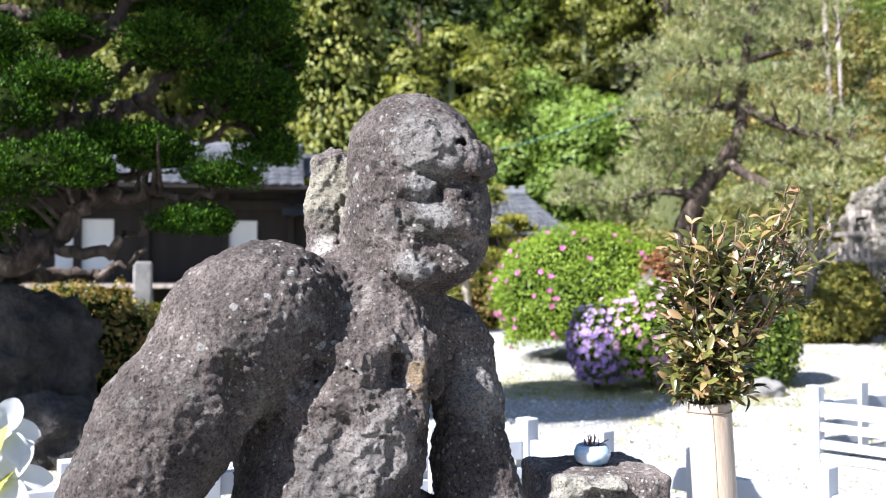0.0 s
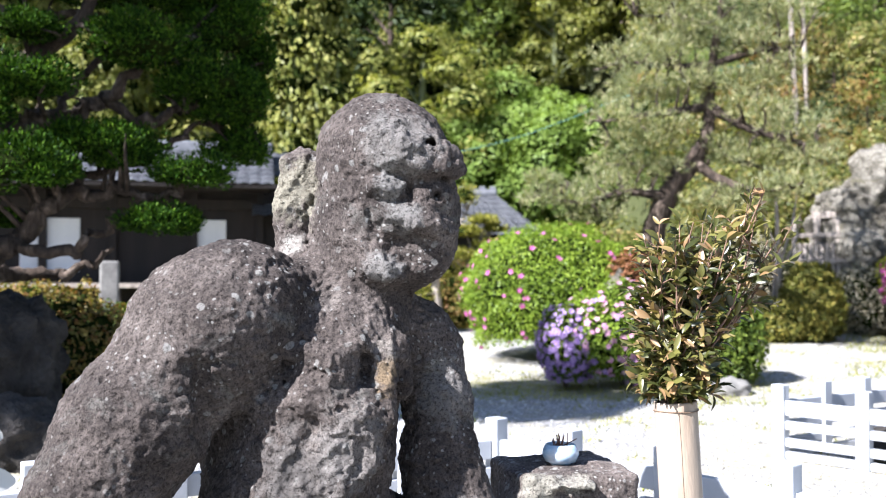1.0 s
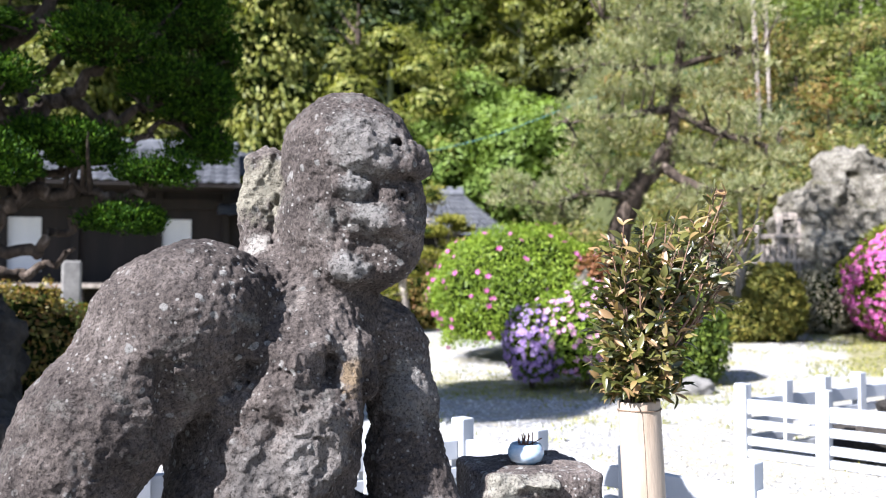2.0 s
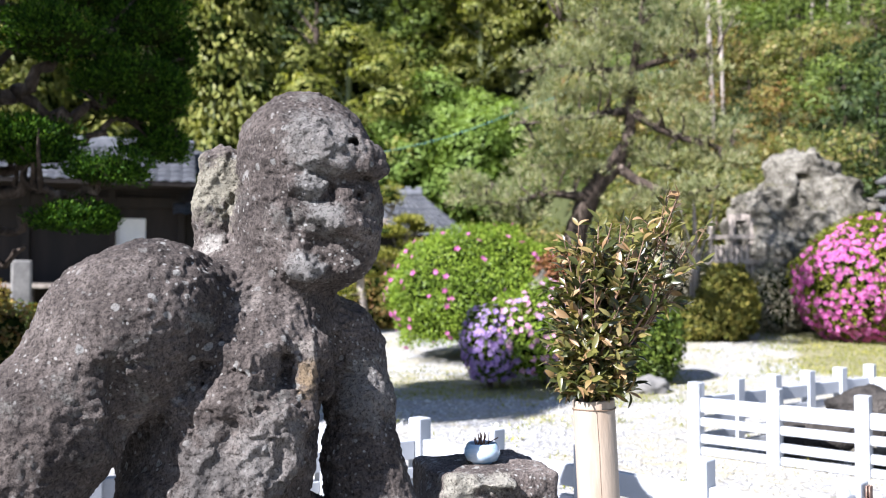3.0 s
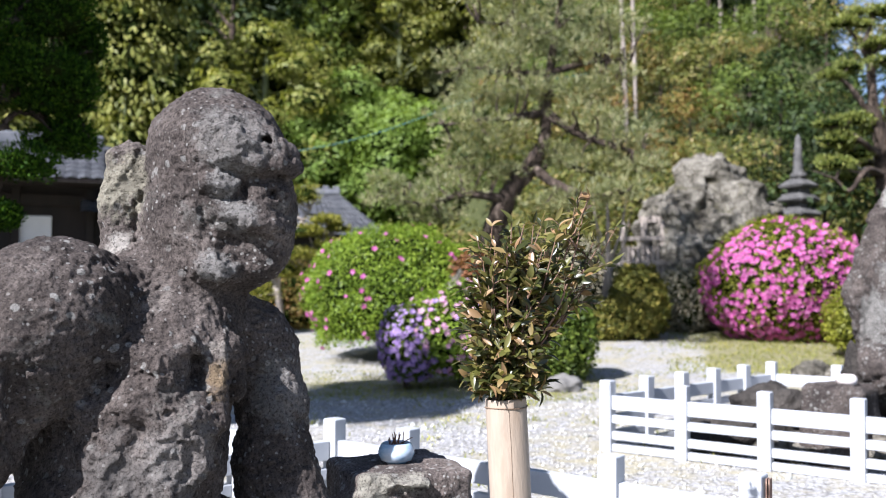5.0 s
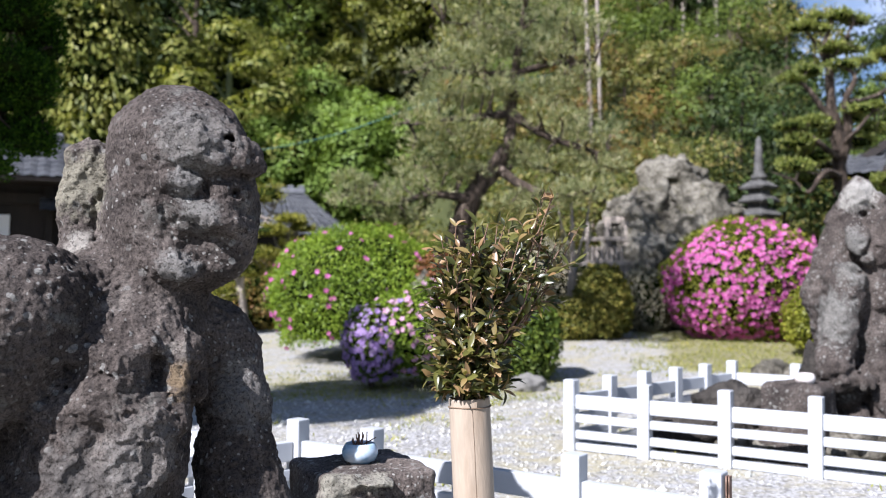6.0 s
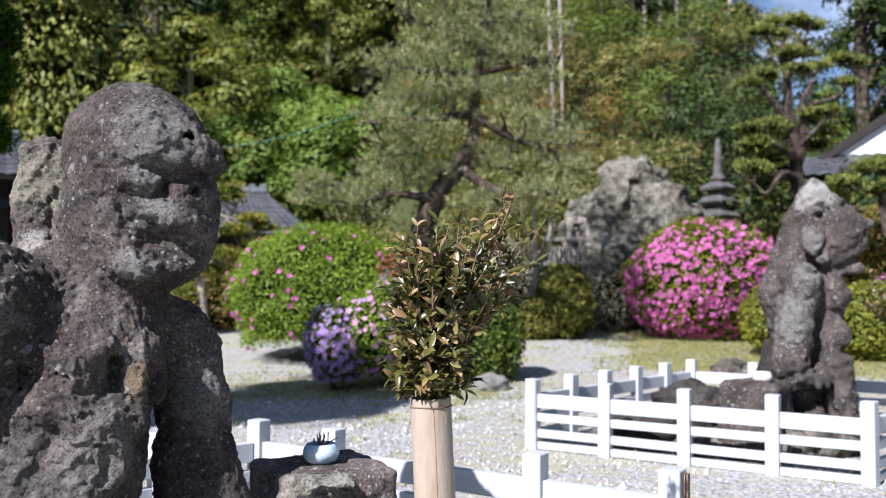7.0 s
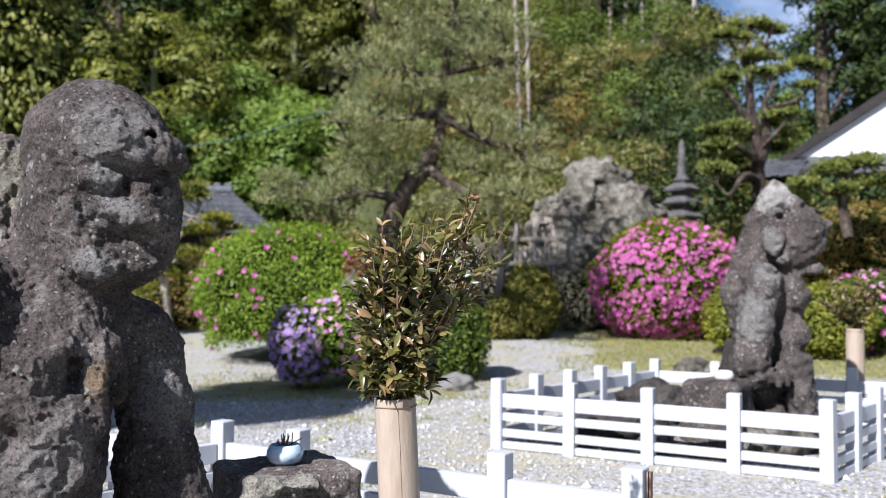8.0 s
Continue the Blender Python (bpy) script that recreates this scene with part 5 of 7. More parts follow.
M_GLAZE_WHITE = noisy("white_glaze", ((0.3, (0.5, 0.42, 0.38)), (0.7, (0.6, 0.58, 0.56))), 6.0, 0.2, 0.05, 20.0, fine=0.05)
build_far_offering_stone()
x, y, z = 5.785, 6.116, 0.820
build_bamboo_vase(x, y, 0.0, 0.0, z, 0.075, "grey weathered bamboo tube vase by the far fence")
r3 = random.Random(77)
build_cut_branches(x, y, z, [(r3.uniform(-0.22, 0.22), r3.uniform(-0.15, 0.15), r3.uniform(0.2, 0.52), True) for k in range(16)],
                   "bunch of dark leafy branches in the far vase", M_LEAF_CUT, M_LEAF_CUT_MANY, r3, 0.055, 40)


# ---- trees ----
M_JUNIPER = leaf_mat("juniper_spray", green((0.005, 0.015, 0.003), (0.015, 0.042, 0.004), (0.034, 0.08, 0.006), (0.07, 0.13, 0.011)), 0.2, 0.6, 0.06)
M_PINE = leaf_mat("pine_needle", green((0.10, 0.12, 0.055), (0.18, 0.2, 0.09), (0.27, 0.28, 0.135), (0.4, 0.36, 0.22)), 0.32, 0.5, 0.3)
M_CLOUD = leaf_mat("cloud_pine_needle", green((0.08, 0.11, 0.025), (0.17, 0.2, 0.045), (0.26, 0.27, 0.07)), 0.3, 0.5, 0.3)
M_CLOUD_Y = leaf_mat("yellow_cloud_needle", green((0.09, 0.10, 0.015), (0.18, 0.18, 0.025), (0.28, 0.26, 0.05)), 0.3, 0.5, 0.3)
M_BAMBOO_LEAF = leaf_mat("bamboo_leaf", green((0.14, 0.16, 0.04), (0.19, 0.21, 0.052), (0.25, 0.26, 0.068), (0.32, 0.305, 0.095)), 0.38, 0.5)
M_BROAD = leaf_mat("broad_leaf", green((0.07, 0.105, 0.025), (0.12, 0.165, 0.035), (0.18, 0.23, 0.05)), 0.35, 0.5)
M_MAPLE = leaf_mat("fresh_maple_leaf", green((0.11, 0.17, 0.035), (0.17, 0.25, 0.05), (0.25, 0.33, 0.08)), 0.4, 0.5)
M_CEDAR = leaf_mat("cedar_leaf", green((0.012, 0.024, 0.008), (0.03, 0.05, 0.012), (0.06, 0.085, 0.02)), 0.2, 0.6)
M_HILLSIDE = leaf_mat("hillside_leaf", green((0.06, 0.08, 0.022), (0.13, 0.145, 0.036), (0.2, 0.2, 0.055), (0.3, 0.23, 0.10)), 0.35, 0.5)


def trunk_part(root, limbs, material, rng, sides=9, n=6, wob=0.1):
    for i, pts in enumerate(limbs):
        V, F = limb(pts, n, sides, wob, rng)
        put("trunk" if i == 0 else "limb", fast_mesh("limb", V, F, True), material, root)


def pad_parts(root, pads, material, rng, r2, size, per, core=True, flat=0.55, aspect=0.42):
    """Clipped pads of foliage: each one a dense lobed cushion over a dark core for inner shade. pads: (x, y, z, half
    width, half height).
    """
    for px, py, pz, hw, hh in pads:
        # near-black lump that stands for the shade inside the pad
        if core:
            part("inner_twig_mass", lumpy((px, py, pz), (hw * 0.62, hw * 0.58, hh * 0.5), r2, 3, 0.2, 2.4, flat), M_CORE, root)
        n = int(per * max(0.3, hw * hw * 4))
        chunks_p, chunks_d = [], []
        for k in range(6):
            a, q = r2.uniform(0, 6.28), r2.uniform(0.25, 0.6)
            c = (px + hw * q * math.cos(a), py + hw * q * math.sin(a) * 0.9, pz + hh * r2.uniform(-0.15, 0.35))
            p, d = lobe_points(rng, n // 7, c, (hw * 0.5, hw * 0.5, hh * 0.6), 0.7, flat)
            chunks_p.append(p)
            chunks_d.append(d)
        p, d = lobe_points(rng, n - 6 * (n // 7), (px, py, pz), (hw, hw * 0.9, hh), 0.8, flat)
        p, d = np.vstack(chunks_p + [p]), np.vstack(chunks_d + [d])
        along = d + np.array((0, 0, 0.7)) + rng.normal(size=p.shape) * 0.35
        V, F = leaf_data(rng, p, np.cross(along, rng.normal(size=p.shape)) + d * 0.5, size, size * aspect, 0.2, along)
        tagged(put("foliage_pad", fast_mesh("foliage_pad", V, F), material, root), kind="stuff")


def needle_parts(root, lobes, material, rng, tufts, length, width, blades=9):
    """Open pine foliage: tufts of needles that radiate upward from the twig ends."""
    for px, py, pz, hw, hh in lobes:
        n = int(tufts * hw / 0.6)
        c, d = lobe_points(rng, n, (px, py, pz), (hw, hw * 0.9, hh), 0.25, 0.7)
        way = unit(d * 0.6 + np.array((0, 0, 0.7)) + rng.normal(size=c.shape) * 0.3)
        C = np.repeat(c, blades, 0)
        wv = unit(np.repeat(way, blades, 0) + rng.normal(size=C.shape) * 0.5)
        V, F = leaf_data(rng, C + wv * length / 2, np.cross(wv, rng.normal(size=C.shape)), length, width, 0.05, wv)
        tagged(put("needle_spray", fast_mesh("needle_spray", V, F), material, root), kind="stuff")


def twig_part(root, lobes, anchors, rng, material):
    """Thin twigs from the limbs into each lobe."""
    chunks = []
    A = np.array(anchors)
    for px, py, pz, hw, hh in lobes:
        for k in range(5):
            e = Vector((px + rng.uniform(-1, 1) * hw * 0.8, py + rng.uniform(-1, 1) * hw * 0.7, pz + rng.uniform(-0.5, 0.4) * hh))
            j = int(np.argmin(((A[:, :3] - np.array(e)) ** 2).sum(1)))
            s = Vector(A[j, :3])
            m = s.lerp(e, 0.5) + Vector((rng.uniform(-0.08, 0.08), rng.uniform(-0.08, 0.08), rng.uniform(-0.03, 0.1)))
            chunks.append(limb([(*s, 0.024), (*m, 0.015), (*e, 0.005)], 4, 5, 0.1, rng))
    V, F = join_data(chunks)
    tagged(put("twig_mass", fast_mesh("twig_mass", V, F, True), material, root), kind="stuff")


def build_juniper():
    root = empty("juniper_tree")
    rng, r2 = np.random.RandomState(8), random.Random(8)
    limbs = [
        [(-3.953, 6.491, -0.145, 0.26), (-3.911, 6.516, 0.948, 0.23), (-3.742, 6.615, 2.030, 0.2), (-3.281, 6.855, 2.628, 0.15), (-2.879, 6.925, 2.953, 0.1), (-2.559, 6.943, 3.225, 0.07), (-2.427, 6.991, 3.690, 0.05)],
        [(-3.93, 6.5, 1.4, 0.14), (-4.4, 5.7, 2.0, 0.11), (-5.0, 4.9, 2.5, 0.08), (-5.6, 4.8, 3.0, 0.03)],
        [(-3.742, 6.615, 2.030, 0.15), (-3.55, 6.15, 3.2, 0.12), (-3.2, 5.7, 4.2, 0.09), (-2.95, 5.6, 5.2, 0.04)],
        [(-3.881, 6.535, 0.947, 0.16), (-3.300, 6.512, 1.276, 0.13), (-2.923, 6.580, 1.484, 0.11), (-2.678, 6.684, 1.763, 0.085), (-2.342, 6.809, 1.882, 0.06), (-1.959, 6.825, 1.840, 0.045), (-1.676, 6.899, 1.957, 0.03)],
        [(-3.742, 6.615, 2.030, 0.14), (-3.199, 6.784, 2.332, 0.12), (-2.797, 6.959, 2.428, 0.1), (-2.487, 7.076, 2.584, 0.08), (-2.163, 7.181, 2.926, 0.055), (-1.867, 7.264, 3.132, 0.03)],
        [(-2.487, 7.076, 2.584, 0.06), (-2.145, 7.291, 2.510, 0.055), (-1.822, 7.481, 2.639, 0.04), (-1.525, 7.649, 2.843, 0.025)],
        [(-2.991, 6.549, 1.441, 0.07), (-2.528, 6.528, 1.379, 0.055), (-2.311, 6.608, 1.569, 0.04), (-2.046, 6.694, 1.679, 0.03), (-1.771, 6.772, 1.685, 0.018)],
        [(-3.881, 6.535, 0.947, 0.12), (-3.499, 7.083, 1.238, 0.1), (-3.087, 7.380, 1.216, 0.07), (-2.763, 7.508, 1.287, 0.045), (-2.511, 7.596, 1.480, 0.02)],
        [(-3.805, 6.694, 2.895, 0.1), (-3.440, 6.889, 3.298, 0.08), (-3.036, 7.076, 3.273, 0.06), (-2.683, 7.217, 3.305, 0.04), (-2.341, 7.440, 3.466, 0.02)],
        [(-2.678, 6.684, 1.763, 0.05), (-2.401, 7.105, 2.092, 0.045), (-2.084, 7.413, 2.272, 0.04), (-1.845, 7.579, 2.489, 0.03), (-1.543, 7.748, 2.666, 0.018)],
        [(-2.797, 6.959, 2.428, 0.05), (-2.677, 7.220, 2.797, 0.04), (-2.434, 7.305, 3.096, 0.03), (-2.180, 7.385, 3.259, 0.016)],
    ]
    limbs = [[(a, b, c, r * 0.74) for a, b, c, r in p] for p in limbs]
    trunk_part(root, limbs[:1], M_BARK, r2, 12)
    for pts in limbs[1:]:
        q = smooth_path(pts, 5)
        q[1:-1, :3] += np.array([[r2.uniform(-0.05, 0.05) for k in range(3)] for i in range(len(q) - 2)])
        V, F = limb([tuple(k) for k in q], 2, 9, 0.22, r2)
        put("limb", fast_mesh("limb", V, F, True), M_BARK, root)
    pads = [(-2.118, 6.881, 2.995, 0.46, 0.24), (-1.645, 7.215, 2.796, 0.4, 0.22), (-1.439, 7.462, 2.683, 0.33, 0.3), (-1.623, 7.527, 3.250, 0.42, 0.33), (-2.332, 6.706, 2.204, 0.42, 0.2), (-2.791, 6.310, 1.992, 0.44, 0.23),
            (-2.806, 6.413, 2.626, 0.42, 0.19), (-1.644, 6.804, 2.002, 0.33, 0.17), (-1.929, 6.729, 1.639, 0.3, 0.15), (-3.025, 6.201, 2.393, 0.28, 0.26), (-1.541, 7.748, 2.296, 0.32, 0.18), (-2.895, 6.701, 3.060, 0.28, 0.14),
            (-1.784, 7.696, 3.569, 0.5, 0.22), (-2.365, 7.223, 3.469, 0.5, 0.14), (-3.141, 6.256, 1.866, 0.4, 0.24), (-1.355, 7.783, 3.071, 0.2, 0.3), (-2.0, 7.713, 2.807, 0.26, 0.14), 
            (-3.499, 6.520, 2.893, 0.5, 0.3), (-2.213, 7.166, 3.752, 0.8, 0.25), (-3.114, 6.933, 3.669, 0.7, 0.3), (-1.610, 8.040, 3.960, 0.55, 0.35), (-3.618, 6.341, 1.514, 0.5, 0.25), (-3.420, 7.453, 2.444, 0.5, 0.2),
            (-2.176, 6.822, 2.108, 0.31, 0.14), (-2.166, 7.065, 2.289, 0.27, 0.13), (-1.451, 7.663, 2.347, 0.25, 0.19), (-1.766, 6.789, 1.630, 0.18, 0.13), (-1.624, 7.554, 2.605, 0.34, 0.14), (-3.149, 6.888, 1.663, 0.26, 0.09),
            (-4.9, 4.6, 2.7, 0.6, 0.25), (-5.5, 4.9, 3.2, 0.7, 0.28), (-4.7, 5.3, 2.6, 0.55, 0.22), (-6.1, 5.1, 3.1, 0.6, 0.25), (-5.2, 4.2, 3.3, 0.6, 0.25),
            (-2.35, 5.55, 4.2, 0.62, 0.28), (-3.0, 5.2, 4.5, 0.75, 0.3), (-2.6, 5.9, 4.8, 0.7, 0.3), (-3.4, 5.2, 5.1, 0.75, 0.3), (-2.9, 5.7, 5.5, 0.6, 0.3)]
    pad_parts(root, [(a, b, c, w * 1.0, h * 1.15) for a, b, c, w, h in pads], M_JUNIPER, rng, r2, 0.036, 11000)
    twig_part(root, pads, np.vstack([smooth_path(p, 6) for p in limbs]), r2, M_BARK)
    return tagged(root, "large old juniper pruned into dark green foliage pads", "tree", "pruned garden trees")


build_juniper()


def build_pine():
    root = empty("pine_tree")
    rng, r2 = np.random.RandomState(12), random.Random(12)
    limbs = [
        [(3.363, 13.178, 0.360, 0.26), (3.472, 13.149, 1.270, 0.2), (3.529, 13.031, 1.927, 0.17), (3.735, 12.869, 2.529, 0.15), (4.037, 12.778, 2.942, 0.13), (4.223, 12.717, 3.282, 0.10), (4.257, 12.706, 3.766, 0.085), (4.307, 12.689, 4.331, 0.07), (4.401, 12.657, 4.973, 0.055), (4.517, 12.616, 5.774, 0.03)],
        [(4.037, 12.778, 2.942, 0.09), (4.275, 12.489, 2.672, 0.07), (4.652, 12.139, 2.454, 0.05), (5.032, 11.770, 2.453, 0.02)],
        [(4.257, 12.706, 3.726, 0.07), (3.714, 12.563, 3.617, 0.055), (3.105, 12.521, 3.529, 0.035), (2.667, 12.519, 3.449, 0.015)],
        [(4.257, 12.706, 3.726, 0.08), (4.666, 12.348, 3.363, 0.06), (5.119, 11.950, 3.118, 0.04), (5.511, 11.663, 2.961, 0.015)],
        [(4.307, 12.689, 4.331, 0.06), (3.674, 12.678, 4.288, 0.04), (3.022, 12.644, 4.361, 0.015)],
        [(4.307, 12.689, 4.331, 0.06), (4.851, 12.384, 4.454, 0.04), (5.344, 12.070, 4.449, 0.015)],
        [(4.385, 12.662, 4.893, 0.05), (3.784, 12.750, 5.042, 0.03), (3.228, 12.799, 5.057, 0.012)],
        [(3.682, 12.884, 2.449, 0.08), (3.030, 12.745, 2.476, 0.05), (2.372, 12.680, 2.325, 0.035), (1.771, 12.677, 2.429, 0.012)],
        [(3.939, 12.808, 2.808, 0.06), (3.489, 13.248, 2.947, 0.04), (2.892, 13.596, 2.993, 0.02)],
        [(4.201, 12.724, 3.283, 0.06), (4.728, 12.965, 2.992, 0.045), (5.368, 12.930, 2.823, 0.02)],
    ]
    trunk_part(root, limbs, M_BARK, r2)
    lobes = [(2.139, 12.721, 2.377, 0.7, 0.2), (2.779, 12.700, 2.552, 0.6, 0.24), (3.102, 13.036, 2.853, 0.6, 0.22), (3.188, 12.706, 3.199, 0.66, 0.26), (2.879, 12.575, 3.539, 0.52, 0.24), (3.574, 12.499, 3.389, 0.5, 0.2),
             (3.195, 12.704, 4.010, 0.66, 0.26), (2.984, 12.653, 4.403, 0.58, 0.24), (3.574, 12.603, 4.431, 0.58, 0.26), (3.754, 12.655, 4.851, 0.66, 0.26), (4.332, 12.469, 4.661, 0.66, 0.28), (4.850, 12.277, 4.529, 0.6, 0.26),
             (5.041, 12.091, 4.106, 0.52, 0.24), (4.673, 12.345, 3.993, 0.58, 0.24), (3.773, 12.754, 3.939, 0.5, 0.22), (4.802, 12.188, 3.584, 0.64, 0.24), (5.248, 11.893, 3.298, 0.58, 0.26), (5.327, 11.749, 2.884, 0.42, 0.2),
             (4.833, 12.391, 2.976, 0.64, 0.2), (4.481, 12.840, 3.122, 0.5, 0.2), (4.155, 12.634, 5.251, 1.0, 0.3), (4.856, 12.274, 5.017, 0.66, 0.28), (3.538, 12.821, 2.809, 0.5, 0.18), (4.718, 12.114, 2.398, 0.64, 0.2),
             (5.095, 11.742, 2.510, 0.5, 0.2), (4.377, 12.453, 2.352, 0.5, 0.18), (2.545, 12.748, 2.153, 0.5, 0.16), (3.385, 12.759, 5.497, 0.7, 0.3), (4.519, 12.509, 5.736, 0.9, 0.3), (1.905, 12.759, 2.639, 0.35, 0.14), (3.978, 12.376, 4.016, 0.45, 0.2), (5.193, 12.244, 4.890, 0.5, 0.22)]
    anchors = np.vstack([smooth_path(p, 5) for p in limbs])
    twig_part(root, lobes, anchors, r2, M_BARK)
    needle_parts(root, lobes, M_PINE, rng, 130, 0.125, 0.012, 9)
    return tagged(root, "spreading garden pine with a leaning dark trunk", "tree", "pruned garden trees")


build_pine()


def build_cloud_tree(label, limbs, pads, material, bark, seed, size, per):
    root = empty("cloud_pruned_tree")
    rng, r2 = np.random.RandomState(seed), random.Random(seed)
    limbs = [[(a, b, c, r * 0.72) for a, b, c, r in p] for p in limbs]
    trunk_part(root, limbs, bark, r2)
    twig_part(root, pads, np.vstack([smooth_path(p, 5) for p in limbs]), r2, bark)
    pad_parts(root, [(a, b, c, w * 0.92, h * 1.15) for a, b, c, w, h in pads], material, rng, r2, size, per, True, 0.5, 0.3)
    return tagged(root, label, "tree", "pruned garden trees")


build_cloud_tree("tall cloud-pruned pine with separate rounded pads", [
    [(11.122, 14.154, 2.805, 0.200), (11.084, 14.150, 3.254, 0.180), (11.033, 14.142, 3.897, 0.150), (10.921, 14.155, 4.539, 0.130), (10.880, 14.143, 5.181, 0.100), (10.802, 14.153, 5.609, 0.070), (10.918, 14.100, 5.985, 0.030)],
    [(11.082, 14.146, 3.361, 0.140), (11.082, 13.911, 3.972, 0.120), (10.968, 13.824, 4.481, 0.090), (11.121, 13.757, 4.903, 0.060), (10.958, 13.804, 5.091, 0.030)],
    [(11.031, 14.138, 4.004, 0.100), (10.571, 13.962, 4.374, 0.080), (10.304, 13.934, 4.667, 0.060), (10.083, 14.000, 4.875, 0.030)],
    [(10.890, 14.140, 5.181, 0.060), (10.680, 14.296, 5.688, 0.040), (10.472, 14.357, 5.935, 0.020)],
    [(10.968, 13.824, 4.481, 0.070), (11.482, 13.859, 4.575, 0.050), (11.902, 13.815, 4.811, 0.040), (12.047, 13.748, 5.294, 0.020)],
    [(11.080, 14.142, 3.468, 0.100), (10.435, 13.822, 3.691, 0.070), (10.075, 13.830, 3.902, 0.050), (9.858, 13.900, 3.952, 0.020)],
    [(11.116, 14.143, 3.147, 0.090), (10.459, 13.729, 3.181, 0.070), (10.128, 13.748, 2.808, 0.050), (9.911, 13.814, 3.012, 0.020)],
    [(11.077, 14.135, 3.683, 0.070), (11.023, 13.616, 3.923, 0.050), (11.265, 13.523, 4.236, 0.030)],
    [(10.888, 14.136, 5.288, 0.050), (10.882, 13.814, 5.480, 0.030), (11.274, 13.982, 5.933, 0.020)],
    [(11.053, 14.135, 3.897, 0.070), (11.121, 14.522, 4.233, 0.050), (10.953, 14.679, 4.360, 0.030)]],
    [(10.391, 14.279, 5.907, 0.34, 0.16), (10.611, 14.198, 6.090, 0.25, 0.12), (11.068, 14.045, 6.092, 0.42, 0.16), (11.375, 13.946, 5.987, 0.25, 0.13), (10.737, 14.165, 5.877, 0.25, 0.10), (10.797, 13.949, 5.473, 0.36, 0.13),
     (11.230, 14.013, 5.504, 0.30, 0.12), (10.938, 13.809, 5.133, 0.36, 0.13), (11.421, 13.854, 5.246, 0.28, 0.10), (11.842, 13.813, 5.379, 0.36, 0.14), (12.128, 13.720, 5.316, 0.26, 0.14), (11.900, 13.810, 4.951, 0.32, 0.12),
     (10.341, 14.014, 5.025, 0.38, 0.15), (10.003, 14.027, 4.875, 0.28, 0.13), (11.134, 13.670, 4.306, 0.42, 0.13), (11.381, 13.585, 4.359, 0.30, 0.12), (11.252, 14.057, 4.198, 0.30, 0.11), (9.858, 13.899, 3.983, 0.36, 0.15),
     (10.331, 13.844, 4.044, 0.42, 0.14), (11.028, 14.351, 3.982, 0.30, 0.12), (10.061, 13.948, 3.689, 0.42, 0.20), (10.528, 14.116, 3.493, 0.40, 0.20), (9.938, 13.900, 3.281, 0.36, 0.18), (10.682, 14.501, 3.113, 0.36, 0.18),
     (11.678, 14.350, 3.830, 0.36, 0.20), (12.003, 14.337, 4.089, 0.36, 0.20), (11.156, 14.647, 3.424, 0.30, 0.15)],
    M_CLOUD, M_BARK, 33, 0.085, 1500)
build_cloud_tree("low cloud-pruned pine beside the white house", [
    [(10.578, 11.354, 1.937, 0.12), (10.523, 11.405, 2.565, 0.1), (10.586, 11.347, 2.921, 0.06), (10.764, 11.179, 3.087, 0.03)],
    [(10.523, 11.405, 2.565, 0.06), (10.151, 11.604, 2.750, 0.04), (10.025, 11.713, 2.847, 0.02)]],
    [(10.338, 11.438, 3.010, 0.4, 0.16), (10.764, 11.179, 3.105, 0.42, 0.16), (9.991, 11.610, 2.789, 0.32, 0.14), (10.863, 10.944, 2.799, 0.4, 0.16), (10.389, 11.257, 2.680, 0.34, 0.13), (10.022, 11.976, 2.598, 0.4, 0.16)],
    M_CLOUD, M_BARK, 34, 0.085, 1700)
build_cloud_tree("small yellowish cloud-pruned tree with a pale trunk", [
    [(0.468, 15.493, 0.455, 0.09), (0.410, 15.495, 0.990, 0.085), (0.332, 15.496, 1.478, 0.07), (0.645, 15.487, 1.966, 0.05), (0.938, 15.472, 2.455, 0.025)],
    [(0.410, 15.495, 0.990, 0.05), (0.495, 15.392, 1.476, 0.04), (1.117, 15.259, 1.859, 0.02)]],
    [(0.817, 15.378, 2.642, 0.4, 0.26), (1.158, 15.156, 2.218, 0.34, 0.12), (0.819, 15.078, 2.022, 0.4, 0.14), (1.404, 15.235, 2.098, 0.28, 0.1), (0.723, 15.083, 1.642, 0.44, 0.14), (1.244, 15.049, 1.831, 0.3, 0.1), (0.446, 15.394, 1.379, 0.45, 0.2), (1.116, 15.259, 1.474, 0.36, 0.16), (0.359, 15.796, 2.381, 0.4, 0.3), (0.157, 15.599, 0.989, 0.4, 0.2)],
    M_CLOUD_Y, M_PALE_BARK, 35, 0.085, 1900)


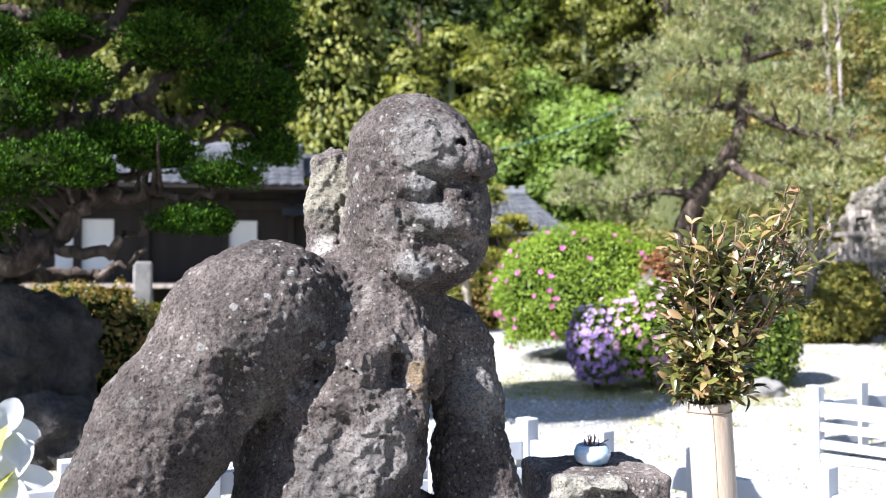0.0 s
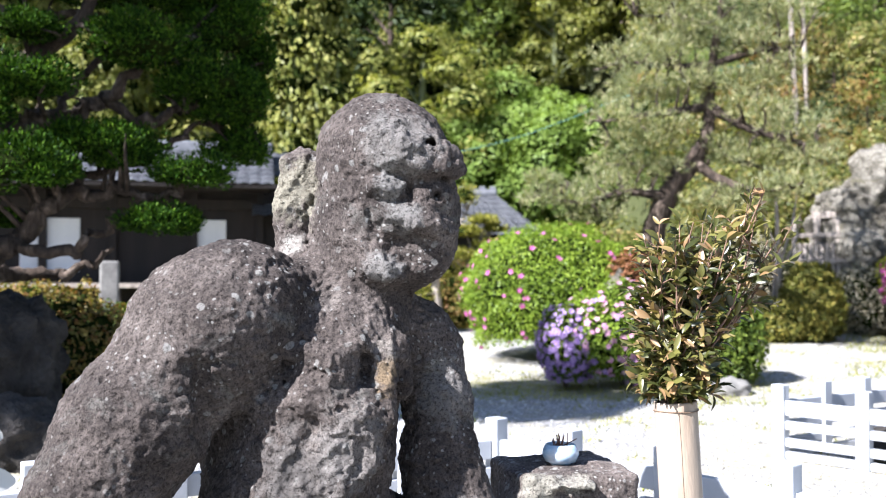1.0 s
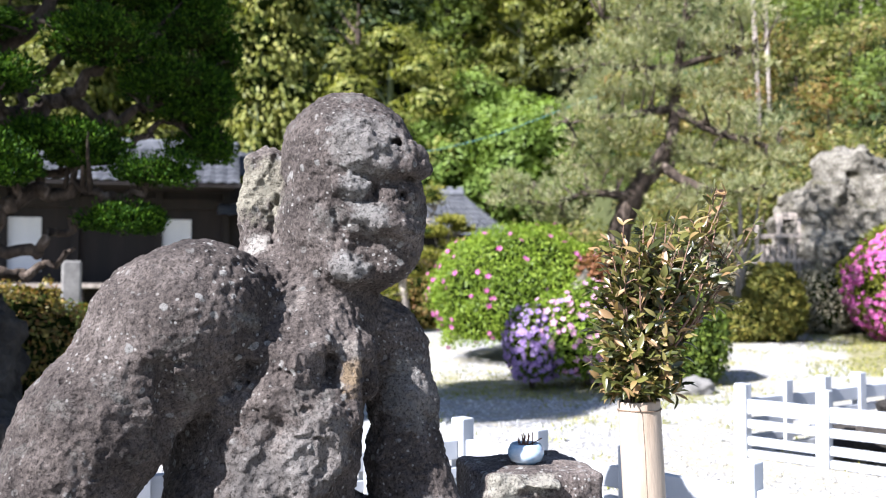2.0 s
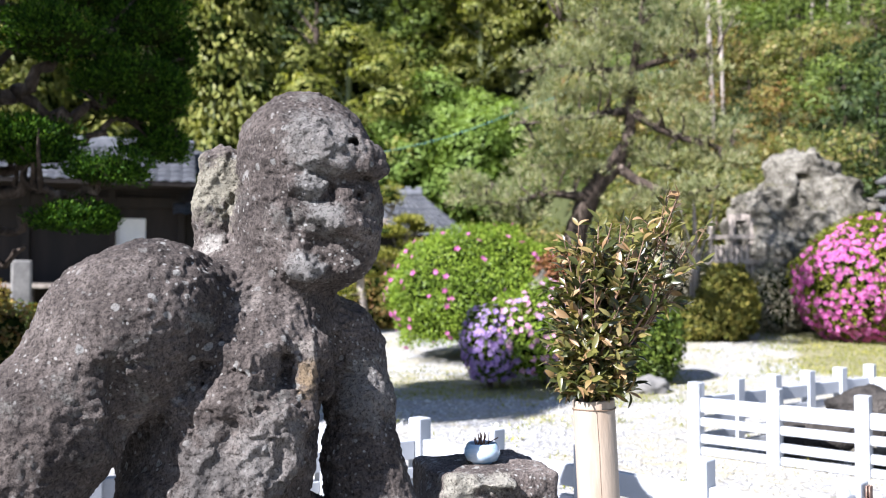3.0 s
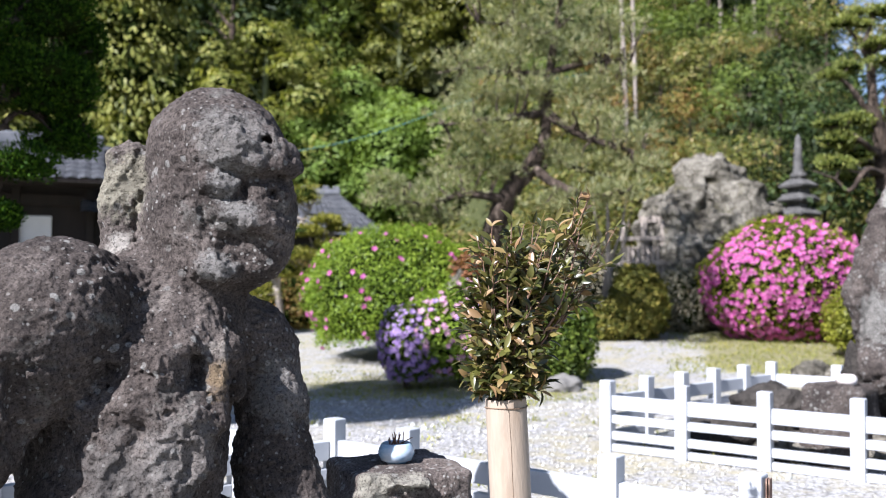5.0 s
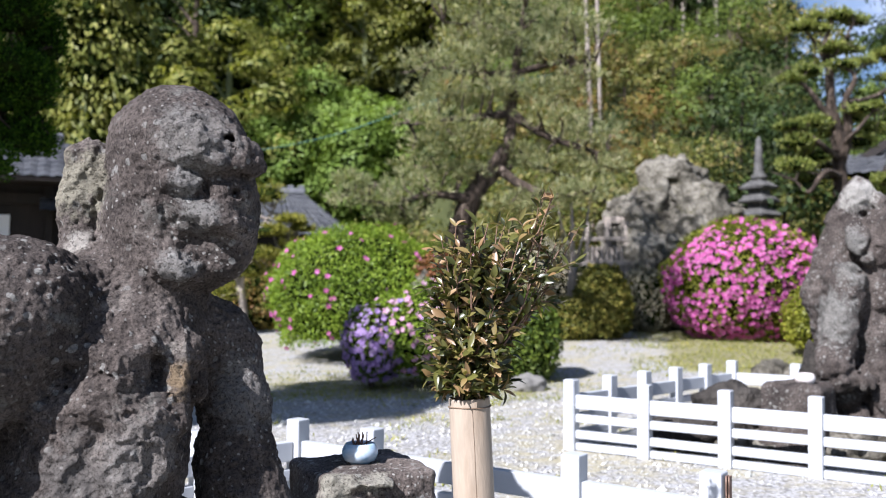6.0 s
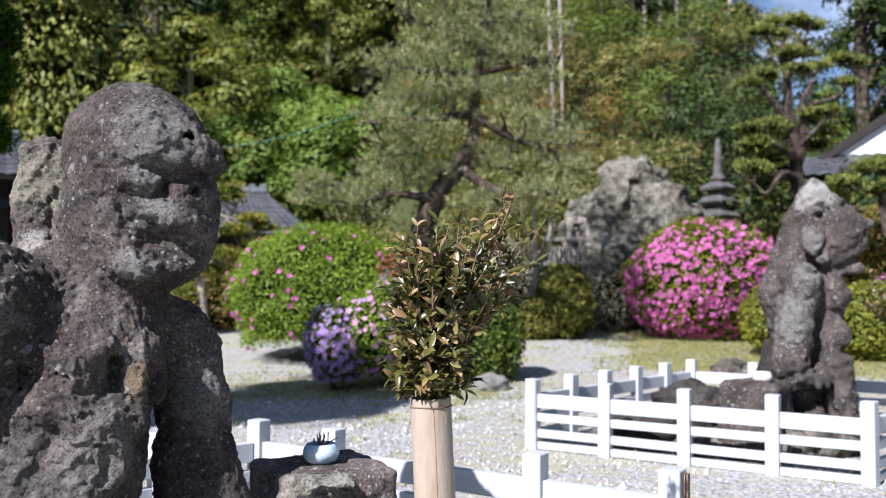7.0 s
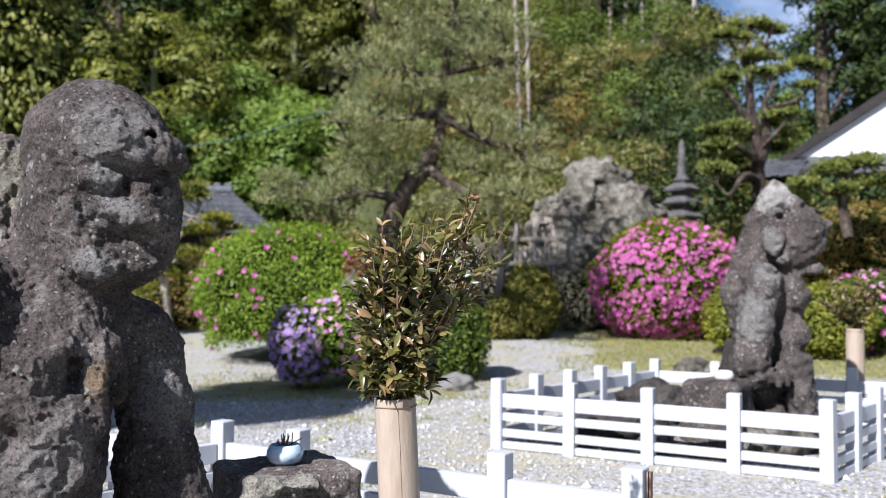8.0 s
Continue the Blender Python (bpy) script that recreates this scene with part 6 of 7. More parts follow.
# ---- the wood on the slope ----
def build_wood_tree(name, label, height, spread, kind_mat, seed, bark, style, n, size, aspect):
    """A forest tree at the origin. style: plume (bamboo), round or spire."""
    root = empty(name)
    rng, r2 = np.random.RandomState(seed), random.Random(seed)
    P, Dn, AL = [], [], []
    stems, shade = [], []
    if style == "plume":
        for k in range(9):
            bx, by = r2.uniform(-0.6, 0.6) * spread, r2.uniform(-0.6, 0.6) * spread
            h = height * r2.uniform(0.75, 1.1)
            lx, ly = r2.uniform(-1, 1) * 1.3, r2.uniform(-1.6, 0.4)
            stems.append([(bx, by, -0.5, 0.04), (bx + lx * 0.15, by + ly * 0.15, h * 0.5, 0.035), (bx + lx * 0.5, by + ly * 0.5, h * 0.85, 0.02), (bx + lx * 1.1, by + ly * 1.1, h, 0.012)])
            path = smooth_path(stems[-1], 8)
            for q in range(3, len(path)):
                f = (q - 3) / (len(path) - 3)
                w = spread * (0.5 - 0.3 * f) * r2.uniform(0.7, 1.25)
                if q % 3 == 0:
                    shade.append((path[q, :3], (w * 0.4, w * 0.4, height * 0.035)))
                c, d = lobe_points(rng, n // 180, path[q, :3] + np.array((r2.uniform(-0.4, 0.4), r2.uniform(-0.4, 0.4), -0.1)), (w, w, height * 0.06), 0.55, 1.2, 0.2)
                P.append(c)
                Dn.append(d + np.array((-0.35, -0.2, 0.6)))
                AL.append(d + np.array((0, 0, -0.9)))
    else:
        stems.append([(0, 0, -0.6, height * 0.022), (0.1, 0.05, height * 0.5, height * 0.016), (0, 0, height * 0.95, height * 0.006)])
        lobes = 26 if height > 3 else 13
        for k in range(lobes):
            t = (k + 0.5) / lobes
            a = k * 2.4 + r2.uniform(-0.4, 0.4)
            if style == "round":
                z = height * (0.32 + 0.62 * t)
                R = spread * math.sqrt(max(0.05, 1 - (2 * t - 0.85) ** 2 * 0.75)) * 0.75
                rr = spread * r2.uniform(0.28, 0.46)
                rad = (rr, rr, rr * 0.62)
            else:
                z = height * (0.15 + 0.8 * t)
                R = spread * (1 - t) * 0.8
                rr = spread * (0.5 - 0.3 * t)
                rad = (rr, rr, rr * 0.75)
            c0 = (R * math.cos(a), R * math.sin(a), z)
            if k % 3 == 0:
                stems.append([(0, 0, z * 0.8, height * 0.008), (c0[0] * 0.5, c0[1] * 0.5, z * 0.92, height * 0.005), (c0[0], c0[1], z, 0.02)])
            if height > 3:
                shade.append((c0, tuple(0.43 * q for q in rad)))
            c, d = lobe_points(rng, n // lobes, c0, rad, 0.6, 0.8, 0.2)
            P.append(c)
            Dn.append(d + np.array((-0.2, -0.1, 0.45)))
            AL.append(rng.normal(size=d.shape) + np.array((0, 0, -0.3)))
    P, Dn, AL = np.vstack(P), np.vstack(Dn), np.vstack(AL)
    V, F = leaf_data(rng, P, Dn + rng.normal(size=P.shape) * 0.28, size, size * aspect, 0.12, AL + rng.normal(size=P.shape) * 0.3)
    V2, F2 = join_data([limb(s, 4, 6, 0.05, r2) for s in stems])
    tagged(put("trunk", fast_mesh("trunk", V2, F2, True), bark, root), kind="stuff")
    ball = lumpy((0, 0, 0), (1, 1, 1), r2, 2, 0.35, 2.6)
    bv, bf = np.array([v.co[:] for v in ball.verts]), np.array([[v.index for v in f.verts] for f in ball.faces])
    ball.free()
    # solid dark balls in the lobes stand in for shade between leaves
    if shade:
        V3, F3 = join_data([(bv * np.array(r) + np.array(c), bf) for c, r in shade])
        tagged(put("inner_twig_mass", fast_mesh("inner_twig_mass", V3, F3), M_CORE, root, "solid dark core for the shade inside the foliage"), kind="stuff")
    tagged(put("crown", fast_mesh("crown", V, F), kind_mat, root), kind="stuff")
    return tagged(root, label, "tree", "trees of the wooded slope")


def plant(proto, spots, rng, lo=0.85, hi=1.2):
    """Moves the first to its place and copies the rest. spots: (azimuth, distance)."""
    for i, (az, d) in enumerate(spots):
        x, y = polar(az, d)
        m = Matrix.Translation((x, y, ground_z(x, y) - 0.2)) @ Matrix.Rotation(rng.uniform(0, 6.28), 4, "Z")
        k = rng.uniform(lo, hi)
        if i == 0:
            proto.scale = (k, k, k)
            proto.matrix_basis = m @ Matrix.Diagonal((k, k, k * rng.uniform(0.9, 1.1), 1))
        else:
            c = copy_thing(proto, m)
            c.scale = (k, k, k * rng.uniform(0.9, 1.12))


rw = random.Random(40)
plume1 = build_wood_tree("bamboo_clump", "feathery yellow-green bamboo clump", 9.0, 2.3, M_BAMBOO_LEAF, 51, M_CULM, "plume", 9500, 0.24, 0.42)
plume2 = build_wood_tree("bamboo_clump", "feathery yellow-green bamboo clump", 10.5, 2.0, M_BAMBOO_LEAF, 52, M_CULM, "plume", 9500, 0.24, 0.42)
round1 = build_wood_tree("broadleaf_tree", "broadleaf forest tree with olive green crown", 8.0, 2.9, M_BROAD, 53, M_BARK, "round", 8500, 0.2, 0.5)
round2 = build_wood_tree("broadleaf_tree", "dark evergreen broadleaf tree", 9.5, 2.7, M_CEDAR, 54, M_BARK, "round", 5200, 0.26, 0.45)
spire = build_wood_tree("cedar_tree", "dark cedar with a narrow crown", 13.0, 2.2, M_CEDAR, 55, M_BARK, "spire", 6000, 0.26, 0.35)
round3 = build_wood_tree("bamboo_thicket", "soft rounded yellow-green bamboo thicket", 8.5, 2.6, M_BAMBOO_LEAF, 59, M_CULM, "round", 10000, 0.2, 0.42)
rows = {"a": [], "b": [], "c": [], "r": [], "d": [], "s": []}
for j, dist in enumerate((33.5, 37.5, 42, 47, 53, 60)):
    az = -31.0 + (j % 2) * 2.6
    while az < (22 if j < 1 else 34.5):
        pick = rw.choice("aabbccccrd" if az < 12 else "abcrrdd")
        if az > 20 and dist > 38:
            pick = rw.choice("dds")
        if az > 24 and dist < 40:
            pick = "x"
        if dist < 40 and 0 < az < 13:
            pick = "x"       # the maples stand here
        if pick != "x":
            rows[pick].append((az + rw.uniform(-1, 1), dist + rw.uniform(-1.5, 1.5)))
        az += 5.6 * 37 / dist
for az in (-14, -10.5, -7, 13.5, 16):
    rows["s"].append((az, 46 + rw.uniform(-3, 3)))
for az, dd in ((33.2, 38), (34.2, 37), (32.2, 41), (30.8, 40), (27.5, 40), (25.0, 40), (29.2, 38.5)):
    rows["d"].append((az, dd))
for az in (41.8, 44, 46.5, 49):
    rows["s"].append((az, 34 + rw.uniform(-2, 2)))
for key, proto in (("a", plume1), ("b", plume2), ("c", round3), ("r", round1), ("d", round2), ("s", spire)):
    plant(proto, rows[key], rw)
big_cedar = build_wood_tree("cedar_tree", "large dense dark evergreen behind the white house", 19.0, 4.6, M_CEDAR, 63, M_BARK, "round", 12000, 0.26, 0.42)
plant(big_cedar, [(48.3, 37.0), (53.5, 38.0)], rw, 1.0, 1.05)
maple = build_wood_tree("maple_tree", "fresh green maple behind the temple roof", 4.6, 2.1, M_MAPLE, 56, M_BARK, "round", 17000, 0.11, 0.6)
plant(maple, [(4.8, 32.3), (7.4, 32.3), (10.4, 32.3), (2.2, 33.0), (6.2, 34.0)], rw, 1.2, 1.4)
hump = build_wood_tree("hillside_bush", "tangled bush on the wooded slope", 1.7, 1.25, M_HILLSIDE, 57, M_BARK, "round", 2600, 0.095, 0.5)
hump3 = build_wood_tree("hillside_bush", "dark evergreen bush on the wooded slope", 2.0, 1.3, M_CEDAR, 60, M_BARK, "round", 1500, 0.13, 0.5)
hump4 = build_wood_tree("hillside_bush", "rusty brown bush on the wooded slope", 1.4, 1.1, M_MIXED, 61, M_BARK, "round", 2400, 0.09, 0.5)
hump2 = build_wood_tree("hillside_bush", "green bush on the wooded slope", 1.9, 1.3, M_BROAD, 58, M_BARK, "round", 2600, 0.095, 0.5)
beds = [[], [], [], []]
for dist in (19.5, 21.2, 23, 25, 27.2, 29.5, 32):
    az = 11.0 + rw.uniform(0, 2)
    while az < 43:
        beds[rw.choice((0, 0, 1, 1, 2, 2, 2, 3, 3))].append((az + rw.uniform(-1, 1), dist + rw.uniform(-0.7, 0.7)))
        az += 75 / dist
for bush, bed in zip((hump, hump2, hump3, hump4), beds):
    plant(bush, bed, rw, 0.6, 1.5)


def build_bare_pole(az, d, h, r, mat, lean):
    x, y = polar(az, d)
    z = ground_z(x, y)
    rng = random.Random(int(az * 100))
    V, F = limb([(x, y, z - 0.4, r), (x + lean * 0.4, y, z + h * 0.4, r * 0.9), (x + lean, y, z + h, r * 0.6)], 6, 8, 0.04, rng)
    return tagged(put("slender_trunk", fast_mesh("slender_trunk", V, F, True), mat), "tall slender bare trunk on the slope", "tree trunk", "bare trunks")


for az, d, h, r, lean in ((23.6, 24.5, 9, 0.07, -0.4), (24.15, 24.8, 9, 0.06, -0.25), (26.4, 31.5, 10, 0.1, 0.2), (27.9, 31.8, 10, 0.11, -0.1), (28.4, 32, 10, 0.09, 0.3), (29.2, 32.2, 9, 0.08, 0.1), (30.1, 32.5, 9, 0.08, 0.3), (31.2, 32, 9, 0.08, -0.2),
                          (32.2, 31.8, 9, 0.24, 0.5), (32.9, 32, 9, 0.1, 0.5), (34.2, 32, 6, 0.08, 0.4)):
    build_bare_pole(az, d, h, r, M_PALE_BARK if r < 0.085 else M_BARK, lean)


# ---- buildings and stonework behind the garden ----
def tiled_roof(name, w, run, rise, parent, label="", bays=None, hips=(0.0, 0.0)):
    """One roof slope in rows of rounded tiles. It spans w along x, from the eave at y=0 up to y=run; hips: how far its ends draw in at the top."""
    bm = bmesh.new()
    L = math.hypot(run, rise)
    nx = bays or max(6, int(w / 0.27))
    cols = nx * 4
    rows_n = max(3, int(L / 0.3))
    grid = []
    for i in range(rows_n + 1):
        for step in (0.0, 0.028):
            t = i / rows_n
            row = []
            for j in range(cols + 1):
                u = j / cols
                wave = 0.035 * abs(math.sin(math.pi * nx * u)) ** 1.5
                row.append(bm.verts.new((-w / 2 + hips[0] * t + (w - (hips[0] + hips[1]) * t) * u, run * t, rise * t + wave + step * (0 if i == 0 else 1) - 0.012 * math.sin(math.pi * t) * L)))
            grid.append(row)
    for a, b in zip(grid, grid[1:]):
        for j in range(cols):
            bm.faces.new((a[j], a[j + 1], b[j + 1], b[j]))
    bmesh.ops.solidify(bm, geom=bm.faces[:], thickness=-0.06)
    return part(name, bm, M_TILE, parent, label)


def child_box(name, x, y, z, sx, sy, sz, mat, parent, label="", bevel=0.01, turn=0.0):
    ob = part(name, box(sx, sy, sz, bevel), mat, parent, label)
    ob.matrix_basis = Matrix.Translation((x, y, z)) @ Matrix.Rotation(radians(turn), 4, "Z")
    return ob


def build_temple_hall():
    x, y = polar(-18.6, 22.5)
    root = empty("temple_hall", Matrix.Translation((x, y, ground_z(x, y))) @ Matrix.Rotation(radians(10), 4, "Z"))
    child_box("floor_platform", -1.0, 2.0, 0.0, 12.0, 4.6, 0.75, M_TIMBER, root)
    child_box("veranda", -1.0, -0.7, 0.62, 12.0, 1.2, 0.1, M_PALE_BARK, root, "weathered grey veranda boards")
    for k in range(9):
        child_box("veranda_post", -6.6 + 1.4 * k, -1.15, 0.0, 0.12, 0.12, 0.62, M_TIMBER, root)
    child_box("wall", -1.0, 0.9, 0.75, 11.6, 0.16, 2.5, M_TIMBER, root, "dark timber wall")
    for k, w in ((-5.0, 1.1), (-1.45, 1.35), (2.27, 0.8)):
        child_box("plaster_panel", k, 0.80, 1.0, w, 0.05, 1.3, M_PLASTER, root, "white plaster panel")
    for k in range(8):
        child_box("pillar", -6.4 + 1.6 * k + (0.3 if k > 4 else 0), 0.72, 0.75, 0.17, 0.17, 2.5, M_TIMBER, root)
    child_box("lintel", -1.0, 0.74, 2.55, 11.6, 0.14, 0.26, M_TIMBER, root)
    child_box("upper_wall", -1.0, 0.86, 2.75, 11.6, 0.12, 0.3, M_TIMBER, root, "dark timber wall under the eaves")
    child_box("gutter", -1.0, -0.85, 2.95, 11.0, 0.1, 0.08, M_TIMBER, root)
    rf = tiled_roof("main_roof", 12.4, 2.0, 1.0, root, "grey tiled roof slope")
    rf.matrix_basis = Matrix.Translation((-2.4, -0.9, 3.05))
    child_box("soffit", -2.4, -0.2, 2.97, 12.2, 1.4, 0.06, M_TIMBER, root, "dark timber underside of the eaves")
    lo = tiled_roof("lower_roof", 2.6, 1.6, 0.55, root, "low grey tiled side roof")
    lo.matrix_basis = Matrix.Translation((4.6, -0.3, 2.35))
    up = tiled_roof("porch_roof", 2.8, 1.4, 0.75, root, "grey tiled porch roof")
    up.matrix_basis = Matrix.Translation((4.3, 0.2, 3.35))
    child_box("ridge", -2.4, 1.1, 4.0, 12.4, 0.3, 0.3, M_TILE, root, "", 0.04)
    child_box("end_wall", 5.6, 2.6, 0.75, 0.14, 3.4, 2.6, M_TIMBER, root)
    return tagged(root, "dark timber temple hall with white panels and tiled roofs", "temple hall", "temple buildings")


build_temple_hall()


def build_small_roof_house():
    x, y = polar(3.4, 27.0)
    root = empty("outbuilding", Matrix.Translation((x, y, ground_z(x, y))) @ Matrix.Rotation(radians(-4), 4, "Z"))
    child_box("wall", 0.0, 1.7, 0.0, 3.6, 3.0, 2.35, M_TIMBER, root, "dark timber wall")
    for turn, w, run, hip in ((0, 4.8, 2.0, 1.55), (180, 4.8, 2.0, 1.55), (90, 4.0, 1.55, 1.98), (-90, 4.0, 1.55, 1.98)):
        rf = tiled_roof("roof_slope", w, run, 1.42, root, "grey tiled roof slope", hips=(hip, hip))
        edge = 2.0 if turn in (0, 180) else 2.4
        rf.matrix_basis = Matrix.Translation((0, 1.7, 0)) @ Matrix.Rotation(radians(turn), 4, "Z") @ Matrix.Translation((0, -edge, 2.15))
    child_box("ridge", 0, 1.7, 3.52, 1.9, 0.3, 0.2, M_TILE, root, "stacked ridge tiles", 0.05)
    for k in range(6):
        child_box("ridge_tile", -0.83 + 0.33 * k, 1.7, 3.72, 0.2, 0.24, 0.09, M_TILE, root, "", 0.03)
    return tagged(root, "small outbuilding with a grey tiled hipped roof", "outbuilding", "temple buildings")


build_small_roof_house()


def build_white_house():
    """Gable end towards the garden; its verge climbs to the ridge."""
    x, y = polar(47.0, 24.0)
    root = empty("white_house", Matrix.Translation((x, y, ground_z(x, y))) @ Matrix.Rotation(radians(-44), 4, "Z"))
    g = -ground_z(x, y)
    half, eave, ridge = 3.6, 4.05 + g, 6.35 + g
    bm = bmesh.new()
    f = [bm.verts.new(p) for p in ((-half, 0, -0.3), (half, 0, -0.3), (half, 0, eave), (0, 0, ridge), (-half, 0, eave))]
    b = [bm.verts.new((v.co.x, 6.0, v.co.z)) for v in f]
    bm.faces.new(f)
    bm.faces.new(b[::-1])
    for i in range(5):
        bm.faces.new((f[i], b[i], b[(i + 1) % 5], f[(i + 1) % 5]))
    bmesh.ops.recalc_face_normals(bm, faces=bm.faces[:])
    part("wall", bm, M_PLASTER, root, "white plastered gable wall")
    run = half + 0.55
    rise = (ridge - eave) / half * run
    for sgn in (-1, 1):
        rf = tiled_roof("roof_slope", 6.3, run, rise, root, "grey tiled roof slope")
        rf.matrix_basis = Matrix.Translation((0, 3.0, ridge - rise + 0.12)) @ Matrix.Rotation(radians(-90 * sgn), 4, "Z") @ Matrix.Translation((0, -run, 0)) if sgn < 0 else \
            Matrix.Translation((0, 3.0, ridge - rise + 0.12)) @ Matrix.Rotation(radians(90), 4, "Z") @ Matrix.Translation((0, -run, 0))
        ang = math.atan2(rise, run)
        L = math.hypot(run, rise)
        vb = part("verge_board", box(L, 0.12, 0.2, 0.01), M_TIMBER, root, "dark verge board")
        vb.matrix_basis = Matrix.Translation((sgn * run / 2, -0.12, ridge - rise / 2 - 0.08)) @ Matrix.Rotation(sgn * ang, 4, "Y") @ Matrix.Translation((0, 0, -0.1))
    child_box("ridge", 0, 3.0, ridge + 0.1, 0.3, 6.3, 0.3, M_TILE, root, "", 0.05)
    low = tiled_roof("lower_roof", 8.4, 1.2, 0.55, root, "dark tiled lean-to roof below the gable")
    low.matrix_basis = Matrix.Translation((0, -1.22, 3.75 + g))
    child_box("lower_wall", 0, -0.12, -0.3, 7.6, 0.16, 4.35 + g, M_TIMBER, root, "dark timber wall below the gable")
    for k in range(5):
        child_box("beam", -1.9 + 0.95 * k, -0.06, eave - 0.2 + (1.9 - abs(-1.9 + 0.95 * k)) * 0.3, 0.1, 0.1, 0.1, M_TIMBER, root)
    return tagged(root, "white plastered house with tiled gable roof", "house", "temple buildings")


build_white_house()


def build_pagoda():
    x, y = polar(33.6, 17.6)
    z = ground_z(x, y)
    top = EYE + 17.6 * 0.1537
    root = empty("stone_pagoda", Matrix.Translation((x, y, z)) @ Matrix.Rotation(radians(20), 4, "Z"))
    H = top - z
    child_box("plinth", 0, 0, -0.05, 0.9, 0.9, 0.45, M_SLATE, root, "", 0.03)
    step, tiers = 0.26, 6
    zz = H - 0.98 - tiers * step
    child_box("shaft", 0, 0, 0.4, 0.5, 0.5, max(0.1, zz - 0.38), M_SLATE, root, "", 0.03)
    rp = random.Random(4)
    for k in range(tiers):
        w = 0.68 - 0.02 * k
        bm = box(w, w * 0.96, 0.15, 0.05)
        for v in bm.verts:
            q = math.hypot(v.co.x, v.co.y)
            v.co.z += 0.14 * max(0, q - 0.3) + rp.uniform(-0.012, 0.012)
            if v.co.z > 0.1:
                v.co.x, v.co.y = v.co.x * 0.8, v.co.y * 0.8
        ob = part("roof_tier", bm, M_SLATE, root)
        ob.location = (0, 0, zz)
        child_box("storey", 0, 0, zz + 0.12, w * 0.5, w * 0.5, step - 0.11, M_SLATE, root, "", 0.02)
        zz += step
    bm = box(0.54, 0.54, 0.24, 0.06)
    for v in bm.verts:
        if v.co.z > 0.12:
            v.co.x, v.co.y = v.co.x * 0.4, v.co.y * 0.4
    part("cap", bm, M_SLATE, root).location = (0, 0, zz)
    prof = [(0.15, 0.0), (0.14, 0.07), (0.09, 0.1)]
    for k in range(6):
        prof += [(0.1 - 0.004 * k, 0.14 + 0.08 * k), (0.075 - 0.003 * k, 0.18 + 0.08 * k)]
    prof += [(0.06, 0.66), (0.045, 0.74), (0.012, 0.8)]
    ob = part("spire", lathe(prof, 20), M_SLATE, root, smooth=True)
    ob.location = (0, 0, zz + 0.2)
    return tagged(root, "tall grey stone pagoda lantern with tiered roofs", "pagoda")


build_pagoda()


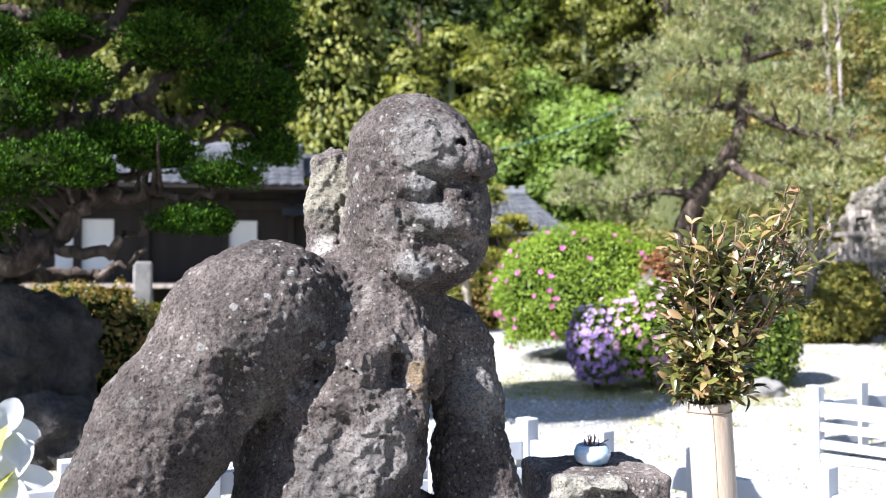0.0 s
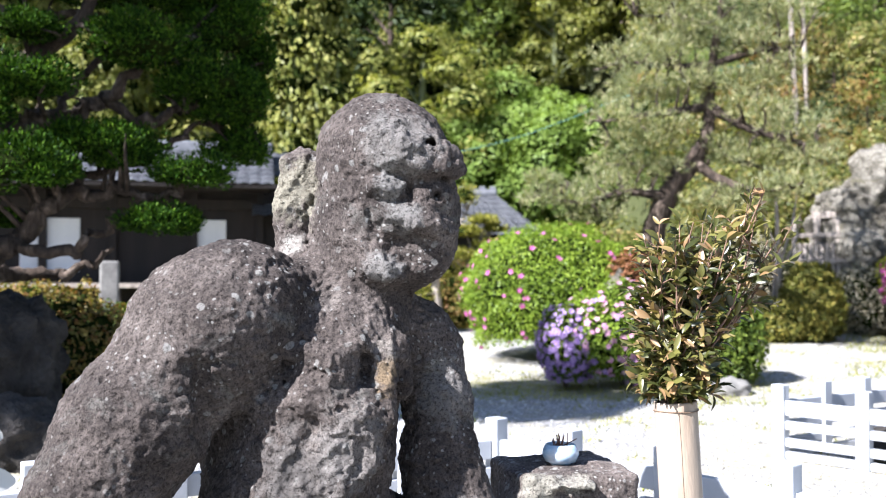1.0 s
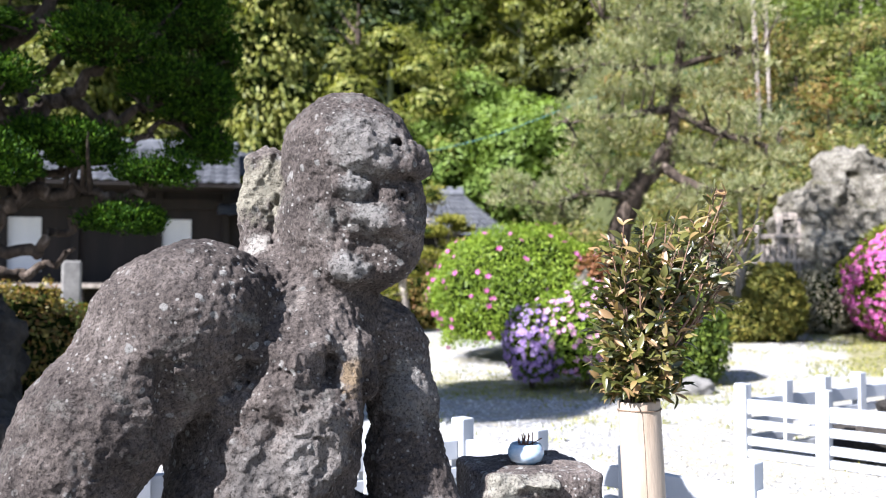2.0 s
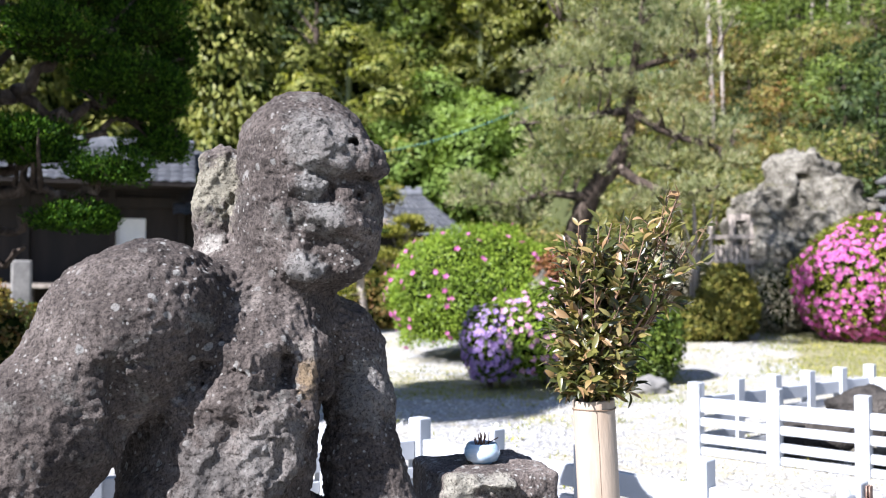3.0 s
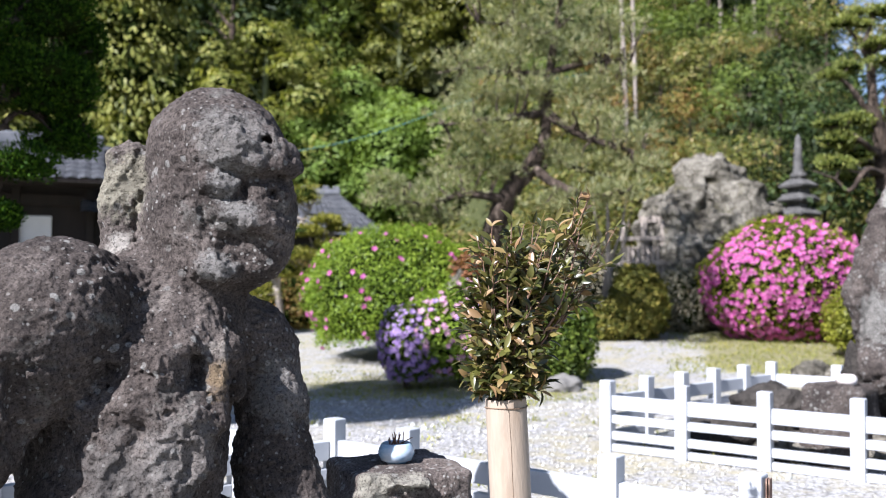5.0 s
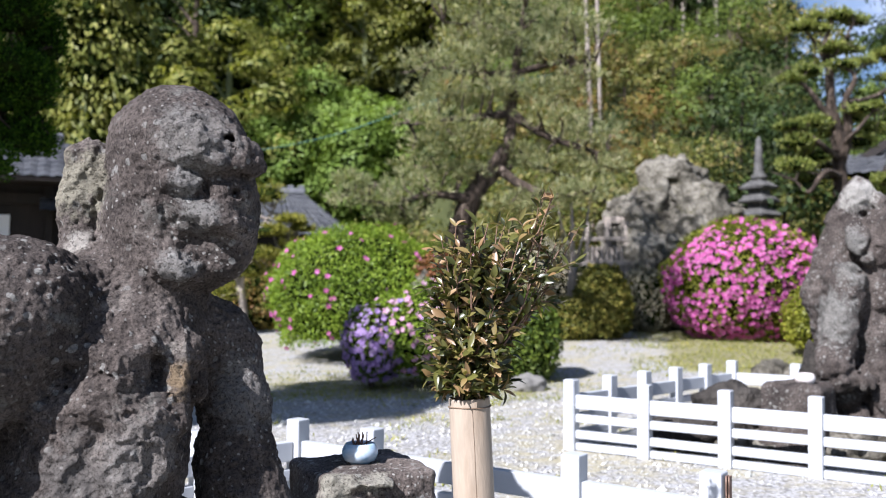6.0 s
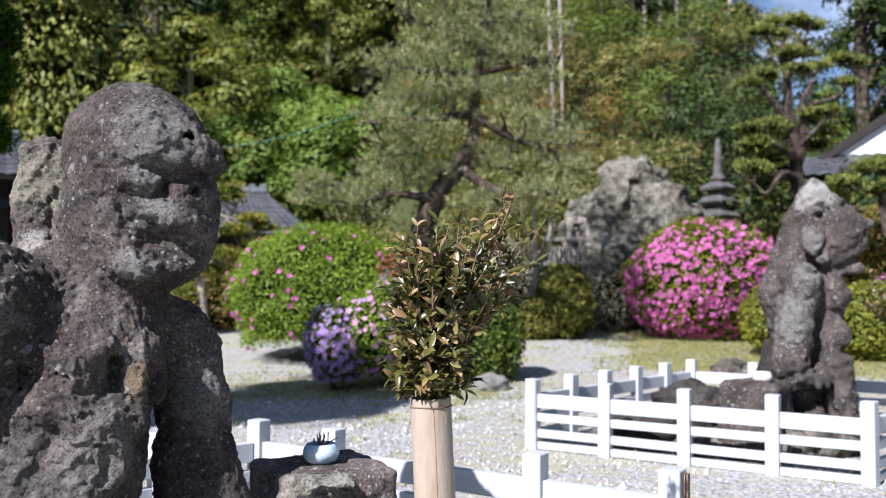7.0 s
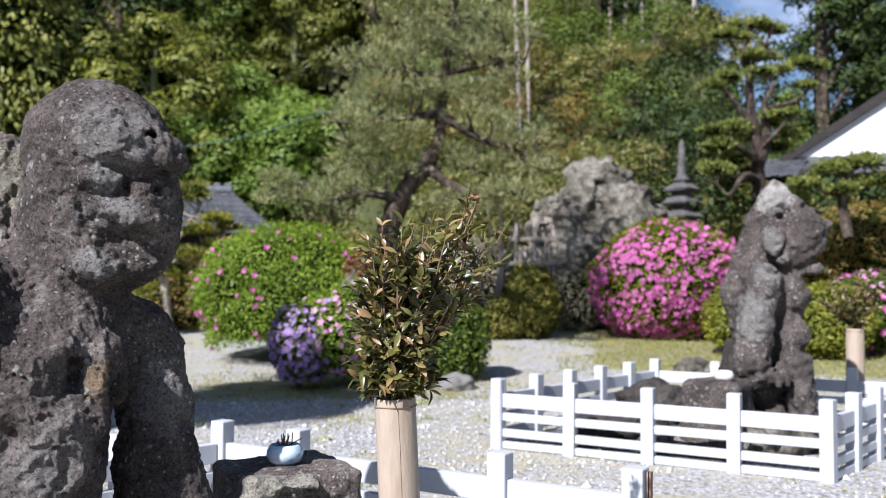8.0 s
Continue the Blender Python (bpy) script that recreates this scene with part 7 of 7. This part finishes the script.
def build_outcrop():
    x, y = polar(28.6, 17.4)
    s = Sculpt((x - 1.7, y - 1.4, -0.1), (x + 2.1, y + 1.9, 4.2), 0.042)
    for az, d, zc, hx, hy, hz, turn in ((26.1, 17.2, 1.55, 0.36, 0.5, 1.3, 15), (27.1, 17.3, 1.65, 0.32, 0.5, 1.4, -20), (28.5, 17.6, 1.9, 0.42, 0.6, 1.6, 30), (29.7, 17.5, 1.65, 0.4, 0.6, 1.4, -10), (30.8, 17.8, 1.35, 0.45, 0.6, 1.25, 20),
                                        (32.0, 18.0, 1.0, 0.45, 0.5, 0.95, -25), (28.0, 17.0, 1.0, 0.5, 0.4, 1.0, 10), (29.9, 17.0, 0.9, 0.5, 0.4, 0.9, -15), (28.4, 17.4, 2.75, 0.3, 0.4, 0.75, 55)):
        px, py = polar(az, d)
        s.slab(px, py, zc, hx, hy, hz, 0.2, turn, 0.04)
    s.roughen(((0.7, 0.13), (0.25, 0.1), (0.11, 0.08)), 0, 61, (((x, y - 0.3, 1.9), 2.2, 0.4, 0.2),))
    root = empty("rock_outcrop")
    put("rock_core", s.mesh("rock_core"), M_PALE_ROCK, root)
    rk = random.Random(17)
    for k in range(56):       # broken blocks bedded in its face
        az = rk.uniform(25.4, 32.6)
        crest = 2.7 - 0.2 * abs(az - 28.4) if az < 28.4 else 2.95 - 0.36 * (az - 28.4)
        zc = rk.uniform(0.4, max(0.6, crest))
        dd = 16.62 + 0.22 * zc + 0.12 * abs(az - 28.6)
        px, py = polar(az, dd)
        w = rk.uniform(0.2, 0.46)
        bm = lumpy((px, py, zc), (w * rk.uniform(0.9, 1.5), w * 0.9, w * rk.uniform(0.5, 1.1)), rk, 3, 0.55, 2.0, 1.0)
        part("rock_block", bm, M_PALE_ROCK, root)
    tagged(root, "tall weathered pale grey rock outcrop of broken blocks", "rock", "garden rocks")
    # little shrine railing beside it
    root = empty("shrine_railing")
    for k in range(9):
        az = 23.3 + 0.3 * k
        px, py = polar(az, 16.7)
        gz = ground_z(px, py)
        h = 1.55 if k % 4 else 2.0
        child_box("post", px, py, gz - 0.05, 0.07, 0.07, h, M_PALE_BARK, root, turn=-24)
    for zc in (1.25, 1.7):
        px, py = polar(24.5, 16.65)
        child_box("rail", px, py, ground_z(px, py) + zc - 0.1, 0.95, 0.04, 0.08, M_PALE_BARK, root, turn=-24)
    tagged(root, "small weathered wooden railing beside the rock", "railing")
    hut = empty("small_shrine")
    for k, (az, w) in enumerate(((24.6, 0.1), (25.6, 0.1))):
        px, py = polar(az, 16.9)
        child_box("post", px, py, 0.3, w, w, 2.1, M_PALE_BARK, hut, turn=-24)
    px, py = polar(25.1, 16.95)
    child_box("beam", px, py, 2.3, 0.5, 0.14, 0.12, M_PALE_BARK, hut, turn=-24)
    # closed dark block in place of the opening's shade
    px, py = polar(25.1, 17.25)
    child_box("opening_block", px, py, 0.3, 0.34, 0.2, 1.95, M_TIMBER, hut, "solid dark block standing in for the shaded opening", turn=-24)
    tagged(hut, "small weathered wooden shrine against the rock", "shrine")


build_outcrop()
x, y = polar(-18.5, 14.0)
ob = part("stone_pillar", box(0.27, 0.24, 1.35, 0.03), M_BLOCK, None)
ob.matrix_basis = Matrix.Translation((x, y, ground_z(x, y) - 0.08)) @ Matrix.Rotation(0.3, 4, "Z")
tagged(ob, "squared grey stone pillar before the temple hall", "pillar")
for label, az, d, lx, h in (("thin pale leaning sapling trunk", 22.1, 15.3, 0.1, 1.9), ("thin pale sapling trunk by the shrubs", 22.5, 15.2, -0.05, 2.3)):
    x, y = polar(az, d)
    r4 = random.Random(int(az * 10))
    g = ground_z(x, y)
    root = empty("sapling")
    trunk_part(root, [[(x, y, g - 0.05, 0.06), (x + lx * 0.3, y, g + h * 0.4, 0.05), (x + lx, y, g + h, 0.02)],
                      [(x + lx * 0.4, y, g + h * 0.5, 0.025), (x + lx + 0.25, y, g + h * 0.8, 0.018), (x + lx + 0.35, y, g + h * 1.05, 0.008)],
                      [(x + lx * 0.5, y, g + h * 0.6, 0.02), (x + lx - 0.2, y, g + h * 0.85, 0.014), (x + lx - 0.25, y, g + h * 1.1, 0.006)]], M_PALE_BARK, r4, 7)
    tagged(root, label, "tree", "saplings")


# ---- loose gravel, weeds and cable ----
M_PEBBLE = leaf_mat("pebble", green((0.2, 0.19, 0.175), (0.33, 0.325, 0.315), (0.44, 0.435, 0.425), (0.55, 0.545, 0.535)), 0.0, 0.9, 0.2)
M_WEED = leaf_mat("weed_blade", green((0.14, 0.16, 0.03), (0.25, 0.26, 0.06), (0.36, 0.33, 0.11)), 0.35, 0.6)


def build_pebbles():
    rng = np.random.RandomState(2)
    n = 13000
    az = np.radians(rng.uniform(-27, 50, n))
    d = np.sqrt(rng.uniform(2.6 ** 2, 9.5 ** 2, n))
    p = np.stack([d * np.sin(az), d * np.cos(az), np.full(n, 0.0)], 1)
    s = rng.uniform(0.006, 0.017, n) * (1 + (rng.rand(n) < 0.03) * 1.3)
    # squashed octahedra
    base = np.array([(1, 0, 0), (0, 1, 0), (-1, 0, 0), (0, -1, 0), (0, 0, 0.7), (0, 0, -0.7)])
    tri = np.array([(0, 1, 4), (1, 2, 4), (2, 3, 4), (3, 0, 4), (1, 0, 5), (2, 1, 5), (3, 2, 5), (0, 3, 5)])
    jit = 1 + rng.uniform(-0.35, 0.35, (n, 6, 3))
    V = p[:, None, :] + base[None] * jit * s[:, None, None]
    F = tri[None] + (np.arange(n) * 6)[:, None, None]
    tagged(put("loose_gravel", fast_mesh("loose_gravel", V.reshape(-1, 3), F.reshape(-1, 3)), M_PEBBLE), "loose white gravel stones", "gravel", kind="stuff")


build_pebbles()


def build_weeds():
    rng = np.random.RandomState(6)
    C, S = [], []
    for k in range(900):
        az, d = rng.uniform(-26, 48), math.sqrt(rng.uniform(5.2 ** 2, 16.5 ** 2))
        x, y = polar(az, d)
        f = noise.noise(Vector((x * 0.6, y * 0.6, 9.0)))
        if f < 0.05 and rng.rand() < 0.85:
            continue
        m = rng.randint(6, 26)
        q = rng.normal(size=(m, 2)) * rng.uniform(0.03, 0.16)
        for a, b in q:
            C.append((x + a, y + b, ground_z(x + a, y + b)))
            S.append(rng.uniform(0.02, 0.07))
    for k in range(9000):          # grass of the verge
        az = rng.uniform(26, 47)
        d = rng.uniform(11.3, 16.0)
        x, y = polar(az, d)
        if noise.noise(Vector((x * 0.8, y * 0.8, 2.0))) > -0.25:
            C.append((x, y, ground_z(x, y)))
            S.append(rng.uniform(0.03, 0.08))
    for k in range(3000):
        az = rng.uniform(2, 22)
        x, y = polar(az, rng.uniform(9.1, 11.2))
        C.append((x, y, ground_z(x, y)))
        S.append(rng.uniform(0.02, 0.06))
    C, S = np.array(C), np.array(S)
    up = np.array((0, 0, 1.0)) + rng.normal(size=C.shape) * 0.45
    V, F = leaf_data(rng, C + unit(up) * S[:, None] * 0.45, rng.normal(size=C.shape), S, 0.011, 0.1, up)
    tagged(put("weeds", fast_mesh("weeds", V, F), M_WEED), "thin weeds and dry grass growing in gravel", "grass", kind="stuff")


build_weeds()
M_CABLE = noisy("cable_sheath", ((0.3, (0.05, 0.14, 0.14)), (0.7, (0.08, 0.2, 0.2))), 3.0, 0.6, 0.1, 20.0)
a, b = Vector((0.611, 20.991, 4.168)), Vector((4.065, 20.603, 5.164))
pts = [a.lerp(b, t / 14) - Vector((0, 0, 0.12 * math.sin(math.pi * t / 14))) for t in range(-4, 30)]
V, F = tube_data(pts, [0.007] * len(pts), 6)
tagged(put("overhead_cable", fast_mesh("overhead_cable", V, F, True), M_CABLE), "thin teal overhead cable across the slope", "cable")
